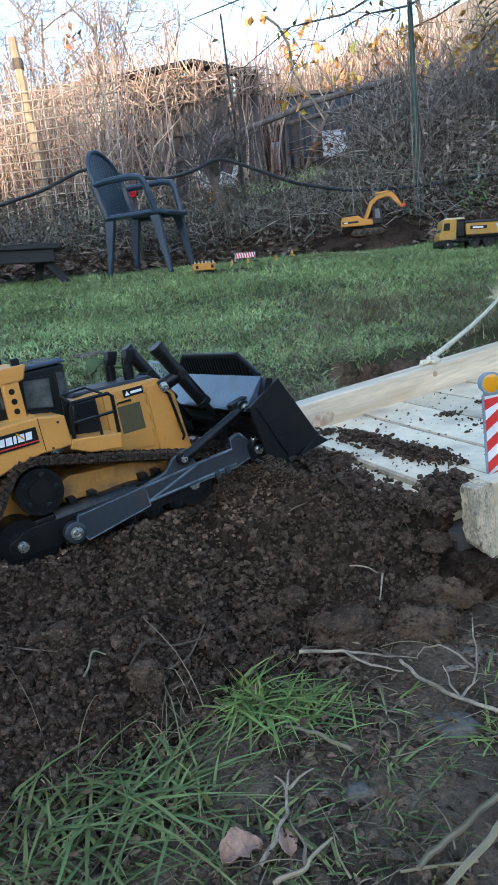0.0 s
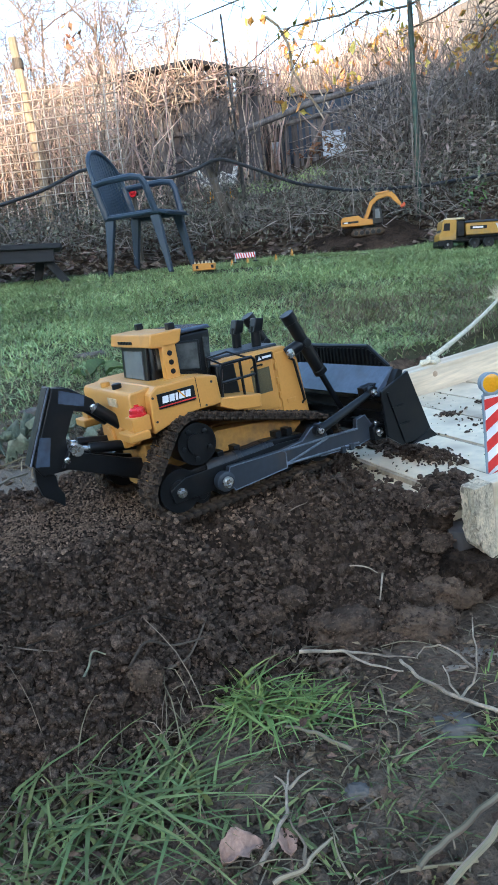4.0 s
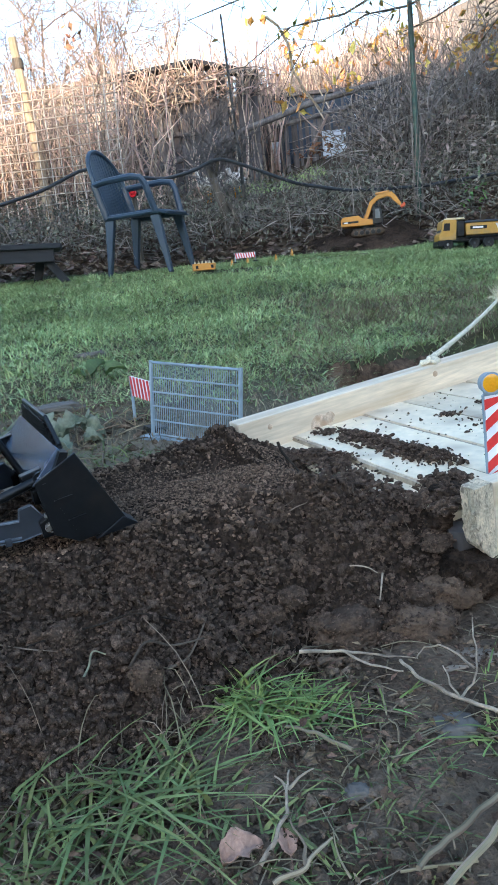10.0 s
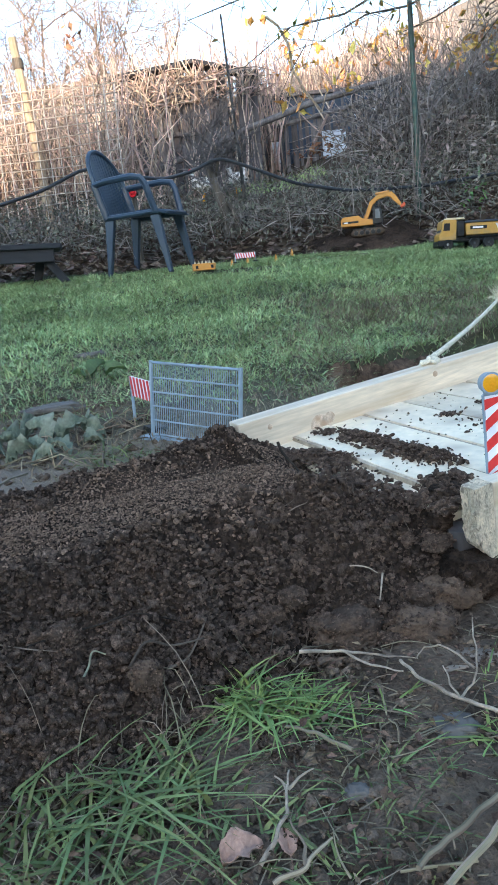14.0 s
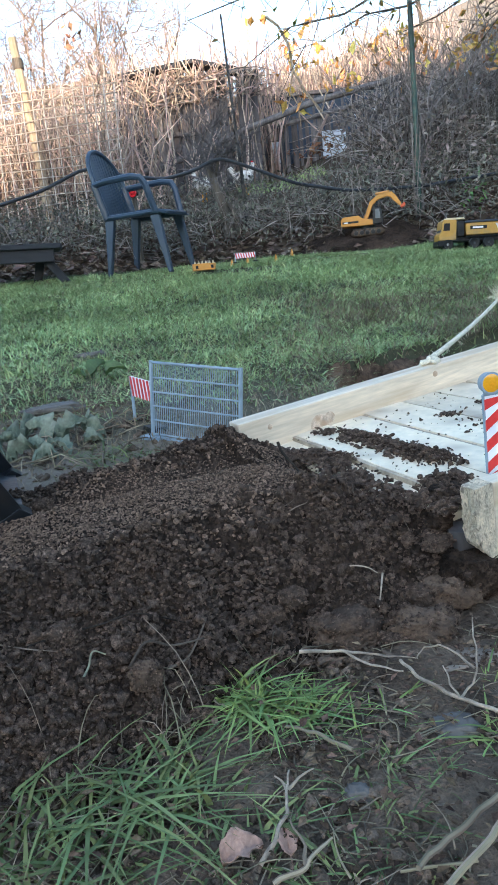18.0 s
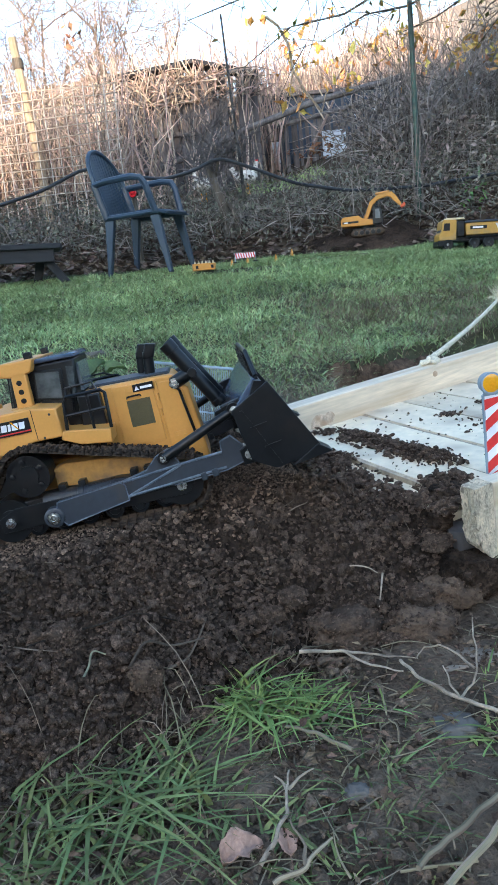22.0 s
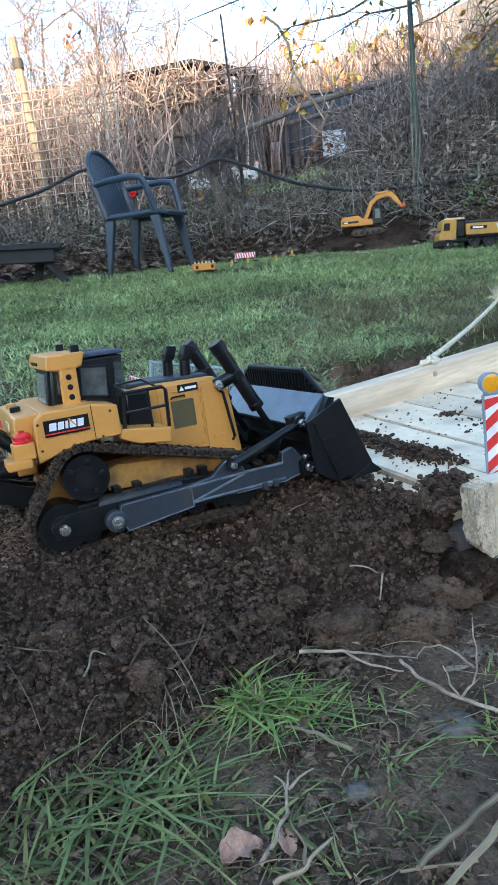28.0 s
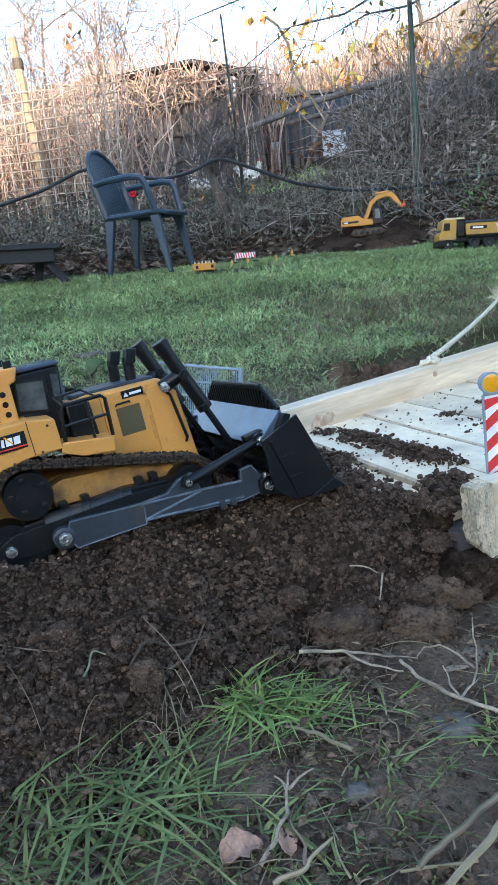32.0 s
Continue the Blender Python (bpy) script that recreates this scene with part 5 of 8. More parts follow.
def build_truck():
    """Toy dump truck, its cab to the left as seen from the garden."""
    o = Vector((1.285, 4.41, 0.704))
    tr = thing("toy_dump_truck", "yellow toy dump truck with grey-topped tipper body on the lawn edge", "truck", at=Matrix.Translation(o) @ pose(0, 0, 0, 0, 2.2, -5))
    ch = part("chassis", Geo().box(0.01, 0.56, -0.055, 0.055, 0.045, 0.075), BLACK, tr, bevel=0.004)
    cab = part("cab", Geo().prism([(0.0, 0.055), (0.105, 0.055), (0.108, 0.175), (0.03, 0.178), (0.020, 0.165), (0.014, 0.105), (0.0, 0.092)], -0.075, 0.075), YELLOW_OCHRE, tr, "yellow cab", bevel=0.005)
    part("roof_spoiler", Geo().prism([(0.03, 0.177), (0.16, 0.175), (0.15, 0.186), (0.05, 0.188)], -0.07, 0.07), WHITE_TAN, cab, "sandy roof fairing", bevel=0.003)
    for s in (-1, 1):
        part("side_pane", Geo().prism([(0.026, 0.113), (0.066, 0.113), (0.066, 0.156), (0.032, 0.156)], *sorted((s * 0.0745, s * 0.0768))), BLACK, cab, "dark side pane")
        part("step", Geo().box(0.012, 0.11, *sorted((s * 0.064, s * 0.078)), 0.050, 0.0545), BLACK, cab)
    part("windscreen", Geo().prism([(0.0135, 0.108), (0.0165, 0.108), (0.0255, 0.162), (0.0225, 0.162)], -0.062, 0.062), GLASS, cab)
    part("bumper", Geo().box(-0.006, 0.03, -0.076, 0.076, 0.022, 0.0548), BLACK, tr, bevel=0.004)
    part("cab_back", Geo().box(0.1095, 0.155, -0.07, 0.07, 0.0755, 0.165), BLACK, tr, bevel=0.004)
    tub = part("tipper_body", Geo().prism([(0.165, 0.080), (0.50, 0.080), (0.56, 0.155), (0.50, 0.150), (0.16, 0.152), (0.16, 0.118)], -0.082, 0.082), YELLOW_OCHRE, tr, "yellow tipper body", bevel=0.004)
    part("tub_rim", Geo().prism([(0.150, 0.1515), (0.50, 0.1495), (0.56, 0.156), (0.555, 0.168), (0.50, 0.162), (0.16, 0.164)], -0.088, 0.088), GREY, tub, "grey rim", bevel=0.003)
    part("panel_mark", Geo().box(0.185, 0.285, -0.0836, -0.0815, 0.112, 0.132), BLACK, tub, "black panel")
    part("text_bar", Geo().box(0.200, 0.262, -0.0845, -0.083, 0.117, 0.127), WHITE, tub)
    part("strut", Geo().prism([(0.335, 0.140), (0.347, 0.140), (0.372, 0.088), (0.360, 0.088)][::-1], -0.0850, -0.0815), WHITE, tub, "pale strut")
    for s in (-1, 1):
        for x in (0.055, 0.215, 0.300, 0.470):
            w = part("wheel", Geo().lathe((x, s * 0.048, 0.032), (0, s, 0), [(0, 0.026), (0.004, 0.033), (0.024, 0.033), (0.028, 0.027), (0.027, 0.019)], 24), BLACK, tr, "black rubber tyre")
            part("rim", Geo().lathe((x, s * 0.070, 0.032), (0, s, 0), [(0, 0.018), (0.003, 0.017), (0.001, 0.009), (0.006, 0.007)], 18), GREY if x > 0.1 else STEEL, w)
        part("mudguard", Geo().box(0.16, 0.36, *sorted((s * 0.05, s * 0.078)), 0.068, 0.0745), BLACK, tr, bevel=0.002)


YELLOW_OCHRE = mat("ochre_plastic", (0.43, 0.225, 0.035), 0.5, scale=12, vary=0.1, bump=0.03, second=(0.26, 0.18, 0.09), second_at=0.62)
WHITE_TAN = mat("sandy_plastic", (0.55, 0.44, 0.27), 0.6, scale=12, vary=0.1, bump=0.03)
build_truck()


def build_small_toys():
    """Bits left lying by the chair: a bucket tray, a barrier, little posts."""
    tb = thing("toy_bucket_tray", "small orange-yellow toy scoop tray on the lawn", "toy", at=pose(-0.245, 4.46, gz(-0.2, 4.46) + 0.012, 0, 0, 6))
    part("tray", Geo().prism([(0, 0), (0.14, 0), (0.148, 0.040), (0.0, 0.044)], -0.035, 0.035), ORANGE, tb, bevel=0.003)
    for k in range(6):
        part("tine", Geo().prism([(0.010 + 0.023 * k, 0.042), (0.024 + 0.023 * k, 0.042), (0.017 + 0.023 * k, 0.060)], -0.03, 0.03), WHITE_TAN, tb)
    for x in (0.018, 0.114):
        part("slot", Geo().box(x, x + 0.016, -0.0362, -0.034, 0.010, 0.030), BLACK, tb)
    build_barrier(pose(0.030, 4.72, gz(0.05, 4.72) + 0.01, 0, 0, 4), (0.135, 0.062, 0.034), stripes=8)
    for x, y, h in ((0.005, 4.66, 0.045), (0.110, 4.70, 0.045), (0.300, 4.72, 0.045), (0.425, 4.90, 0.055)):
        cn = thing("toy_marker_post", "tiny orange toy marker cone in the grass", "marker", "marker cones", at=pose(x, y, gz(x, y)))
        part("cone", Geo().rod((0, 0, 0.004), (0, 0, h), 0.013, 0.004, 12), ORANGE, cn)
        part("base", Geo().box(-0.016, 0.016, -0.016, 0.016, 0, 0.006), ORANGE, cn)


build_small_toys()


def build_heap():
    """Soil heap under the excavator."""
    st = 0.03
    xs, ys = np.arange(0.35, 1.75, st), np.arange(4.75, 5.75, st)
    verts = []
    for y in ys:
        for x in xs:
            d = math.hypot((x - 1.0) / 0.55, (y - 5.2) / 0.32)
            h = 0.09 * max(0, 1 - d ** 2.2) + 0.05 * math.exp(-((x - 1.25) / 0.16) ** 2 - ((y - 5.33) / 0.2) ** 2) if d < 1.15 else -0.03
            verts.append((x, y, gz(x, y) - 0.012 + h + 0.02 * noise.noise(Vector((x * 18, y * 18, 3))) + 0.012 * noise.noise(Vector((x * 50, y * 50, 3)))))
    nx = len(xs)
    faces = [(j * nx + i, j * nx + i + 1, (j + 1) * nx + i + 1, (j + 1) * nx + i) for j in range(len(ys) - 1) for i in range(nx - 1)
             if math.hypot((xs[i] - 1.0) / 0.55, (ys[j] - 5.2) / 0.32) < 1.2]
    stuff("soil_heap", verts, faces, SOIL, "low heap of dark soil at the lawn's edge", "soil", "structure")


build_heap()
# ---------------------------------------------------------------- grass, brush, leaves
def blades(points, heights, widths, lean=0.5, segs=2, seed=1):
    """Grass blades: bent ribbons that taper to a point. points: (n, 3)."""
    r = np.random.default_rng(seed)
    n = len(points)
    ang = r.uniform(0, 2 * np.pi, n)
    tip = np.stack([np.cos(ang), np.sin(ang), np.zeros(n)], 1)
    across = np.stack([-np.sin(ang), np.cos(ang), np.zeros(n)], 1)
    turn = r.uniform(-1.2, 1.2, n)[:, None]
    across = across * np.cos(turn) + tip * np.sin(turn)
    ln = r.uniform(0.15, 1.0, n) * lean
    verts = []
    for k in range(segs + 1):
        f = k / segs
        c = points + np.array([0, 0, 1.0]) * (heights * (f - 0.45 * f * f * np.minimum(ln, 1.3)))[:, None] + tip * (ln * heights * f ** 1.7)[:, None]
        w = widths[:, None] * 0.5 * (1 - f) ** 0.55
        verts += [c - across * w, c + across * w] if k < segs else [c]
    m = 2 * segs + 1
    v = np.stack(verts, 1).reshape(-1, 3)
    base = np.arange(n) * m
    faces = []
    for k in range(segs - 1):
        a = base + 2 * k
        faces += np.stack([a, a + 1, a + 3, a + 2], 1).tolist()
    a = base + 2 * (segs - 1)
    faces += np.stack([a, a + 1, a + 2], 1).tolist()
    return v, faces


def scatter(n, x0, x1, y0, y1, seed, keep=None):
    r = np.random.default_rng(seed)
    out = []
    while len(out) < n:
        x, y = r.uniform(x0, x1), r.uniform(y0, y1)
        if abs(x) < 0.40 * y + 0.25 and (keep is None or keep(x, y, r)):
            out.append((x, y, gz(x, y) - 0.003))
    return np.array(out)


def lawn_keep(x, y, r):
    patch = noise.noise(Vector((x * 2.2, y * 2.2, 4)))
    thin = noise.noise(Vector((x * 0.9 + 5, y * 1.6, 6)))
    edge = min(max((y - 1.55 - 0.30 * patch + 0.25 * step(0.0, 0.25, x)) / 0.75, 0.0), 1.0)
    return r.random() < edge * min(0.75 + 0.5 * patch + 0.3 * thin, 1.0) and y < 4.85 + 0.22 * patch and ditch(x, y) < 0.3 and (r.random() < 0.15 or math.hypot((x - 0.03) / 0.28, (y - 4.42) / 0.10) + 0.5 * patch > 1 and math.hypot((x - 0.62) / 0.36, (y - 4.62) / 0.10) + 0.5 * patch > 1)


def leaf_stuff(points, sizes, material, name, label, category, seed, flat=0.5, parent=None):
    """Small curled leaves, two folded halves each."""
    r = np.random.default_rng(seed)
    n = len(points)
    a, t, q = r.uniform(0, 2 * np.pi, n), r.normal(0, flat, n), r.normal(0, flat, n)
    ux = np.stack([np.cos(a) * np.cos(t), np.sin(a) * np.cos(t), np.sin(t)], 1)
    uy = np.stack([-np.sin(a) * np.cos(q), np.cos(a) * np.cos(q), np.sin(q)], 1)
    uz = np.cross(ux, uy)
    s = sizes[:, None]
    vs = []
    for x, y, z in ((-0.5, 0, 0), (-0.1, 0.30, 0.12), (0.5, 0, 0.04), (-0.1, -0.30, 0.12), (0.05, 0, -0.03)):
        vs.append(points + ux * s * x + uy * s * y + uz * s * z)
    v = np.stack(vs, 1).reshape(-1, 3)
    b = np.arange(n) * 5
    f = np.concatenate([np.stack([b, b + 4, b + 1], 1), np.stack([b + 4, b + 2, b + 1], 1), np.stack([b, b + 3, b + 4], 1), np.stack([b + 4, b + 3, b + 2], 1)])
    return stuff(name, v, f, material, label, category, smooth=False, parent=parent)


def stalks(n, box, hgt, r0, seed, lean, material, name, label, kink=0.03, sides=3, keep=None, low=0.0):
    """Canes and dead stems: thin bent rods standing in a strip of ground."""
    r = random.Random(seed)
    g = Geo()
    x0, x1, y0, y1 = box
    for _ in range(n):
        x, y = r.uniform(x0, x1), r.uniform(y0, y1)
        if keep and not keep(x, y, r):
            continue
        z = gz(x, y) - 0.02 + low * r.random()
        h = hgt(x, y, r)
        dx, dy = r.gauss(0, lean), r.gauss(0, lean)
        pts = [(x + dx * h * f * f + r.gauss(0, kink) * (f > 0), y + dy * h * f * f + r.gauss(0, kink) * (f > 0), z + h * f * (1 - 0.25 * abs(dx) * f)) for f in (0, 0.22, 0.45, 0.7, 1.0)]
        g.tube(pts, r0 * r.uniform(0.5, 1.5), sides, r0 * 0.3)
    return stuff(name, g.v, g.f, material, label, "shrub")


def tangle(n, box, zr, length, r0, seed, material, name, label, drop=0.3):
    """Arching shoots and brambles that cross one another."""
    r = random.Random(seed)
    g = Geo()
    for _ in range(n):
        x, y = r.uniform(*box[:2]), r.uniform(*box[2:])
        z = gz(x, y) + r.uniform(*zr)
        a, e = r.uniform(0, 6.28), r.gauss(0.5, 0.6)
        L = length * r.uniform(0.4, 1.3)
        p = Vector((x, y, z))
        pts = [p.copy()]
        for k in range(4):
            d = Vector((math.cos(a) * math.cos(e), math.sin(a) * math.cos(e), math.sin(e))) * L / 4
            p = p + d
            pts.append(p.copy())
            a += r.gauss(0, 0.35)
            e -= r.uniform(0, drop) + r.gauss(0, 0.15)
        g.tube(pts, r0 * r.uniform(0.5, 1.4), 3, r0 * 0.25)
    return stuff(name, g.v, g.f, material, label, "shrub")


# lawn
pts = scatter(110000, -2.3, 2.3, 1.3, 5.1, 3, lawn_keep)
rr = np.random.default_rng(4)
tall = np.array([0.7 + 0.6 * noise.noise(Vector((p[0] * 3, p[1] * 3, 1))) for p in pts])
v, f = blades(pts, rr.uniform(0.016, 0.042, len(pts)) * (1 + 0.30 * tall), rr.uniform(0.0034, 0.0068, len(pts)), 2.6, 2, seed=5)
side = np.random.default_rng(41)
sx, sy = side.uniform(-4.5, 4.5, 30000), side.uniform(1.7, 5.0, 30000)
sx, sy = sx[np.abs(sx) > 0.40 * sy + 0.2], sy[np.abs(sx) > 0.40 * sy + 0.2]
sp = np.array([(x, y, gz(x, y) - 0.003) for x, y in zip(sx, sy)])
v2, f2 = blades(sp, side.uniform(0.03, 0.07, len(sp)), side.uniform(0.009, 0.017, len(sp)), 2.4, 2, seed=51)
stuff("lawn_margin", v2, f2, GRASS, "short green lawn running out to both sides", "grass", smooth=False)
stuff("lawn", v, f, GRASS, "short matted green autumn lawn", "grass", smooth=False)
pts = scatter(11000, -2.0, 2.0, 1.25, 4.6, 8, lambda x, y, r: r.random() < max(0.12, 1.0 - abs(y - 1.8) * 1.1) and ditch(x, y) < 0.2 and (y > 1.45 or x < -0.28))
v, f = blades(pts, rr.uniform(0.02, 0.07, len(pts)), rr.uniform(0.0015, 0.0035, len(pts)), 2.2, 2, seed=6)
v2, f2 = blades(scatter(9000, 0.05, 1.6, 1.5, 3.6, 9, lambda x, y, r: ditch(x, y) < 0.2 and r.random() < step(0.0, 0.5, x) * (1 - step(2.9, 3.6, y)) * (0.55 + noise.noise(Vector((x * 3, y * 3, 2))))), rr.uniform(0.025, 0.075, 9000), rr.uniform(0.002, 0.0045, 9000), 2.8, 2, seed=16)
stuff("worn_lawn_straw", v2, f2, STRAW, "dry straw in a worn patch of lawn by the bridge", "grass", smooth=False)
stuff("dry_lawn_straw", v, f, STRAW, "flattened dry straw in the worn lawn", "grass", smooth=False)
pts = scatter(900, 0.15, 1.05, 7.2, 7.9, 31)
v, f = blades(pts, rr.uniform(0.05, 0.14, len(pts)), rr.uniform(0.006, 0.012, len(pts)), 0.9, 2, seed=7)
stuff("far_grass", v, f, GRASS, "patch of green grass beyond the hedge", "grass", smooth=False)

# the hedge bank
stalks(900, (-3.4, -0.45, 6.3, 7.9), lambda x, y, r: r.uniform(0.6, 1.32) + 0.15 * noise.noise(Vector((x * 2, 0, 0))), 0.0135, 1, 0.18, REED, "dry_reeds", "tall dry pale canes tangled behind a wire fence", 0.05, keep=lambda x, y, r: x < -0.16 * y + 0.25 or r.random() < 0.15)
stalks(330, (-1.3, 0.75, 8.15, 8.8), lambda x, y, r: r.uniform(1.0, 1.75), 0.013, 5, 0.15, REED, "dry_reeds", "dry pale canes behind an old board fence", 0.04)
stalks(40, (-1.35, 0.55, 7.3, 7.85), lambda x, y, r: r.uniform(0.7, 1.55), 0.010, 6, 0.22, REED, "dry_reeds", "dry pale canes before an old board fence", 0.05)
tangle(300, (-1.35, 0.5, 7.62, 7.93), (0.90, 1.22), 0.40, 0.010, 7, REED, "dry_vines", "dry pale vines hanging over an old board fence", 0.25)
stalks(760, (0.3, 3.2, 9.2, 10.3), lambda x, y, r: r.uniform(0.6, 1.35) - 0.18 * max(x - 1, 0), 0.014, 2, 0.15, REED, "dry_reeds", "tall dry pale stalks on the slope", 0.04)
stalks(600, (1.6, 5.5, 6.6, 10.0), lambda x, y, r: r.uniform(0.5, 1.25), 0.008, 9, 0.35, TWIG, "bare_shrubs", "bare grey-brown shrubs on the slope", 0.06)
tangle(1500, (-3.0, 3.4, 5.25, 6.4), (0.0, 0.22), 0.42, 0.0036, 3, TWIG, "dry_brush", "tangle of bare brown twigs and brambles along the bank")
tangle(1100, (1.2, 4.2, 5.8, 8.2), (0.0, 0.5), 0.7, 0.006, 4, TWIG, "brambles", "bare brambles over the slope")
tangle(650, (-2.8, -0.95, 6.2, 7.4), (0.2, 1.2), 0.5, 0.005, 14, REED, "dry_vines", "dry pale vines on the wire fence")


def bank_points(n, box, seed, zr):
    r = np.random.default_rng(seed)
    x, y = r.uniform(box[0], box[1], n), r.uniform(box[2], box[3], n)
    z = np.array([gz(a, b) for a, b in zip(x, y)]) + r.uniform(zr[0], zr[1], n)
    return np.stack([x, y, z], 1)


def bank_leaves():
    r = np.random.default_rng(77)
    p = bank_points(2600, (-2.4, 2.4, 4.95, 5.8), 21, (0.0, 0.03))
    leaf_stuff(p, r.uniform(0.04, 0.10, len(p)), LITTER, "leaf_litter", "carpet of brown fallen leaves under the hedge", "leaves", 22, 0.35)
    p = bank_points(13000, (-2.8, 3.2, 5.3, 6.5), 23, (0.02, 0.33))
    leaf_stuff(p, r.uniform(0.018, 0.05, len(p)), mat("dull_ivy", (0.17, 0.16, 0.125), 0.8, scale=6, vary=0.4, bump=0.1, spec=0.2, island=0.4, hue=0.05), "ivy_leaves", "dull green and brown ivy and bramble leaves on the bank", "leaves", 24, 0.8)
    p = bank_points(4200, (1.15, 4.5, 5.6, 7.6), 25, (0.0, 0.55))
    leaf_stuff(p, r.uniform(0.025, 0.07, len(p)), mat("withered_leaf", (0.25, 0.20, 0.17), 0.85, scale=20, vary=0.3, bump=0.2, island=0.5, hue=0.03, spec=0.2), "withered_leaves", "withered brown leaves in the brambles", "leaves", 26, 0.8)
    p = bank_points(90, (1.75, 1.95, 5.25, 5.4), 27, (0.12, 0.36))
    leaf_stuff(p[:28], r.uniform(0.03, 0.055, 28), mat("fresh_green_leaves", (0.13, 0.26, 0.06), 0.5, scale=20, vary=0.2, bump=0.1, island=0.3), "nettle_leaves", "fresh green leaves on a low weed", "leaves", 28, 0.6)


bank_leaves()


# trees
def bare_tree(base, height, seed, spread=0.5, levels=4, r0=0.04, name="bare_tree", label="", material=None, lean=(0, 0), twigs=3, leaves=None, first=0.35, fine=0.0018):
    """A tapered trunk whose limbs fork into fine twigs."""
    r = random.Random(seed)
    tr = thing(name, label, "tree", at=Matrix.Translation(base))
    trunk, crown, tips = Geo(), Geo(), []

    def grow(p, d, L, rad, level):
        pts = [p.copy()]
        n = 4
        for k in range(n):
            d = (d + Vector((r.gauss(0, 0.13), r.gauss(0, 0.13), r.gauss(0.03, 0.08)))).normalized()
            p = p + d * L / n
            pts.append(p.copy())
        (trunk if level == 0 else crown).tube(pts, rad, 7 if level == 0 else (4 if level < 2 else 3), max(rad * 0.55, fine * 0.6))
        if level >= levels:
            tips.extend(pts[2:])
            return
        for k in range(twigs + (level == 0) * 2):
            f = first + (1 - first) * (k + r.random()) / (twigs + (level == 0) * 2)
            i = min(int(f * n), n - 1)
            q = pts[i].lerp(pts[i + 1], f * n - i)
            a = r.uniform(0, 6.283)
            side = d.orthogonal().normalized()
            side.rotate(Matrix.Rotation(a, 3, d))
            nd = (d * (1 - spread * 0.6) + side * spread * r.uniform(0.7, 1.4)).normalized()
            grow(q, nd, L * r.uniform(0.45, 0.72), max(rad * 0.5, fine), level + 1)

    grow(Vector((0, 0, -0.05)), Vector((lean[0], lean[1], 1)).normalized(), height * 0.62, r0, 0)
    part("trunk", trunk, material or BARK, tr)
    part("crown", crown, material or TWIG, tr, "crown of bare forking twigs", smooth=0)
    if leaves:
        m, count, size = leaves
        pick = [tips[r.randrange(len(tips))] for _ in range(count)]
        p = np.array([tuple(q + Vector((r.gauss(0, 0.02), r.gauss(0, 0.02), -0.02))) for q in pick])
        lf = leaf_stuff(p, np.array([size * r.uniform(0.6, 1.3) for _ in pick]), m, "leaves", "", "", seed, 0.9, parent=tr)
    return tr


DARK_TWIG = mat("dark_twigs", (0.12, 0.105, 0.10), 0.9, scale=5, vary=0.3, bump=0, island=0.4, spec=0.2)
WARM_TWIG = mat("sunlit_reddish_twigs", (0.24, 0.18, 0.14), 0.85, scale=5, vary=0.3, bump=0, island=0.4, spec=0.2)
for k, (x, y, h) in enumerate(((-2.2, 8.8, 2.4), (-1.7, 11.2, 2.3), (-2.7, 12.0, 2.6), (-1.1, 9.4, 1.9), (-2.9, 9.0, 2.6), (-2.0, 9.8, 2.5), (-3.4, 10.5, 2.7), (-1.45, 10.2, 2.1), (-2.5, 11.0, 2.4), (-0.9, 12.5, 1.9), (-3.3, 8.6, 2.4))):
    bare_tree((x, y, gz(x, y)), h, 40 + k, 0.75, 4, 0.028, label="bare slender tree with reddish forking twigs", material=WARM_TWIG, twigs=4, first=0.12, fine=0.0048)
bare_tree((-0.15, 9.2, gz(-0.15, 9.2)), 1.75, 51, 0.4, 3, 0.03, "bare_bush", "bare upright bush with pale stems", REED, twigs=5, first=0.1)
bare_tree((0.0, 5.95, gz(0.0, 5.95)), 1.05, 61, 0.8, 4, 0.022, "bare_bush", "dense dark leafless bush at the hedge", DARK_TWIG, twigs=5, first=0.35, fine=0.0026)
bare_tree((3.3, 11.5, gz(3.3, 11.5)), 2.6, 53, 0.6, 4, 0.04, label="bare tree on the slope")
bare_tree((0.95, 8.3, gz(0.95, 8.3)), 2.0, 55, 0.6, 3, 0.022, "vine_bush", "thin bush with yellow and orange autumn leaves", REED, leaves=(YELLOW_LEAF, 130, 0.11), lean=(0.15, 0))
bare_tree((1.72, 6.3, gz(1.72, 6.3)), 1.25, 57, 0.5, 3, 0.014, "climber", "climbing plant with yellow leaves on a green post", TWIG, leaves=(YELLOW_LEAF, 90, 0.09), first=0.6)
GREEN_LEAF = mat("dull_leaves", (0.16, 0.15, 0.05), 0.6, scale=20, vary=0.3, bump=0.1, island=0.5, hue=0.06)


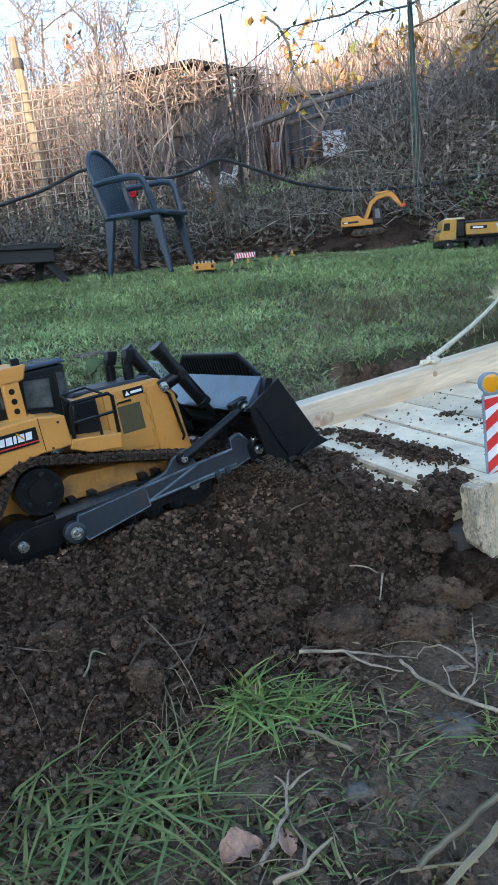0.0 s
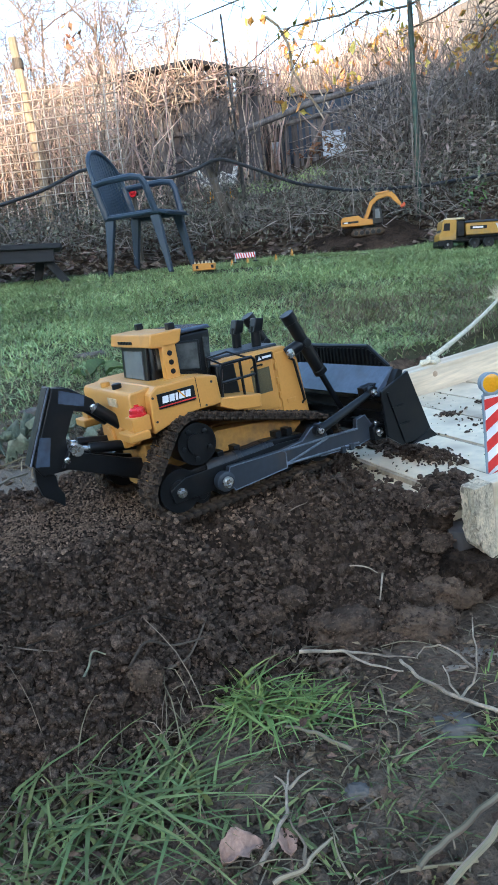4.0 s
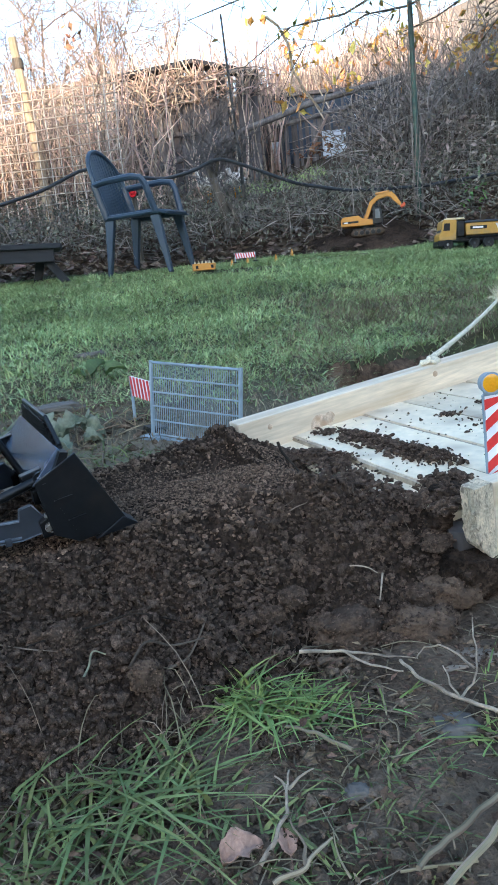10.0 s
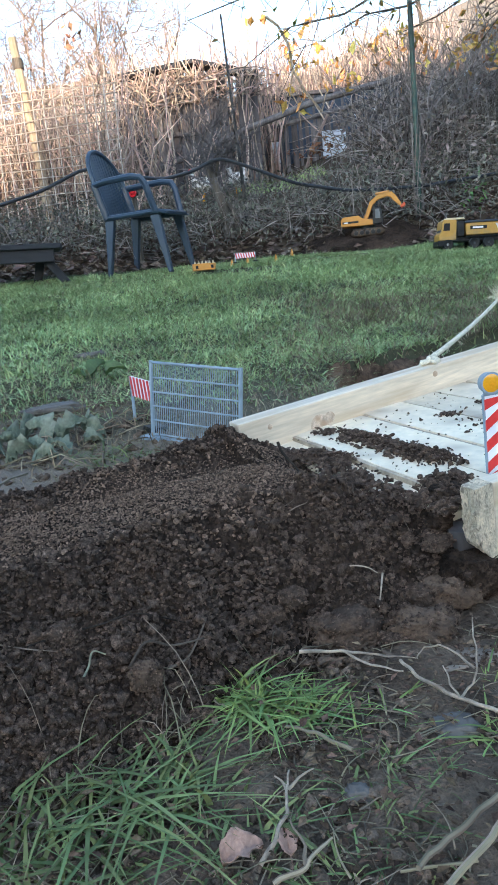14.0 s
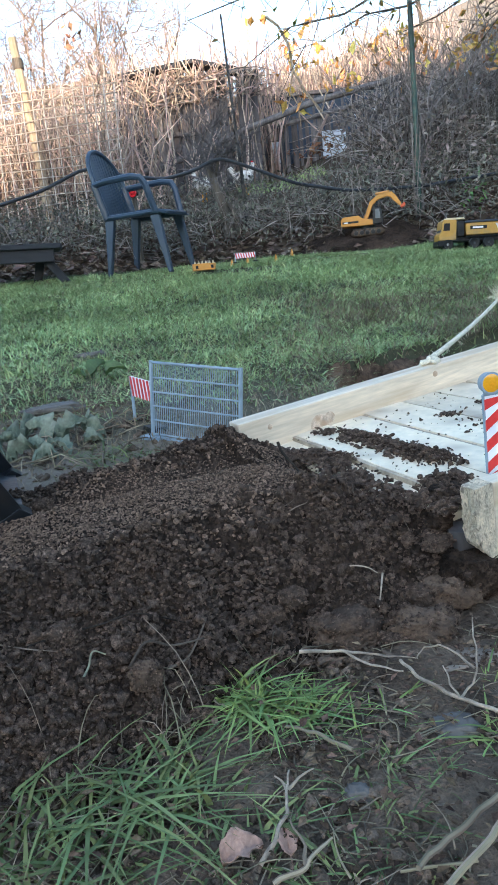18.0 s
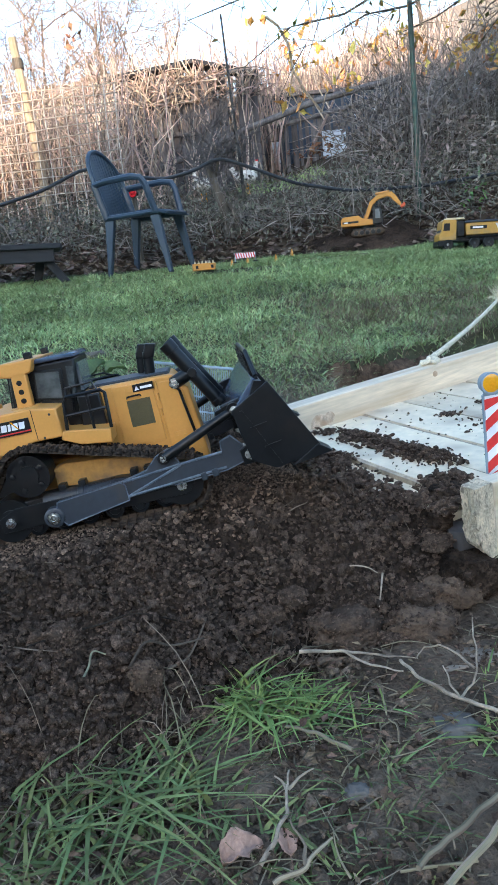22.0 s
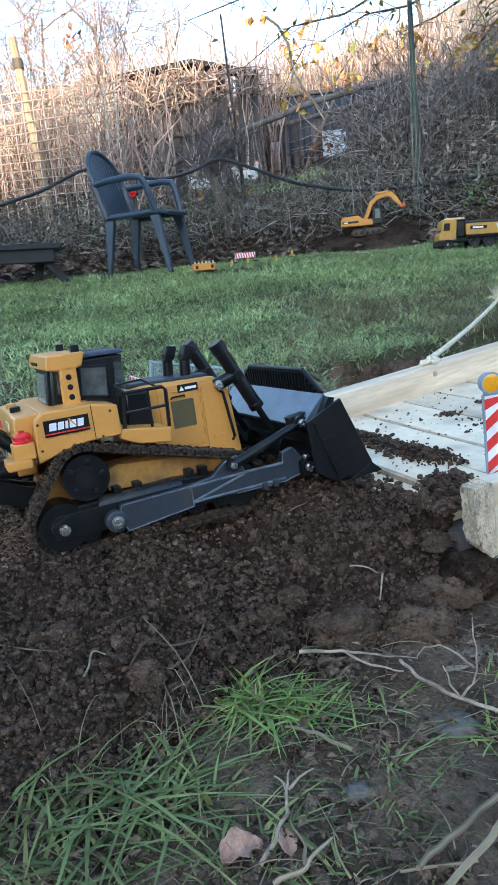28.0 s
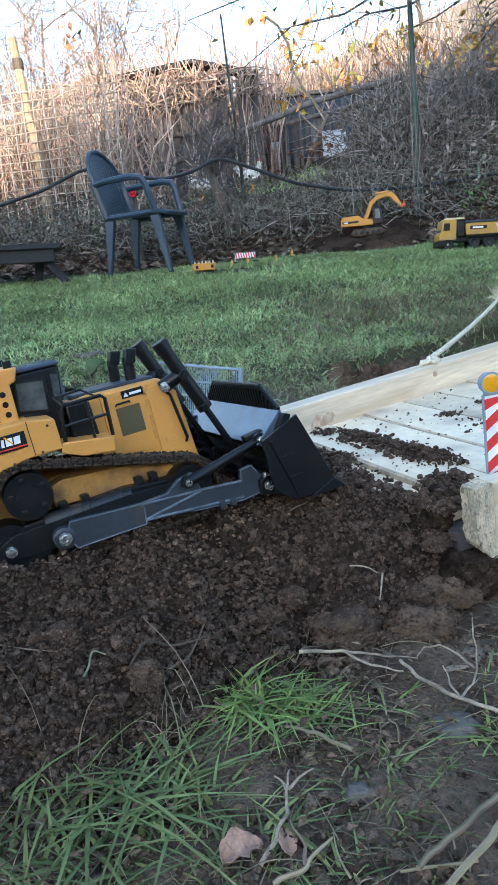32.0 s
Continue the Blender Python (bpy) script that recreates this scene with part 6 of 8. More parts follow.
def build_overhang():
    """A fruit tree beside the garden, of which only hanging twigs come into view."""
    r = random.Random(88)
    tr = thing("fruit_tree", "fruit tree whose thin twigs with yellowing leaves hang into view", "tree", at=Matrix.Translation((3.4, 5.3, gz(3.4, 5.3))))
    o = Vector((3.4, 5.3, gz(3.4, 5.3)))
    part("trunk", Geo().tube([Vector((0, 0, -0.1)), Vector((-0.05, 0, 0.9)), Vector((-0.2, 0.05, 1.8)), Vector((-0.5, 0.0, 2.6))], 0.10, 10, 0.05), BARK, tr)
    limbs, twigs, tips = Geo(), Geo(), []
    for k in range(11):
        a = Vector((-0.35, 0.0, 1.7 + 0.05 * k))
        b = Vector((r.uniform(-3.8, -1.2), r.uniform(-0.9, 0.8), 1.44 + r.uniform(-0.08, 0.16)))
        pts = [a.lerp(b, f) + Vector((0, r.gauss(0, 0.05), 0.07 * math.sin(math.pi * f) + r.gauss(0, 0.03))) for f in np.linspace(0, 1, 8)]
        limbs.tube(pts, 0.022, 5, 0.003)
        for _ in range(26):
            p = pts[r.randrange(2, 8)] + Vector((r.gauss(0, 0.06), r.gauss(0, 0.03), 0))
            d = Vector((r.gauss(-0.2, 0.8), r.gauss(0, 0.4), r.gauss(-0.35, 0.5))).normalized() * r.uniform(0.15, 0.5)
            q = [p, p + d * 0.5 + Vector((0, 0, 0.02)), p + d]
            twigs.tube(q, 0.0042, 3, 0.002)
            tips += q[1:]
    part("limb", limbs, BARK, tr, smooth=0)
    part("twig", twigs, TWIG, tr, smooth=0)
    for m, n, nm in ((YELLOW_LEAF, 80, "yellow_leaf"), (GREEN_LEAF, 150, "dull_leaf")):
        p = np.array([tuple(tips[r.randrange(len(tips))] + Vector((0, 0, -0.02))) for _ in range(n)])
        lf = leaf_stuff(p, np.array([r.uniform(0.035, 0.075) for _ in range(n)]), m, nm, "", "", n, 0.9, parent=tr)


build_overhang()


def build_lit_branch():
    """A fallen pale branch caught in the hedge, with a few yellow leaves."""
    g = Geo().tube([(0.50, 6.5, 2.86), (0.60, 6.5, 2.78), (0.68, 6.5, 2.62), (0.70, 6.5, 2.42), (0.78, 6.5, 2.26), (0.93, 6.5, 2.06)], 0.012, 6, 0.010)
    g.tube([(0.70, 6.5, 2.42), (0.66, 6.48, 2.25), (0.72, 6.46, 2.12), (0.73, 6.46, 1.95)], 0.007, 5, 0.004)
    g.tube([(0.93, 6.5, 2.06), (0.97, 6.5, 2.2), (1.05, 6.48, 2.28)], 0.006, 5, 0.003)
    b = tagged(obj("dead_branch", g, LIT_WOOD), "pale bent dead branch caught in the hedge", "branch")
    r = np.random.default_rng(5)
    p = np.array([(0.56, 6.48, 2.16), (0.60, 6.48, 2.12), (0.72, 6.45, 2.10), (0.76, 6.45, 2.06), (0.80, 6.45, 2.04), (0.97, 6.47, 2.25), (1.05, 6.45, 2.30), (1.16, 6.45, 2.27), (1.17, 6.45, 2.24), (1.22, 6.4, 2.52), (1.26, 6.4, 2.55), (1.3, 6.4, 2.44)])
    lf = leaf_stuff(p, r.uniform(0.07, 0.13, len(p)), YELLOW_LEAF, "yellow_leaf", "", "", 6, 0.9, parent=b)


build_lit_branch()


def build_dried_leaves():
    """Withered leaves that hang on in the trees, and a heap of dead leaves by the whitewashed board."""
    r = np.random.default_rng(29)
    for n, at, spread, size, m, label in ((16, (-1.58, 8.6, 3.63), (0.05, 0.05, 0.11), 0.11, DRIED, "bunch of withered brown leaves hanging in a tree"), (9, (2.33, 6.4, 2.46), (0.04, 0.03, 0.07), 0.07, DRIED, "withered red-brown leaves on a twig"), (34, (1.11, 8.1, 2.03), (0.13, 0.05, 0.06), 0.10, DRIED, "heap of dead brown leaves on a stump"),
                                          (14, (1.64, 6.4, 2.58), (0.07, 0.04, 0.06), 0.075, YELLOW_LEAF, "bunch of yellow leaves by the green post"), (12, (1.16, 6.4, 2.33), (0.06, 0.04, 0.09), 0.075, YELLOW_LEAF, "orange and yellow leaves on a vine")):
        p = np.array(at) + r.normal(0, 1, (n, 3)) * np.array(spread)
        leaf_stuff(p, size * r.uniform(0.6, 1.3, n), m, "leaf_bunch", label, "leaves", n, 0.9)


WHITE_SCRAP = [(2.38, 7.0, 2.39), (2.32, 7.0, 2.27), (2.49, 7.0, 2.25), (2.31, 7.0, 2.25), (2.46, 7.0, 2.27), (1.49, 7.0, 2.16), (1.31, 7.0, 2.12), (2.50, 7.0, 2.00), (1.89, 7.0, 2.11)]
leaf_stuff(np.array(WHITE_SCRAP), np.array([0.075, 0.05, 0.09, 0.05, 0.045, 0.05, 0.045, 0.045, 0.04]), WHITE, "plastic_scraps", "scraps of white plastic caught in the brambles", "litter", 91, 0.9)
DRIED = mat("dried_brown_leaf", (0.22, 0.115, 0.07), 0.8, scale=30, vary=0.35, bump=0.2, island=0.4, hue=0.02, spec=0.15)
build_dried_leaves()

# trunk by the fence
tk = thing("old_trunk", "leaning dead tree trunk at the hedge", "tree", at=pose(0.02, 5.62, gz(0, 5.62) - 0.05))
part("trunk", Geo().tube([(0, 0, 0), (-0.04, 0, 0.3), (-0.09, 0, 0.5), (-0.12, 0, 0.62)], 0.042, 9, 0.026), BARK, tk)
part("limb", Geo().tube([(-0.09, 0, 0.50), (-0.05, 0.0, 0.62), (-0.06, 0.02, 0.75)], 0.016, 6, 0.008).tube([(-0.06, 0, 0.4), (0.05, 0, 0.25), (0.07, 0, 0.0)], 0.02, 6, 0.02), BARK, tk)
# ---------------------------------------------------------------- fences, hose, buildings behind
def build_posts():
    p = tagged(obj("stake", Geo().tube([(-1.515, 6.2, gz(-1.5, 6.2) - 0.1), (-1.53, 6.2, 1.8), (-1.57, 6.2, 2.3), (-1.605, 6.2, 2.78)], 0.040, 8, 0.036), LIT_WOOD, bevel=0), "pale wooden stake in the wire fence", "post")
    part("band", Geo().tube([(-1.587, 6.2, 2.54), (-1.590, 6.2, 2.62)], 0.044, 10, 0.044), BARK, p, "dark band round the stake")
    tagged(obj("thin_pole", Geo().tube([(0.165, 5.8, gz(0.16, 5.8) - 0.1), (0.150, 5.8, 1.6), (0.125, 5.8, 2.1), (0.105, 5.8, 2.66)], 0.016, 7, 0.007), mat("tarred_pole", (0.055, 0.047, 0.040), 0.8, scale=20, vary=0.4, bump=0.3)), "thin dark pole standing in the bank", "pole")
    g = obj("fence_post", Geo().tube([(1.51, 5.6, gz(1.5, 5.6) - 0.1), (1.51, 5.6, 1.6), (1.505, 5.6, 2.2), (1.50, 5.6, 2.75)], 0.021, 8, 0.019), mat("green_coated_post", (0.03, 0.065, 0.045), 0.5, scale=20, vary=0.3, bump=0.2, second=(0.09, 0.07, 0.05), second_at=0.6))
    tagged(g, "green coated metal fence post with climbing stems", "post")
    v = Geo()
    r = random.Random(4)
    for k in range(7):
        a = r.uniform(0, 6)
        v.tube([(1.51 + 0.035 * math.cos(a + z * 3), 5.6 + 0.035 * math.sin(a + z * 3), 0.9 + z) for z in np.linspace(0, r.uniform(0.7, 1.7), 9)], 0.006, 4, 0.003)
    part("climbing_stem", v, TWIG, g)["kind"] = "stuff"


build_posts()


def build_hose():
    keys = [(-2.6, 1.20), (-1.71, 1.37), (-1.35, 1.45), (-1.01, 1.585), (-0.80, 1.52), (-0.45, 1.455), (-0.2, 1.50), (-0.03, 1.585), (0.20, 1.50), (0.55, 1.35), (0.96, 1.262), (1.25, 1.25), (1.51, 1.245), (2.1, 1.28), (2.9, 1.42)]
    xs = np.linspace(-2.6, 2.9, 90)
    kx, kz = np.array([k[0] for k in keys]), np.array([k[1] for k in keys])
    pts = [(x, 5.5 + 0.1 * math.sin(x), float(np.interp(x, kx, kz))) for x in xs]
    sm = [pts[0]] + [(b[0], b[1], (a[2] + 2 * b[2] + c[2]) / 4) for a, b, c in zip(pts, pts[1:], pts[2:])] + [pts[-1]]
    tagged(obj("hose", Geo().tube(sm, 0.013, 8), CABLE), "black hose slung along the fence in loops", "hose")


build_hose()


def build_wire_fence():
    wf = thing("wire_fence", "rusty wire mesh fence with dry vines on it", "fence", at=pose(0, 6.15, 0))
    for x in np.arange(-2.7, -0.80, 0.085):
        part("wire", Geo().tube([(x, 0, gz(x, 6.15) + 0.1), (x + 0.008 * math.sin(x * 9), 0.01, 1.9), (x + 0.01, 0, 2.38 + 0.05 * math.sin(x * 3))], 0.0050, 3), WIRE, wf)
    for z in np.arange(1.45, 2.4, 0.075):
        part("wire", Geo().tube([(x, 0.01 * math.sin(x * 7 + z), z + 0.012 * math.sin(x * 4 + z * 9) + 0.03 * (x + 1.5)) for x in np.linspace(-2.7, -0.80, 10)], 0.0052, 3), WIRE, wf)


WIRE = mat("pale_galvanised_wire", (0.60, 0.53, 0.46), 0.6, scale=30, vary=0.3, bump=0, metal=0.2)
build_wire_fence()


def build_board_fence():
    """Old close-boarded fence with gaps, and a lower palisade to its right."""
    bf = thing("board_fence", "old grey-brown board fence with missing boards", "fence", at=pose(0, 8.0, 0))
    r = random.Random(15)
    x = -1.25
    while x < 0.45:
        w = r.uniform(0.09, 0.14)
        if r.random() > 0.06:
            top = float(np.interp(x, [-1.25, -0.2, 0.4], [2.84, 2.95, 2.80])) + r.uniform(-0.03, 0.03)
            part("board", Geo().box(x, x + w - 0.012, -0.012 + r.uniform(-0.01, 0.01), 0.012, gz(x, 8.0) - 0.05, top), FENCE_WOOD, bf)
        x += w
    part("rail", Geo().box(-1.2, -0.25, -0.06, -0.024, 2.285, 2.33, pose(0, 0, 0, 0, 0.8, 0)), OLD_WOOD, bf, "pale cross rail")
    part("rail", Geo().box(-0.66, -0.59, -0.07, -0.03, 1.7, 2.90), OLD_WOOD, bf, "upright batten")
    part("cap_board", Geo().add([(-1.28, -0.10, 2.88), (-0.2, -0.10, 2.99), (-0.2, -0.10, 3.03), (-1.28, -0.10, 2.92), (-1.28, 0.14, 2.88), (-0.2, 0.14, 2.99), (-0.2, 0.14, 3.03), (-1.28, 0.14, 2.92)], [(0, 1, 2, 3), (7, 6, 5, 4), (3, 2, 6, 7), (1, 0, 4, 5), (0, 3, 7, 4), (2, 1, 5, 6)]), TAR, bf, "black roofing-felt edge along the top")
    part("cap_board", Geo().add([(-0.198, -0.10, 2.99), (0.48, -0.10, 2.82), (0.48, -0.10, 2.86), (-0.198, -0.10, 3.03), (-0.198, 0.14, 2.99), (0.48, 0.14, 2.82), (0.48, 0.14, 2.86), (-0.198, 0.14, 3.03)], [(0, 1, 2, 3), (7, 6, 5, 4), (3, 2, 6, 7), (1, 0, 4, 5), (0, 3, 7, 4), (2, 1, 5, 6)]), TAR, bf, "black roofing-felt edge along the top")
    ladder = part("rail", Geo().tube([(-0.85, -0.20, 1.93), (-0.3, -0.20, 2.06), (0.35, -0.20, 2.28), (1.05, -0.25, 2.46), (1.95, -0.30, 2.60)], 0.034, 8, 0.032), OLD_WOOD, bf, "long slanting dark pole")
    pf = thing("palisade", "row of dark split palings by a pale gate", "fence", at=pose(0, 8.5, 0))
    x = 0.45
    while x < 2.0:
        w = r.uniform(0.045, 0.08)
        part("paling", Geo().box(x, x + w - 0.012, -0.014, 0.014, gz(x, 8.5) - 0.05, 2.45 + 0.12 * (x - 0.45) + r.uniform(-0.12, 0.05)), OLD_WOOD, pf)
        x += w + r.uniform(0, 0.03)
    part("rail", Geo().rod((0.4, -0.03, 2.36), (2.0, -0.03, 2.62), 0.03, seg=7), OLD_WOOD, pf)
    for x0, x1, z0, z1 in ((0.60, 0.68, 2.0, 2.22), (1.18, 1.45, 1.93, 2.29)):
        tagged(obj("pale_panel", Geo().box(x0, x1, 8.36, 8.39, z0, z1), WHITE_WASH), "chipped whitewashed board leaning on the palings", "panel")
    sh = thing("shed", "dark blue-grey shed behind the palings", "shed", at=pose(1.30, 8.95, 2.25))
    part("wall", Geo().box(-1.02, 0.92, 0, 0.2, -0.4, 0.58), SHED_BLUE, sh)
    part("roof", Geo().prism([(-1.06, 0.581), (0.96, 0.581), (0.96, 0.61), (-1.06, 0.63)], -0.04, 0.24), OLD_WOOD, sh)
    for k in range(11):
        part("batten", Geo().box(-1.01 + 0.175 * k, -0.98 + 0.175 * k, -0.02, -0.001, -0.2, 0.575), OLD_WOOD, sh)


# darker copy of OLD_WOOD: the shade on the fence is put into its colour
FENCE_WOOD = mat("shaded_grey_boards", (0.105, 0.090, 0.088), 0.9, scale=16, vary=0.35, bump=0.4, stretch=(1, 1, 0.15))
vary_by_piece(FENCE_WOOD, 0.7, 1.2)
TAR = mat("roofing_felt", (0.028, 0.027, 0.030), 0.9, scale=12, vary=0.3, bump=0.4)
WHITE_WASH = mat("chipped_whitewash", (0.62, 0.64, 0.68), 0.8, scale=14, vary=0.2, bump=0.3, second=(0.25, 0.24, 0.23), second_at=0.62)
SHED_BLUE = mat("faded_blue_paint", (0.05, 0.068, 0.10), 0.8, scale=10, vary=0.35, bump=0.2, second=(0.085, 0.09, 0.10), second_at=0.58)
build_board_fence()


def build_house():
    """Low house behind the trees: wall, pitched roof with tile rows, chimneyless."""
    hs = thing("house", "low house with a brown tiled roof behind the canes", "house", at=pose(-1.85, 14.0, 0))
    z0 = gz(-1.85, 14)
    part("wall", Geo().box(-1.6, 1.45, 0.3, 3.2, z0 - 0.3, 4.55), mat("rendered_wall", (0.32, 0.26, 0.21), 0.9, scale=6, vary=0.15, bump=0.3), hs)
    rf = part("roof", Geo().add([(-1.9, 0, 4.62), (1.6, 0, 4.56), (0.75, 1.5, 5.20), (-0.55, 1.5, 5.22), (-1.9, 3.4, 4.62), (1.6, 3.4, 4.56), (-1.9, 0, 4.54), (1.6, 0, 4.48), (-1.9, 3.4, 4.54), (1.6, 3.4, 4.48)],
                                [(0, 1, 2, 3), (1, 5, 2), (5, 4, 3, 2), (4, 0, 3), (6, 7, 1, 0), (7, 9, 5, 1), (9, 8, 4, 5), (8, 6, 0, 4), (6, 8, 9, 7)]), ROOF, hs, "brown tiled roof", smooth=0)
    for k in range(9):
        f = k / 9
        a, b = Vector((-1.9, 0, 4.62)).lerp(Vector((-0.55, 1.5, 5.22)), f), Vector((1.6, 0, 4.56)).lerp(Vector((0.75, 1.5, 5.20)), f)
        part("ridge_tile", Geo().rod(a + Vector((0, -0.01, 0.01)), b + Vector((0, -0.01, 0.01)), 0.018, seg=5), ROOF, rf)
    part("window", Geo().box(-0.4, 0.3, 0.27, 0.299, 3.9, 4.4), GLASS, hs)


ROOF = mat("brown_roof_tiles", (0.30, 0.19, 0.13), 0.9, scale=9, vary=0.25, bump=0.4)
build_house()


def build_hen(at, label):
    """A small pale hen picking about behind the wire."""
    hn = thing("hen", label, "hen", "hens", at=at)
    part("body", Geo().lathe((-0.11, 0, 0.15), (1, 0, 0.12), [(0, 0.01), (0.03, 0.05), (0.09, 0.075), (0.15, 0.068), (0.20, 0.04), (0.225, 0.015)], 14), HEN, hn, smooth=80)
    nk = part("neck", Geo().tube([(0.07, 0, 0.18), (0.10, 0, 0.24), (0.115, 0, 0.29)], 0.035, 8, 0.020), HEN, hn, smooth=80)
    part("head", Geo().lathe((0.095, 0, 0.295), (1, 0, 0), [(0, 0.008), (0.015, 0.021), (0.035, 0.018), (0.045, 0.008)], 10), HEN, nk, smooth=80)
    part("beak", Geo().rod((0.138, 0, 0.295), (0.158, 0, 0.290), 0.006, 0.001, 6), AMBER, nk)
    part("comb", Geo().prism([(0.10, 0.312), (0.135, 0.312), (0.13, 0.330), (0.118, 0.320), (0.108, 0.330)], -0.003, 0.003), RED, nk)
    part("tail", Geo().prism([(-0.10, 0.15), (-0.06, 0.19), (-0.13, 0.27), (-0.17, 0.25)], -0.012, 0.012), HEN, hn)
    for s in (-1, 1):
        part("wing", Geo().prism([(-0.09, 0.13), (0.06, 0.13), (0.07, 0.18), (-0.05, 0.20)], *sorted((s * 0.055, s * 0.078))), HEN, hn, bevel=0.01)
        part("leg", Geo().rod((0, s * 0.03, 0.11), (0.01, s * 0.03, 0.0), 0.006, seg=6).rod((0.01, s * 0.03, 0.003), (0.04, s * 0.03, 0.003), 0.005, seg=5), AMBER, hn)
    return hn


HEN = mat("pale_feathers", (0.62, 0.58, 0.52), 0.85, scale=30, vary=0.3, bump=0.4, second=(0.25, 0.19, 0.14), second_at=0.60)
HEN_A = build_hen(pose(-0.14, 7.0, gz(-0.14, 7.0), 0, 0, 160), "pale hen scratching behind the bank")
HEN_B = build_hen(pose(0.10, 7.0, gz(0.10, 7.0), 0, 0, 20), "pale speckled hen behind the bank")
# ---------------------------------------------------------------- the near ground
def tuft(cx, cy, n, spread, h0, h1, w, seed, material, lean=0.9):
    r = np.random.default_rng(seed)
    p = np.stack([r.normal(cx, spread, n), r.normal(cy, spread * 0.8, n)], 1)
    pts = np.array([(x, y, soil_top(x, y) - 0.003) for x, y in p if mound_z(x, y) < gz(x, y) + 0.006])
    return blades(pts, r.uniform(h0, h1, len(pts)), r.uniform(w * 0.6, w * 1.2, len(pts)), lean, 4, seed=seed)


def build_tufts():
    spots = ((-0.026, 0.600, 140, 0.016, 0.03, 0.075, 0.0044, GRASS_FRESH), (0.012, 0.588, 120, 0.018, 0.03, 0.062, 0.0042, GRASS_FRESH), (0.045, 0.568, 30, 0.012, 0.02, 0.050, 0.0036, GRASS_FRESH),
             (-0.098, 0.500, 76, 0.026, 0.03, 0.085, 0.0046, GRASS_NEAR), (-0.165, 0.462, 66, 0.036, 0.03, 0.085, 0.0046, GRASS_NEAR), (-0.100, 0.445, 60, 0.040, 0.02, 0.06, 0.0042, GRASS_NEAR),
             (-0.205, 0.470, 44, 0.026, 0.04, 0.09, 0.0046, GRASS_NEAR), (0.085, 0.490, 40, 0.024, 0.015, 0.042, 0.0030, GRASS_NEAR), (0.120, 0.455, 34, 0.030, 0.015, 0.04, 0.0026, GRASS_NEAR),
             (0.195, 0.520, 40, 0.016, 0.03, 0.06, 0.0042, GRASS_FRESH), (0.105, 0.575, 14, 0.012, 0.015, 0.04, 0.003, GRASS_FRESH), (0.215, 0.600, 12, 0.008, 0.02, 0.05, 0.003, GRASS_FRESH),
             (-0.220, 1.360, 90, 0.035, 0.03, 0.085, 0.0042, GRASS_NEAR), (-0.150, 1.370, 70, 0.035, 0.03, 0.08, 0.0040, GRASS_NEAR), (-0.30, 1.42, 60, 0.05, 0.03, 0.08, 0.0036, GRASS_NEAR), (-0.030, 0.430, 40, 0.030, 0.02, 0.05, 0.003, GRASS_NEAR), (0.05, 0.42, 40, 0.04, 0.015, 0.04, 0.0028, GRASS_NEAR))
    for k, (x, y, n, sp, h0, h1, w, m) in enumerate(spots):
        v, f = tuft(x, y, n if m is GRASS_FRESH else int(n * 1.1), sp, h0 * 0.8, h1 * (0.72 if m is GRASS_FRESH else 0.70), w * (1.05 if m is GRASS_FRESH else 1.1), 100 + k, m, 2.3 if m is GRASS_FRESH else 3.0)
        stuff("grass_tuft", v, f, m, "tuft of green grass on bare earth", "grass", smooth=True)


GRASS_FRESH = mat("fresh_grass", (0.205, 0.265, 0.080), 0.5, scale=8, vary=0.25, bump=0, island=0.35, hue=0.03, spec=0.15)
GRASS_NEAR = mat("near_grass", (0.155, 0.182, 0.068), 0.5, scale=8, vary=0.3, bump=0, island=0.45, hue=0.035, spec=0.15)
build_tufts()


def build_near_straw():
    """Dead stems, rootlets and straw lying over the trodden earth."""
    r = random.Random(61)
    g = Geo()
    for k in range(900):
        x, y = r.uniform(-0.34, 0.34), r.uniform(0.36, 0.68)
        if mound_z(x, y) > gz(x, y) + 0.004 and r.random() > 0.03 or (x > 0.02 and r.random() < 0.35):
            continue
        a, L = r.gauss(0.5, 1.2), r.uniform(0.012, 0.075) * (1 if r.random() < 0.85 else 1.6)
        b, up = r.gauss(0, 0.5), r.random() ** 3
        pts = [(x + L * f * math.cos(a + b * f), y + L * f * math.sin(a + b * f)) for f in (0, 0.33, 0.66, 1.0)]
        pts = [(px, py, soil_top(px, py) + 0.002 + 0.012 * up * f + 0.0015 * r.random()) for (px, py), f in zip(pts, (0.1, 0.5, 0.8, 1.0))]
        g.tube(smooth(pts, 2), r.uniform(0.0005, 0.0013), 3, 0.0004)
    stuff("dry_straw", g.v, g.f, STRAW, "dry straw and dead stems on bare earth", "straw")
    g = Geo()
    for k in range(70):
        x, y = r.uniform(-0.75, 0.35), r.uniform(0.62, 1.3)
        if abs(x) > 0.4 * y + 0.1 or mound_z(x, y) < gz(x, y):
            continue
        a, L = r.uniform(0, 6.28), r.uniform(0.008, 0.045)
        pts = [(x + L * f * math.cos(a + f), y + L * f * math.sin(a + f)) for f in (0, 0.25, 0.5, 0.75, 1.0)]
        pts = [(px, py, soil_top(px, py) + 0.0035) for px, py in pts]
        g.tube(smooth(pts, 2), r.uniform(0.0004, 0.0008), 3, 0.0003)
    stuff("rootlets", g.v, g.f, ROOT, "fine dead roots in the soil", "roots")


ROOT = mat("pale_roots", (0.13, 0.098, 0.072), 0.85, scale=40, vary=0.4, bump=0, island=0.5, spec=0.2)
build_near_straw()


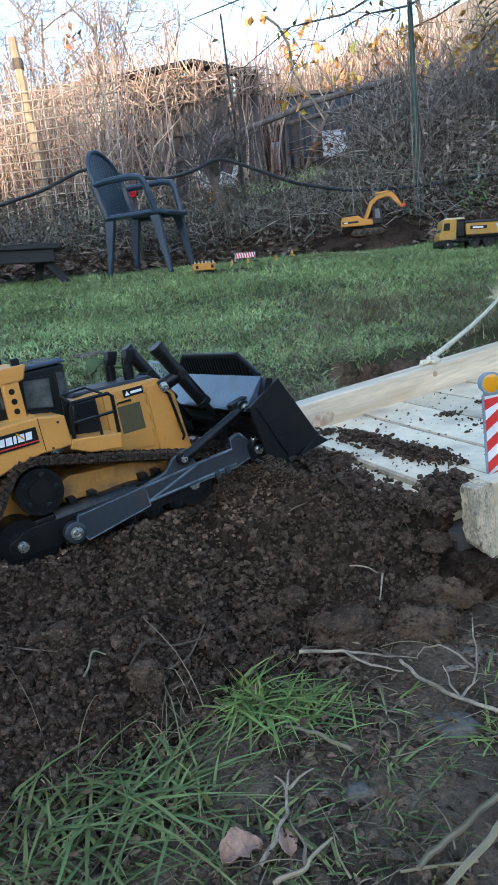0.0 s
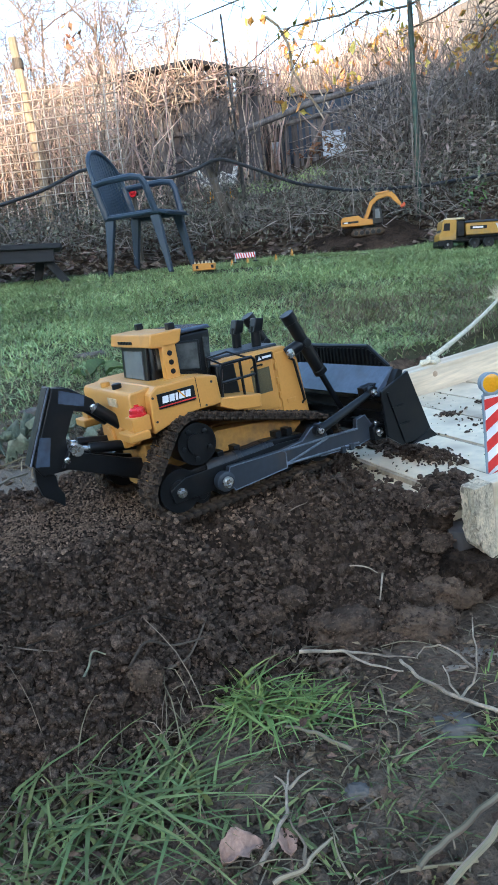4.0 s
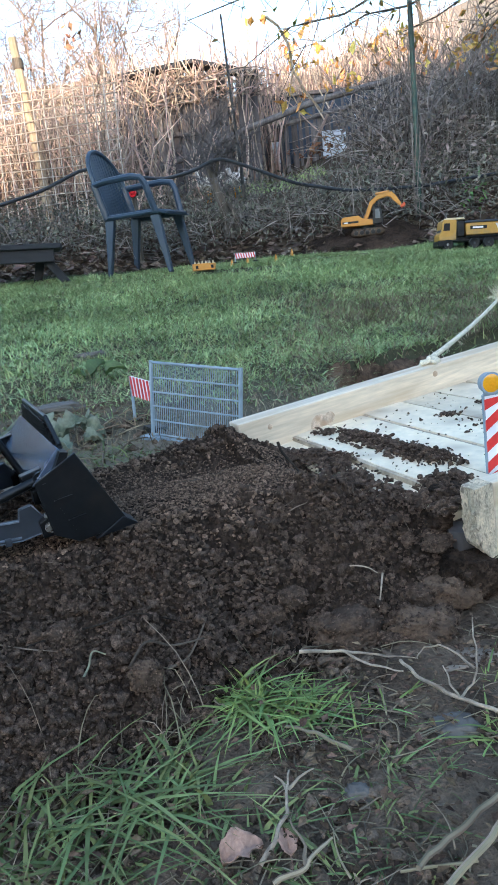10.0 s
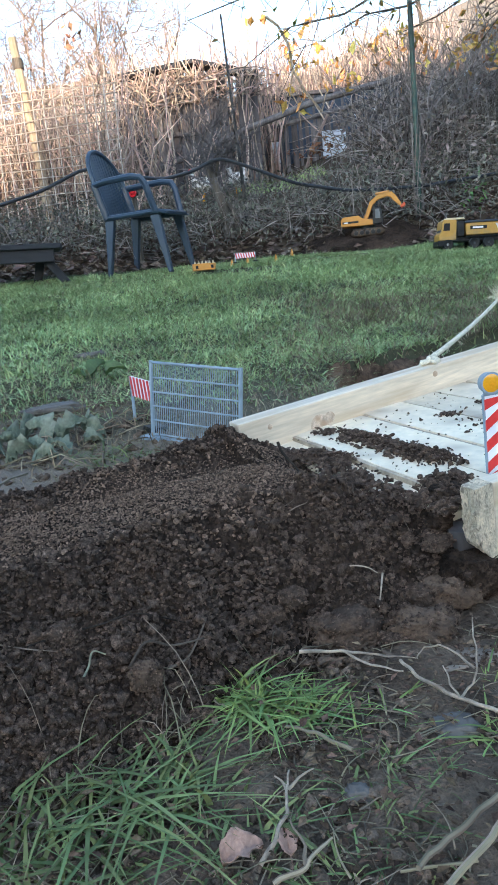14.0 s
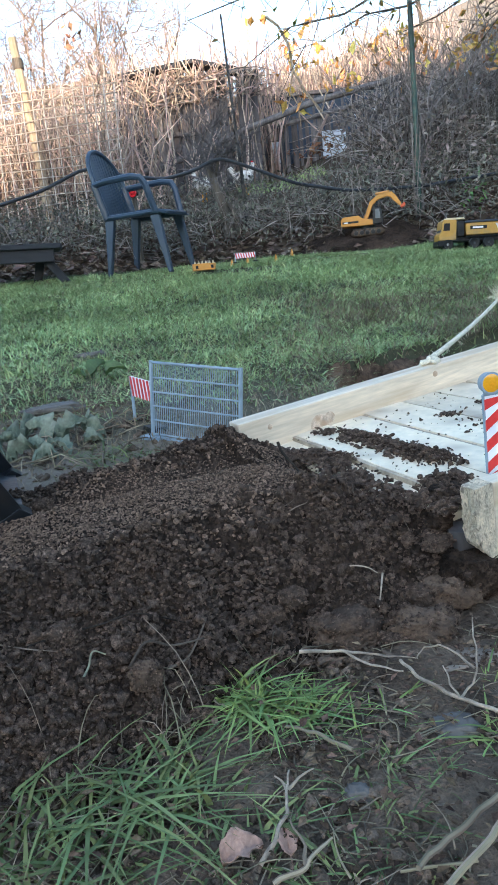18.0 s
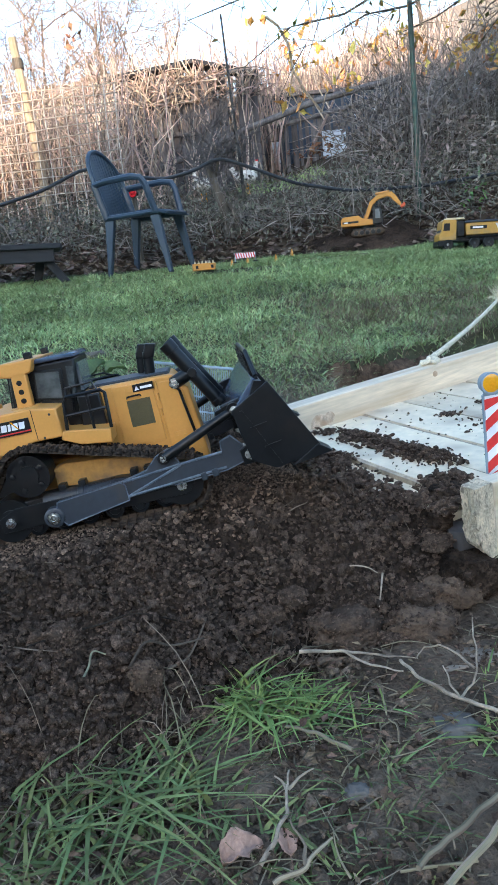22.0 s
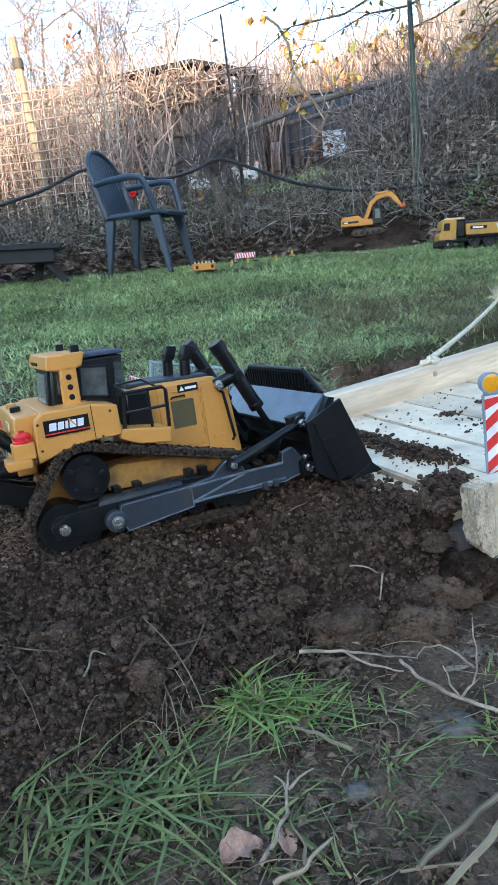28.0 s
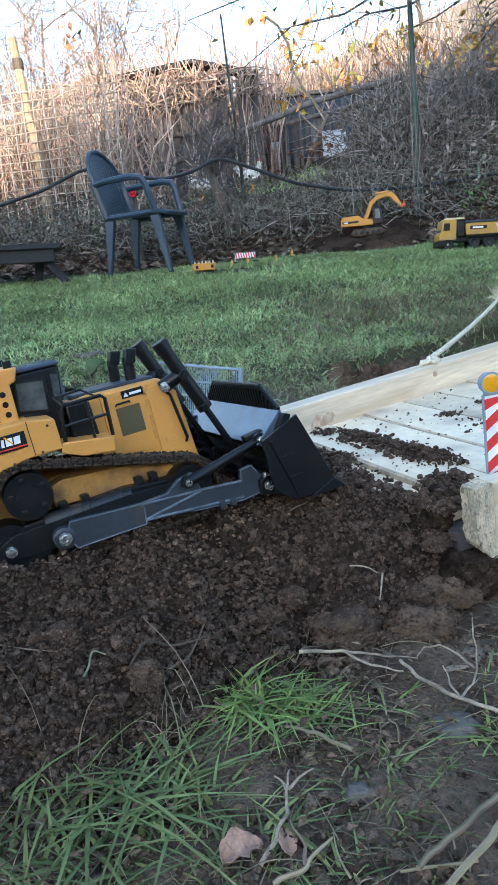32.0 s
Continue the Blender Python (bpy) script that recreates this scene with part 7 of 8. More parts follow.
def lying(pts, r0, r1, name, label, material, lift=0.006, extra=()):
    """A twig laid over the ground through points (x, y, height above the soil)."""
    def path(ps):
        out = []
        for (x0, y0, h0), (x1, y1, h1) in zip(ps, ps[1:]):
            for f in (0, 0.25, 0.5, 0.75):
                x, y, h = x0 + (x1 - x0) * f, y0 + (y1 - y0) * f, h0 + (h1 - h0) * f
                out.append((x + 0.004 * noise.noise(Vector((x * 70, y * 70, 1))), y + 0.003 * noise.noise(Vector((x * 80, y * 60, 7))), gz(x, y) + lift + h))
        x, y, h = ps[-1]
        return out + [(x, y, gz(x, y) + lift + h)]
    tw = tagged(obj(name, Geo().tube(smooth(path(pts), 2), r0, 7, r1), material), label, "twig")
    for ps in extra:
        part("side_twig", Geo().tube(smooth(path(ps), 2), r0 * 0.75, 6, 0.0006), material, tw)
    return tw


PALE_TWIG = mat("pale_dry_twig", (0.34, 0.265, 0.185), 0.8, scale=60, vary=0.3, bump=0.4, second=(0.18, 0.13, 0.09), second_at=0.6, stretch=(1, 1, 1))
lying([(0.031, 0.655, 0.012), (0.074, 0.640, 0.014), (0.099, 0.616, 0.012), (0.129, 0.608, 0.008)], 0.0021, 0.0007, "dry_twig", "long pale dry twig lying at the foot of the soil", PALE_TWIG,
      extra=[[(0.074, 0.640, 0.014), (0.110, 0.636, 0.008), (0.147, 0.630, 0.006)]])
lying([(0.128, 0.619, 0.012), (0.137, 0.598, 0.012), (0.152, 0.580, 0.010), (0.171, 0.562, 0.010), (0.198, 0.544, 0.008), (0.219, 0.535, 0.006)], 0.0017, 0.0022, "dry_twig", "forked pale dry twig on the earth", PALE_TWIG,
      extra=[[(0.171, 0.562, 0.010), (0.185, 0.569, 0.018), (0.194, 0.586, 0.035), (0.202, 0.619, 0.055)], [(0.171, 0.562, 0.010), (0.166, 0.574, 0.016), (0.163, 0.590, 0.025)],
             [(0.189, 0.580, 0.028), (0.180, 0.598, 0.030), (0.168, 0.618, 0.028), (0.156, 0.630, 0.018), (0.148, 0.629, 0.006)]])
lying([(-0.021, 0.421, 0.0), (-0.010, 0.431, 0.008), (-0.001, 0.451, 0.012), (0.004, 0.462, 0.016), (0.006, 0.482, 0.022)], 0.0021, 0.0008, "dry_twig", "pale dry twig standing out of the grass", PALE_TWIG,
      extra=[[(0.005, 0.472, 0.014), (0.014, 0.478, 0.018), (0.026, 0.481, 0.022)], [(0.003, 0.472, 0.014), (-0.006, 0.482, 0.018)]])
lying([(-0.011, 0.403, 0.0), (0.009, 0.404, 0.010), (0.025, 0.418, 0.012), (0.032, 0.424, 0.012)], 0.0023, 0.0009, "dry_twig", "thick dry stem lying in the grass", STRAW,
      extra=[[(0.009, 0.404, 0.010), (0.009, 0.420, 0.012), (0.003, 0.445, 0.012)]])
lying([(0.085, 0.385, 0.02), (0.120, 0.410, 0.022), (0.160, 0.440, 0.020), (0.21, 0.475, 0.018)], 0.0022, 0.0026, "dry_stalk", "thick pale straw stalk lying on the ground", STRAW)
lying([(0.10, 0.370, 0.02), (0.150, 0.405, 0.03), (0.21, 0.445, 0.02)], 0.0024, 0.0026, "dry_stalk", "thick pale straw stalk lying on the ground", STRAW)
lying([(0.010, 0.550, 0.006), (0.034, 0.535, 0.008), (0.062, 0.513, 0.006)], 0.0013, 0.0020, "dry_stalk", "flat dry grass stalk on the ground", STRAW)
lying([(0.10, 0.545, 0.004), (0.105, 0.530, 0.012), (0.103, 0.515, 0.004)], 0.0012, 0.0008, "dry_stalk", "bent dry stalk on earth", STRAW)
lying([(0.075, 0.398, 0.004), (0.13, 0.402, 0.004)], 0.0012, 0.0014, "dry_stalk", "thin dry stalk on the ground", STRAW)


PALE_STRAW = mat("pale_green_straw", (0.21, 0.20, 0.125), 0.7, scale=40, vary=0.3, bump=0)
DARK_STICK = mat("wet_dark_stick", (0.030, 0.022, 0.016), 0.8, scale=60, vary=0.4, bump=0.5, spec=0.08)


def on_soil(pts, r0, name, label, material):
    out = [(x, y, soil_top(x, y) + h) for x, y, h in pts]
    return tagged(obj(name, Geo().tube(smooth(out, 5), r0, 6, r0 * 0.6), material), label, "root")


on_soil([(-0.136, 0.598, 0.010), (-0.119, 0.613, 0.010), (-0.095, 0.627, 0.009), (-0.059, 0.642, 0.007)], 0.0017, "bent_root", "pale bent root lying on the soil", ROOT)
on_soil([(-0.228, 0.597, 0.006), (-0.198, 0.614, 0.008), (-0.164, 0.635, 0.008), (-0.131, 0.650, 0.008), (-0.085, 0.664, 0.006)], 0.0013, "long_root", "long dark root lying on the soil", DARK_STICK)
on_soil([(-0.250, 0.590, 0.007), (-0.225, 0.593, 0.007), (-0.201, 0.597, 0.006)], 0.0009, "long_root", "thin pale root lying on the soil", ROOT)
on_soil([(-0.174, 0.579, 0.006), (-0.172, 0.593, 0.009), (-0.169, 0.603, 0.010), (-0.158, 0.607, 0.008)], 0.0012, "bent_straw", "pale green bent straw on the soil", PALE_STRAW)
on_soil([(-0.099, 0.604, 0.006), (-0.083, 0.621, 0.009), (-0.072, 0.637, 0.008), (-0.063, 0.660, 0.006)], 0.0015, "bent_root", "dark crooked root in the soil", ROOT)
on_soil([(0.086, 0.733, 0.008), (0.101, 0.736, 0.012), (0.120, 0.735, 0.013), (0.132, 0.733, 0.010)], 0.0012, "bent_root", "arched pale root on the soil", PALE_TWIG)
on_soil([(0.137, 0.729, 0.012), (0.132, 0.713, 0.011), (0.125, 0.696, 0.010)], 0.0012, "bent_root", "upright pale root on the soil", PALE_TWIG)
on_soil([(0.028, 0.799, 0.006), (0.046, 0.804, 0.008), (0.064, 0.804, 0.006)], 0.0011, "bent_root", "short pale root lying on the soil", ROOT)
on_soil([(0.213, 0.771, 0.010), (0.232, 0.779, 0.010)], 0.0010, "bent_root", "short pale root by the bridge end", PALE_TWIG)
on_soil([(0.040, 0.935, 0.045), (0.045, 0.925, 0.030), (0.060, 0.905, 0.018), (0.068, 0.890, 0.008)], 0.0022, "dark_stick", "short dark stick stuck in the soil by the bridge", DARK_STICK)
on_soil([(0.205, 0.800, 0.008), (0.215, 0.795, 0.014), (0.232, 0.792, 0.030)], 0.0015, "dark_stick", "short dark stick in the soil", DARK_STICK)


def soft_clod(name, x, y, sx, sy, sz, seed, material, label, lift=0.3, turn=0.0):
    """A lump of earth with a crumbled surface."""
    bm = bmesh.new()
    bmesh.ops.create_icosphere(bm, subdivisions=4, radius=1.0)
    for vv in bm.verts:
        q = vv.co.copy()
        k = 1 + 0.28 * noise.noise(q * 1.7 + Vector((seed, 0, 0))) + 0.16 * noise.noise(q * 4.5 + Vector((0, seed, 0))) + 0.09 * noise.noise(q * 11 + Vector((0, 0, seed)))
        q = Vector((math.copysign(abs(q.x) ** 0.75, q.x), math.copysign(abs(q.y) ** 0.75, q.y), math.copysign(abs(q.z) ** 0.8, q.z))) * k
        q *= 1 + 0.16 * noise.noise(q * 9 + Vector((seed, seed, 0))) + 0.10 * noise.noise(q * 22 + Vector((0, seed, seed)))
        vv.co = Vector((q.x * sx, q.y * sy, q.z * sz)) * (0.72 if sx < 0.032 else 1.0)
    me = bpy.data.meshes.new(name)
    bm.to_mesh(me)
    bm.free()
    me.materials.append(material)
    me.shade_smooth()
    ob = new(name, me)
    ob.matrix_basis = pose(x, y, soil_top(x, y) + sz * lift, 0, 0, turn)
    if "earth" in material.name or "clay" in material.name:
        rq = np.random.default_rng(seed)
        vs = np.array([tuple(p.co) for p in me.vertices])
        vs = vs[vs[:, 2] > -0.4 * sz]
        pick = vs[rq.integers(0, len(vs), int(110 + 9000 * sx))]
        cr = Geo().clods(pick, np.minimum(0.0010 * (1 - rq.random(len(pick))) ** -0.4, 0.003), 0.8, seed)
        part("loose_crumb", cr, CRUMB, ob, smooth=0)["kind"] = "stuff"
    return tagged(ob, label, "soil clod")


CLOD = mat("clod_earth", (0.118, 0.080, 0.056), 0.95, scale=60, vary=0.4, bump=1.0, fine=6, second=(0.050, 0.036, 0.028), second_at=0.55, spec=0.04, depth=0.004)
CLAY = mat("ochre_clay", (0.150, 0.100, 0.067), 0.9, scale=45, vary=0.35, bump=0.8, fine=8, second=(0.058, 0.042, 0.032), second_at=0.56, spec=0.04, depth=0.003)
for args in (("soil_clod", 0.086, 0.690, 0.042, 0.022, 0.021, 3, CLOD, "broad crumbling clod of dark soil", 0.35, 8), ("soil_clod", 0.171, 0.685, 0.033, 0.019, 0.018, 5, CLAY, "brown clay clod at the foot of the ramp", 0.35, -5), ("soil_clod", 0.220, 0.745, 0.036, 0.024, 0.020, 71, CLAY, "wide brown clod below the bridge end", 0.35, 10), ("soil_clod", 0.212, 0.775, 0.026, 0.022, 0.013, 72, CLOD, "dark clod below the bridge end", 0.1, 30), ("soil_clod", 0.262, 0.790, 0.040, 0.026, 0.026, 73, CLOD, "dark clod under the bridge end", 0.6, 0), ("soil_clod", 0.194, 0.714, 0.030, 0.018, 0.016, 74, CLAY, "crumbling brown clod of soil", 0.4, 0), ("soil_clod", 0.032, 0.719, 0.022, 0.016, 0.015, 75, CLOD, "rounded clod in the flank of the ramp", 0.35, 20), ("flat_earth", 0.186, 0.640, 0.052, 0.022, 0.0045, 51, mat("pale_dry_earth", (0.20, 0.152, 0.112), 0.9, scale=30, vary=0.25, bump=0.5), "flat patch of pale dry earth", 0.2, 10),
             ("soil_clod", 0.133, 0.676, 0.020, 0.012, 0.010, 6, CLOD, "small dark clod of soil", 0.5, 20), ("soil_clod", 0.180, 0.735, 0.026, 0.020, 0.017, 8, CLOD, "dark clod on the flank of the ramp", 0.3, 30),
             ("soil_clod", -0.199, 0.615, 0.021, 0.014, 0.016, 9, CLOD, "grey-brown clod on the soil", 0.5, 0), ("soil_clod", -0.117, 0.584, 0.020, 0.014, 0.022, 11, CLAY, "ochre clod at the ramp's foot", 0.4, 0),
             ("soil_clod", -0.068, 0.575, 0.014, 0.010, 0.010, 12, CLAY, "small pinkish clod on the earth", 0.5, 0), ("soil_clod", 0.005, 0.700, 0.020, 0.012, 0.013, 13, CLOD, "rounded clod of dark soil", 0.4, 15),
             ("soil_clod", 0.002, 0.540, 0.026, 0.018, 0.010, 14, EARTH, "flat lump of pale earth", 0.3, 0), ("stone", 0.158, 0.540, 0.028, 0.022, 0.012, 15, STONE, "flat dark grey stone set in the earth", 0.1, 0),
             ("stone", 0.060, 0.478, 0.015, 0.011, 0.009, 16, STONE, "small grey stone in the earth", 0.2, 0), ("soil_clod", -0.30, 0.94, 0.018, 0.015, 0.014, 17, CLOD, "dark clod on the ramp", 0.2, 0),
             ("soil_clod", 0.215, 0.79, 0.020, 0.016, 0.015, 18, CLOD, "dark clod by the bridge end", 0.3, 0), ("soil_clod", 0.20, 0.715, 0.015, 0.012, 0.010, 19, CLOD, "small dark clod of soil", 0.3, 0),
             ("soil_clod", -0.02, 0.690, 0.013, 0.010, 0.009, 20, CLOD, "small dark clod of soil", 0.3, 0), ("soil_clod", -0.20, 0.650, 0.016, 0.011, 0.010, 21, CLOD, "small dark clod of soil", 0.3, 0)):
    soft_clod(*args)


def build_chips():
    """Flat flakes of trodden earth and small stones."""
    spots, sizes = [], []
    r = random.Random(71)
    for _ in range(2600):
        x, y = r.uniform(-0.34, 0.34), r.uniform(0.36, 0.72)
        if mound_z(x, y) > gz(x, y) + 0.015:
            continue
        s = 0.0022 * (1 - r.random()) ** -0.5
        spots.append((x, y, gz(x, y) + 0.003))
        sizes.append(min(s, 0.0075))
    for _ in range(900):
        x, y = r.uniform(-0.75, -0.15), r.uniform(1.15, 1.9)
        s = 0.003 * (1 - r.random()) ** -0.5
        spots.append((x, y, gz(x, y) + 0.003))
        sizes.append(min(s, 0.016))
    g = Geo().clods(spots, sizes, 0.42, 9)
    stuff("earth_flakes", g.v, g.f, mat("earth_flake", (0.135, 0.095, 0.066), 0.95, scale=60, vary=0.4, bump=1.0, island=0.45, spec=0.04, depth=0.004), "flakes of trodden earth and small stones", "earth", smooth=False)


build_chips()


def build_litter():
    """Scraps of rotted leaf and bark trodden into the earth."""
    r = np.random.default_rng(83)
    p = []
    while len(p) < 900:
        x, y = r.uniform(-0.30, 0.32), r.uniform(0.37, 0.68)
        if mound_z(x, y) < gz(x, y) + 0.004 and abs(x) < 0.42 * y + 0.05:
            p.append((x, y, gz(x, y) + 0.010 + 0.004 * r.random()))
    leaf_stuff(np.array(p), 0.004 + 0.009 * r.random(len(p)) ** 2, LITTER_SCRAP, "leaf_scraps", "scraps of rotted leaf and bark on trodden earth", "litter", 84, 0.25)


LITTER_SCRAP = mat("rotted_scrap", (0.115, 0.076, 0.050), 0.9, scale=60, vary=0.4, bump=0.2, island=0.6, hue=0.02, spec=0.05)
build_litter()


def big_leaf(x, y, z, L, W, turn, pitch, curl, material, label, name="fallen_leaf", roll=0, lobes=0.0, crumple=0.14):
    """One leaf with a midrib, folded and curled."""
    g = Geo()
    n, m = 10, 6
    for i in range(n + 1):
        u = i / n
        w = W * (math.sin(math.pi * min(u ** 0.8 * 0.96 + 0.02, 1)) ** 0.8) * (1 + lobes * math.sin(u * 16))
        for j in range(m + 1):
            q = j / m * 2 - 1
            g.v.append((L * (u - 0.5), w * 0.5 * q, curl * L * (abs(q) ** 1.5 * 0.25 + 0.35 * math.sin(u * 3) * (q * 0.4 + 0.6) - 0.25 * u * u) - 0.0008 * (abs(q) < 0.1) + crumple * L * noise.noise(Vector((u * 5, q * 3, x * 50)))))
    for i in range(n):
        for j in range(m):
            a = i * (m + 1) + j
            g.f.append((a, a + 1, a + m + 2, a + m + 1))
    lf = tagged(obj(name, g, material, at=pose(x, y, z, roll, pitch, turn), smooth=60), label, "leaf")
    so = lf.modifiers.new("thick", "SOLIDIFY")
    so.thickness = 0.0006
    part("stem", Geo().tube([(-0.5 * L, 0, 0), (-0.62 * L, 0, 0.002), (-0.75 * L, 0.01 * L, -0.002)], 0.0007, 5, 0.0005), material, lf)
    return lf


DRY_LEAF = mat("dry_pinkish_leaf", (0.40, 0.235, 0.165), 0.75, scale=60, vary=0.25, bump=0.3, second=(0.16, 0.09, 0.06), second_at=0.62)
WEED = mat("grey_green_weed", (0.13, 0.155, 0.10), 0.65, scale=25, vary=0.45, bump=0.5, second=(0.26, 0.25, 0.18), second_at=0.54)
big_leaf(-0.034, 0.427, gz(-0.034, 0.427) + 0.010, 0.034, 0.020, 30, -8, 0.9, DRY_LEAF, "dry pinkish-brown fallen leaf on the earth", lobes=0.24)
big_leaf(-0.001, 0.436, gz(0.0, 0.436) + 0.007, 0.022, 0.015, 100, -20, 0.7, DRY_LEAF, "small dry brown fallen leaf", lobes=0.12)
r_ = random.Random(19)
WEEDS = ((-0.52, 1.62, 0.13, 0.055, 80, -50, 20), (-0.545, 1.56, 0.11, 0.05, 60, 30, 0), (-0.47, 1.60, 0.09, 0.05, -30, 15, 10), (-0.40, 1.56, 0.15, 0.05, 40, -35, 15), (-0.36, 1.58, 0.11, 0.05, -10, 25, 0),
                             (-0.42, 1.50, 0.12, 0.055, -20, 10, 0), (-0.50, 1.48, 0.13, 0.05, 190, 12, 0), (-0.44, 1.44, 0.10, 0.045, 170, -5, 0), (-0.55, 1.50, 0.12, 0.05, 110, 20, 0), (-0.35, 1.53, 0.08, 0.04, 20, 0, 0))
for k in range(14):
    x, y, L, W, t, p, rl = WEEDS[k % 10]
    x, y, t, L = x + r_.gauss(0, 0.02) * (k > 9), y + r_.gauss(0, 0.05) * (k > 9), t + 50 * (k // 10), L * r_.uniform(0.7, 1.2)
    big_leaf(x, y, gz(x, y) + 0.012 + 0.016 * (abs(p) > 30), L * 0.66, W * 0.55, t, p * 0.9, 1.1, WEED, "limp grey-green weed leaf on the worn ground", "weed_leaf", rl + 30 * math.sin(k * 2.1), 0.03, 0.30)
for x, y, L, W, t, p in ((-0.44, 2.12, 0.15, 0.07, 60, -40), (-0.38, 2.08, 0.13, 0.06, 20, -20), (-0.49, 2.06, 0.10, 0.05, 150, -30)):
    big_leaf(x, y, gz(x, y) + 0.030, L * 0.5, W * 0.5, t, p, 1.0, mat("green_dock_leaf", (0.075, 0.115, 0.035), 0.6, scale=20, vary=0.3, bump=0.3) if "green_dock_leaf" not in bpy.data.materials else bpy.data.materials["green_dock_leaf"], "green dock leaf in the lawn", "dock_leaf")
stem = Geo()
for _ in range(40):
    x, y = r_.uniform(-0.6, -0.28), r_.uniform(1.38, 1.75)
    a, L = r_.gauss(0.2, 0.8), r_.uniform(0.06, 0.22)
    stem.tube([(x + L * f * math.cos(a), y + L * f * math.sin(a), gz(x, y) + 0.006 + 0.035 * math.sin(math.pi * f) * r_.random()) for f in (0, 0.3, 0.6, 1)], 0.0022, 4, 0.001)
stuff("weed_stems", stem.v, stem.f, STRAW, "limp pale weed stems on the worn ground", "weeds")
soft_clod("flat_stone", -0.50, 1.80, 0.075, 0.04, 0.014, 31, STONE, "flat grey-brown stone in the worn lawn", 0.5, 10)
soft_clod("flat_stone", -0.52, 2.42, 0.05, 0.03, 0.016, 33, STONE, "grey stone in the lawn", 0.4, 0)
soft_clod("flat_stone", -0.62, 1.42, 0.07, 0.04, 0.012, 34, STONE, "flat stone in trodden earth", 0.3, 20)


for (dx, dy, dz), size, sd in (((-0.010, -0.048, 0.004), (0.030, 0.026, 0.015), 41), ((-0.048, -0.070, -0.012), (0.022, 0.030, 0.018), 42), ((0.055, 0.248, 0.003), (0.014, 0.026, 0.008), 43), ((0.068, 0.085, 0.003), (0.016, 0.040, 0.009), 44)):
    pile = soft_clod("soil_clod", 0, 0, *size, sd, SOIL, "crumbling pile of dark soil on the bridge boards", 0.5, 0)
    pile.matrix_basis = Matrix.Translation(on_deck(dx, dy, dz)) @ pose(0, 0, 0, 0, 0, 24)
for (dx, dy, dz), size, sd in (((-0.046, -0.116, -0.068), (0.036, 0.030, 0.030), 45), ((-0.005, -0.118, -0.100), (0.036, 0.030, 0.026), 46)):
    pile = soft_clod("soil_clod", 0, 0, *size, sd, SOIL, "dark soil slumped against the post under the bridge", 0.5, 0)
    pile.matrix_basis = Matrix.Translation(on_deck(dx, dy, dz)) @ pose(0, 0, 0, 0, 0, 24)


for x, y, z, size, sd in ((0.275, 2.01, 0.285, (0.050, 0.03, 0.045), 61), (0.37, 2.04, 0.275, (0.055, 0.03, 0.045), 62), (0.47, 2.03, 0.265, (0.06, 0.03, 0.045), 63), (0.57, 2.05, 0.27, (0.06, 0.03, 0.045), 64)):
    bank = soft_clod("bank_clod", x, y, *size, sd, CLAY if sd == 61 else CLOD, "cut face of brown earth at the ditch edge", 0.5, 0)
    bank.matrix_basis = pose(x, y, z, 0, 0, 15)


def build_deck_soil():
    """Soil dragged on to the boards: crumbs, a long windrow, small heaps."""
    r = random.Random(91)
    spots, sizes = [], []

    def put(x, y, size, lift=0.0):
        spots.append(on_deck(x, y, 0.001 + size * 0.5 + lift))
        sizes.append(size)
    for _ in range(260):
        x, y = r.uniform(-0.08, 0.34), r.uniform(-0.09, 0.35)
        put(x, y, min(0.0009 * (1 - r.random()) ** -0.5, 0.0035))
    rows = (((0.038, 0.335), (0.050, 0.315), 0.010, 90, 0.005, 0.004), ((0.053, 0.275), (0.060, 0.235), 0.013, 360, 0.005, 0.014), ((0.060, 0.235), (0.064, 0.14), 0.012, 420, 0.005, 0.010),
            ((0.062, 0.145), (0.072, 0.045), 0.014, 560, 0.005, 0.014), ((0.010, -0.010), (-0.022, -0.065), 0.018, 640, 0.005, 0.018), ((0.215, 0.225), (0.235, 0.205), 0.008, 60, 0.0035, 0.003),
            ((0.30, 0.225), (0.31, 0.215), 0.004, 14, 0.004, 0.003), ((-0.075, 0.30), (-0.045, 0.235), 0.012, 420, 0.0045, 0.010), ((-0.050, 0.25), (-0.024, 0.175), 0.014, 700, 0.005, 0.014), ((-0.044, 0.17), (-0.068, 0.05), 0.013, 560, 0.005, 0.012), ((-0.055, 0.09), (-0.052, -0.05), 0.011, 420, 0.006, 0.010), ((-0.036, -0.070), (-0.046, -0.096), 0.008, 200, 0.005, 0.009), ((0.030, -0.020), (0.040, -0.005), 0.009, 130, 0.005, 0.012),
            ((0.22, 0.16), (0.24, 0.10), 0.02, 30, 0.003, 0.0))
    for (x0, y0), (x1, y1), w, n, big, high in rows:
        for _ in range(n):
            f, dx, dy = r.random(), r.gauss(0, w), r.gauss(0, w)
            x, y = x0 + (x1 - x0) * f + dx, y0 + (y1 - y0) * f + dy
            if -0.095 < y < 0.355 and x > -0.085:
                put(x, y, min(0.0017 * (1 - r.random()) ** -0.5, big), high * r.random() * max(0.0, 1 - math.hypot(dx, dy) / (1.6 * w)))
    g = Geo().clods([tuple(p) for p in spots], sizes, 0.7, 8)
    stuff("deck_soil", g.v, g.f, CRUMB, "dark soil crumbs dragged on to the bridge boards", "soil", smooth=False)


build_deck_soil()
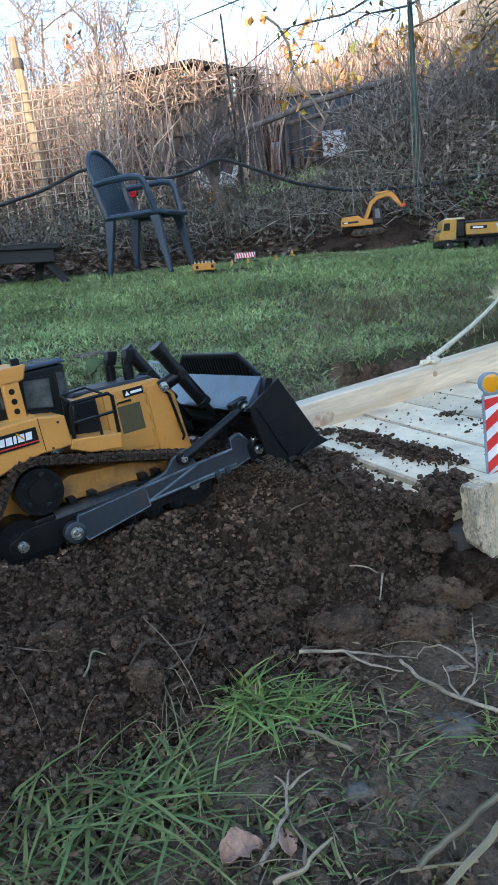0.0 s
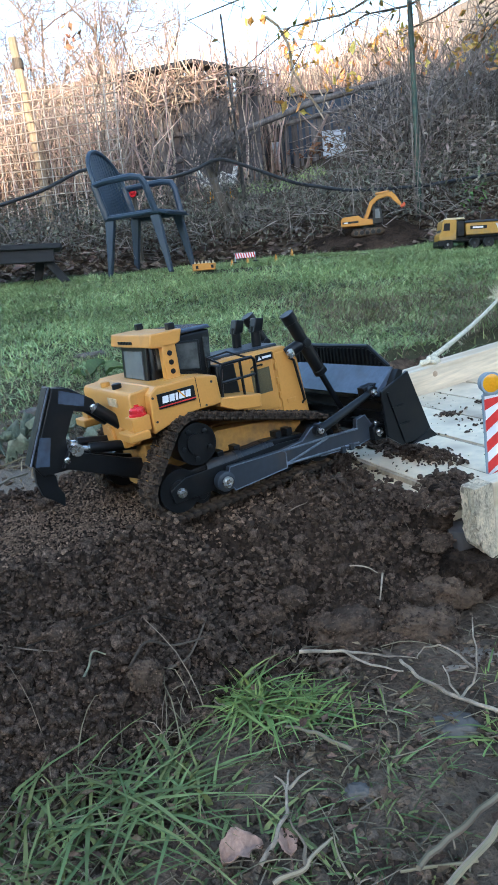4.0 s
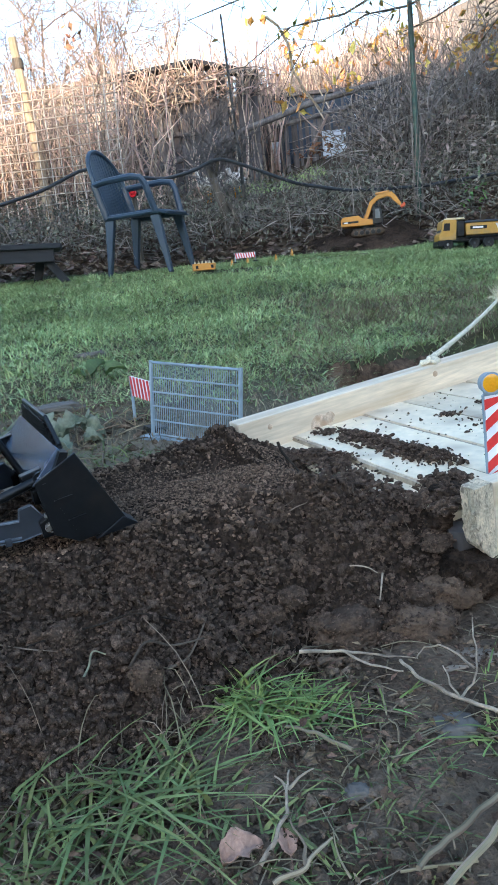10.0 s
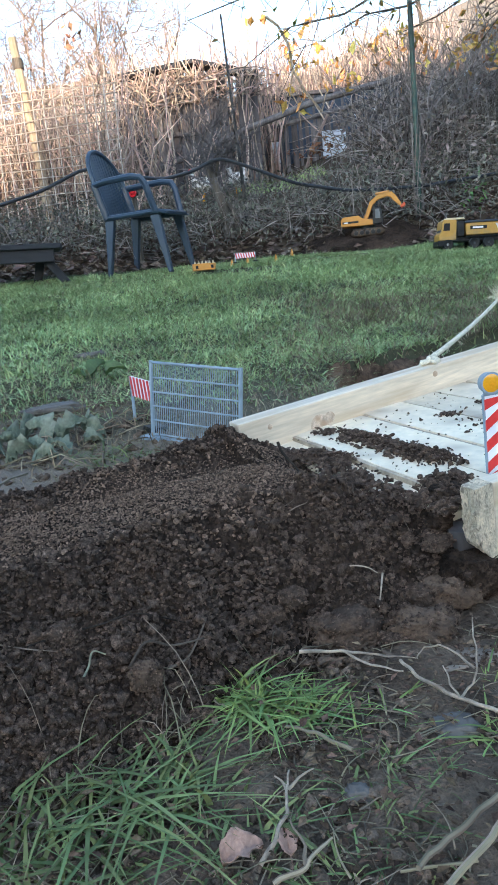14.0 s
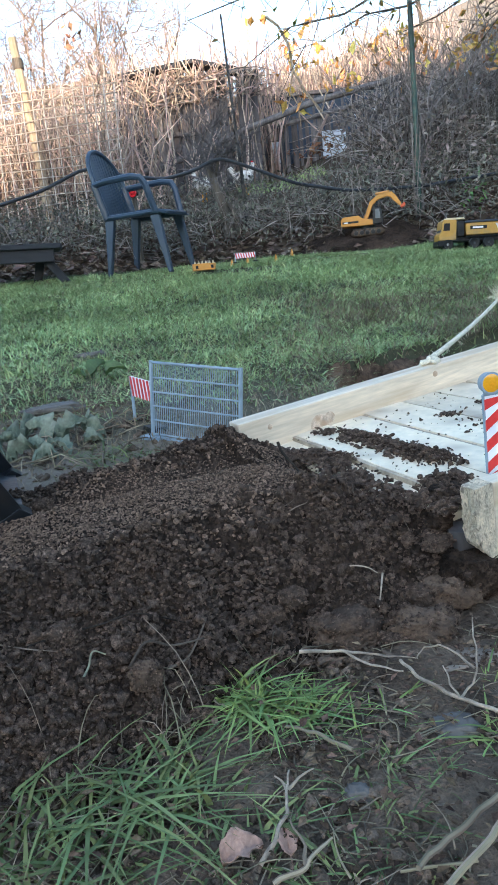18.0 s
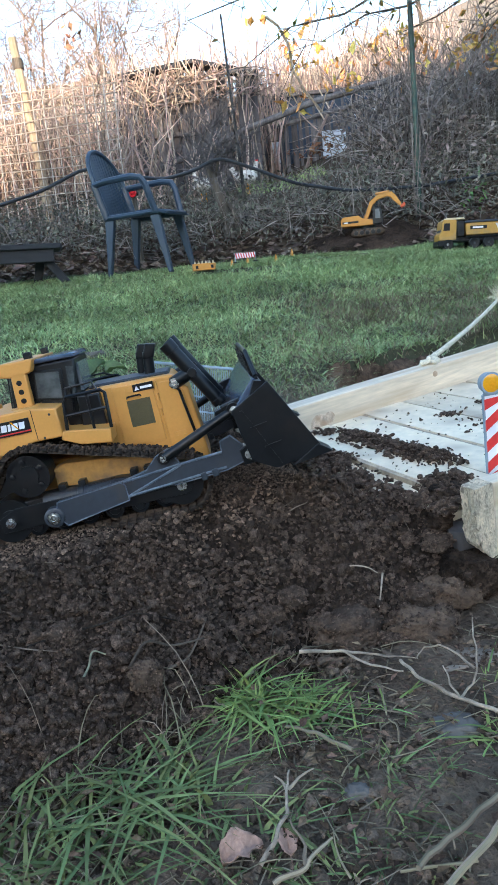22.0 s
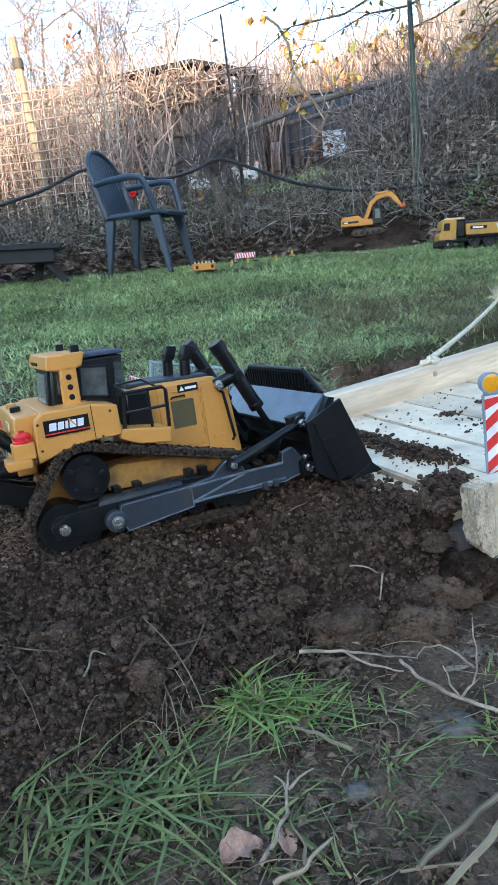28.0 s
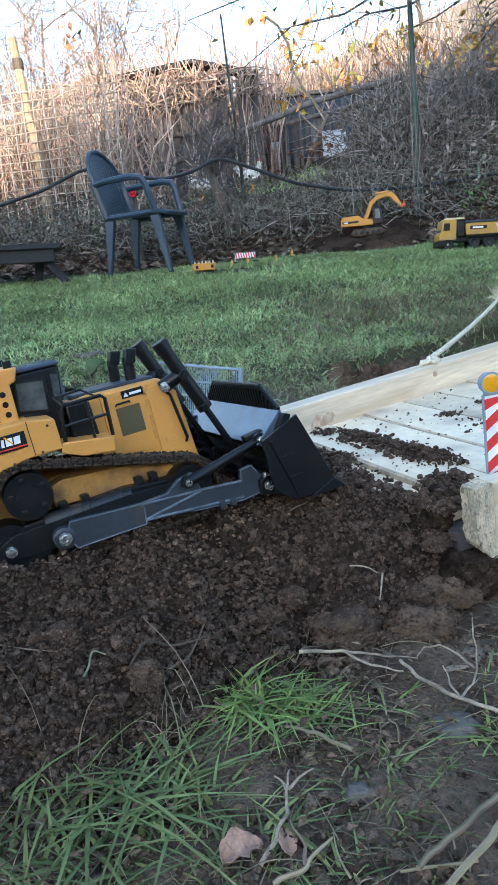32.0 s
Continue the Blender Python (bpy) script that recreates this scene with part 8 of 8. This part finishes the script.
# ---------------------------------------------------------------- what moves
def motions():
    drive = [
        (0, pose(-0.200, 0.838, 0.281, -1.8, -5.9, 30.2)),
        (0.5, pose(-0.151, 0.870, 0.287, -1.3, -6.1, 30.9)),
        (1, pose(-0.097, 0.898, 0.294, -0.5, -5.1, 30.6)),
        (1.5, pose(-0.046, 0.925, 0.299, 0.2, -2.7, 31.9)),
        (2, pose(-0.040, 0.929, 0.299, 0.4, -2.1, 32.5)),
        (2.5, pose(-0.039, 0.928, 0.300, 0.3, -2.1, 32.4)),
        (3, pose(-0.038, 0.925, 0.300, 0.0, -4.3, 32.0)),
        (3.5, pose(-0.039, 0.924, 0.302, 0.1, -5.8, 32.0)),
        (5.5, pose(-0.038, 0.916, 0.299, -0.1, -3.2, 21.8)),
        (6, pose(-0.036, 0.914, 0.300, -0.0, -4.0, 21.1)),
        (6.5, pose(-0.038, 0.915, 0.300, -0.0, -3.7, 21.6)),
        (7, pose(-0.093, 0.895, 0.296, -0.4, -3.9, 21.8)),
        (7.5, pose(-0.155, 0.877, 0.292, -1.2, -5.8, 23.8)),
        (8, pose(-0.226, 0.849, 0.291, -0.2, -6.0, 27.3)),
        (8.5, pose(-0.286, 0.816, 0.287, 1.6, -4.2, 29.3)),
        (9, pose(-0.340, 0.795, 0.284, 2.6, -4.2, 30.1)),
        (9.5, pose(-0.383, 0.783, 0.292, 2.5, -4.7, 24.3)),
        (10, pose(-0.442, 0.762, 0.291, 1.8, -4.6, 25.1)),
        (10.5, pose(-0.505, 0.732, 0.282, 0.9, -4.3, 30.0)),
        (11, pose(-0.600, 0.680, 0.270, 0.0, -3.0, 32.0)),
        (12, pose(-0.760, 0.610, 0.245, 0.0, -3.0, 34.0)),
        (13, pose(-0.860, 0.660, 0.235, 0.0, -2.0, 26.0)),
        (14.5, pose(-0.880, 0.740, 0.232, 0.0, -2.0, 18.0)),
        (16, pose(-0.880, 0.780, 0.232, 0.0, -2.0, 16.0)),
        (17, pose(-0.800, 0.850, 0.240, 0.0, -2.0, 18.0)),
        (17.5, pose(-0.700, 0.890, 0.247, 0.0, -2.0, 20.0)),
        (18, pose(-0.604, 0.927, 0.252, 0.0, -2.0, 20.0)),
        (18.5, pose(-0.567, 0.893, 0.252, 0.0, -2.0, 19.0)),
        (19, pose(-0.547, 0.872, 0.252, 0.0, -1.0, 18.0)),
        (19.5, pose(-0.462, 0.850, 0.256, 0.0, -3.5, 16.0)),
        (20, pose(-0.385, 0.869, 0.258, -0.6, -5.0, 11.7)),
        (20.5, pose(-0.321, 0.883, 0.265, -1.0, -6.1, 12.1)),
        (21, pose(-0.253, 0.894, 0.272, -1.1, -9.2, 11.0)),
        (21.5, pose(-0.223, 0.890, 0.278, -0.8, -7.5, 3.9)),
        (22, pose(-0.178, 0.891, 0.284, -0.4, -6.3, 3.2)),
        (22.5, pose(-0.118, 0.892, 0.289, 0.5, -4.4, 3.9)),
        (23, pose(-0.059, 0.896, 0.294, 1.0, -3.2, 6.8)),
        (23.5, pose(-0.024, 0.900, 0.295, 0.5, -2.8, 17.4)),
        (24, pose(0.027, 0.916, 0.296, 1.0, -0.2, 20.9)),
        (24.5, pose(0.074, 0.932, 0.296, 1.5, 2.2, 22.2)),
        (25, pose(0.072, 0.930, 0.297, 2.0, 2.4, 22.8)),
        (25.5, pose(0.074, 0.932, 0.295, 1.4, 2.2, 22.1)),
        (27.5, pose(-0.102, 0.857, 0.289, -0.4, -1.5, 24.0)),
        (28, pose(-0.144, 0.843, 0.284, -1.1, -1.8, 24.1)),
        (28.5, pose(-0.143, 0.843, 0.284, -0.8, -1.7, 25.3)),
        (29, pose(-0.086, 0.866, 0.289, -0.3, -2.2, 25.3)),
        (29.5, pose(-0.061, 0.876, 0.291, -0.3, -2.6, 24.9)),
        (30, pose(-0.060, 0.873, 0.291, -0.5, -2.7, 24.5)),
        (30.5, pose(-0.059, 0.871, 0.292, -0.5, -3.7, 24.4)),
        (31, pose(-0.073, 0.864, 0.290, -0.8, -3.7, 24.4)),
        (31.5, pose(-0.133, 0.842, 0.286, -1.4, -4.8, 24.8)),
        (32, pose(-0.192, 0.823, 0.281, -2.4, -7.2, 23.7)),
    ]
    walk(DOZER["body"], drive)
    # push arms and blade: seconds, lift of the arms, tilt of the blade, in degrees
    lift = [
        (0, 6.5, 1.0), (0.5, 6.5, -0.7), (1, 6.7, -1.4), (1.5, 6.8, -1.7), (2, 6.5, -2.1), (2.5, 7.5, -1.2),
        (3, 3.9, 1.1), (3.5, 1.4, -0.5), (5.5, -3.5, 1.4), (6, -4.1, 4.2), (6.5, -4.3, 2.1), (7, -4.6, 1.8),
        (7.5, -4.1, 1.0), (8, -2.8, -0.4), (8.5, -2.5, 1.0), (9, -1.7, 3.0), (9.5, -2.5, 7.9), (10, -3.5, 8.2),
        (10.5, -4.7, 8.7), (11, -3.0, 6.0), (12, 0.0, 3.0), (13, 2.0, 2.0), (14.5, 3.0, 2.0), (16, 3.0, 2.0),
        (17, 3.0, 2.0), (17.5, 3.0, 2.0), (18, 3.0, 2.0), (18.5, 3.0, 2.0), (19, 3.0, 2.0), (19.5, 5.0, 2.0),
        (20, 6.1, 0.9), (20.5, 6.5, -0.9), (21, 6.5, -1.4), (21.5, 6.9, -0.1), (22, 7.3, 1.5), (22.5, 7.4, 2.2),
        (23, 7.6, 3.8), (23.5, 7.7, 0.7), (24, 7.5, -0.6), (24.5, 8.0, -2.9), (25, 8.2, -3.9), (25.5, 7.2, -3.3),
        (27.5, 3.3, 0.5), (28, 3.3, -0.1), (28.5, 3.4, 1.3), (29, 3.5, 1.2), (29.5, 3.4, 1.5), (30, -1.5, 1.1),
        (30.5, -3.2, 1.1), (31, -3.6, 0.8), (31.5, -3.5, 1.8), (32, -3.5, 3.7),
    ]

    def arm_turn(a):
        return Euler((0, radians(-a), 0)).to_matrix()

    def blade_at(a, b):
        o = Vector((PIVOT.x, 0, PIVOT.z))
        p = o + arm_turn(a) @ (Vector((PIN.x, 0, PIN.z)) - o)
        return Matrix.Translation(p) @ arm_turn(a + b).to_4x4()

    for arm, o in DOZER["arm"]:
        walk(arm, [(t, Matrix.Translation(o) @ arm_turn(a).to_4x4()) for t, a, b in lift])
    walk(DOZER["blade"], [(t, blade_at(a, b)) for t, a, b in lift])
    mount = Vector((ROD_END.x - PIN.x, 0, ROD_END.z - PIN.z))
    for (barrel, s), (rod, _) in zip(DOZER["barrel"], DOZER["rod"]):
        rb, rr = [], []
        for t, a, b in lift:
            end = blade_at(a, b) @ mount
            way = Vector((TRUNNION.x, 0, TRUNNION.z)) - end
            turn = Euler((0, math.atan2(way.x, way.z), 0)).to_matrix().to_4x4()
            rb.append((t, Matrix.Translation((TRUNNION.x, s * TRUNNION.y, TRUNNION.z)) @ turn))
            rr.append((t, Matrix.Translation((end.x, s * ROD_END.y, end.z)) @ turn))
        walk(barrel, rb)
        walk(rod, rr)

    # tracks and wheels turn with the way driven, the outer side further in a bend
    times, way = [0.0], {-1: [0.0], 1: [0.0]}
    for (t0, m0), (t1, m1) in zip(drive, drive[1:]):
        n = 1 if (m1.translation - m0.translation).length < 0.004 else max(1, int((t1 - t0) / 0.25))
        for s in (-1, 1):
            side = Vector((0, s * 0.088, 0.0))
            step = ((m1 @ side) - (m0 @ side)).dot(((m0.col[0] + m1.col[0]) / 2).to_3d())
            way[s] += [way[s][-1] + step * (k + 1) / n for k in range(n)]
        times += [t0 + (t1 - t0) * (k + 1) / n for k in range(n)]
    gap = RING_S[-1] / SHOES
    for shoe, y, k in DOZER["shoe"]:
        rows = []
        for t, w in zip(times, way[1 if y > 0 else -1]):
            x, z, turn = on_track(k * gap - w)
            rows.append((t, Matrix.Translation((x, y, z)) @ Euler((0, -turn, 0)).to_matrix().to_4x4()))
        walk(shoe, rows)
    for wheel, x, y, z, r in DOZER["wheel"]:
        walk(wheel, [(t, Matrix.Translation((x, y, z)) @ Euler((0, w / (r + 0.003), 0)).to_matrix().to_4x4()) for t, w in zip(times, way[1 if y > 0 else -1])])

    # hens wander a step or two behind the brush
    def hen(x, y, turn, dip=0.0):
        return pose(x, y, gz(x, y) - dip, 0, 0, turn)

    walk(HEN_A, [(0, hen(-0.12, 7.0, 160)), (9, hen(-0.12, 7.0, 150)), (12, hen(-0.20, 7.1, 175)), (17, hen(-0.19, 7.05, 150)), (23, hen(-0.20, 7.0, 130)), (28, hen(-0.22, 7.0, 165)), (32, hen(-0.21, 7.0, 175))])
    walk(HEN_B, [(0, hen(0.03, 7.1, 20)), (5, hen(0.05, 7.1, 40)), (11, hen(0.14, 7.15, 60)), (15, hen(0.15, 7.15, 50)), (19, hen(0.22, 7.3, 20)), (26, hen(0.24, 7.2, 10)), (29, hen(0.25, 7.2, 30)), (32, hen(0.27, 7.25, 20))])



motions()
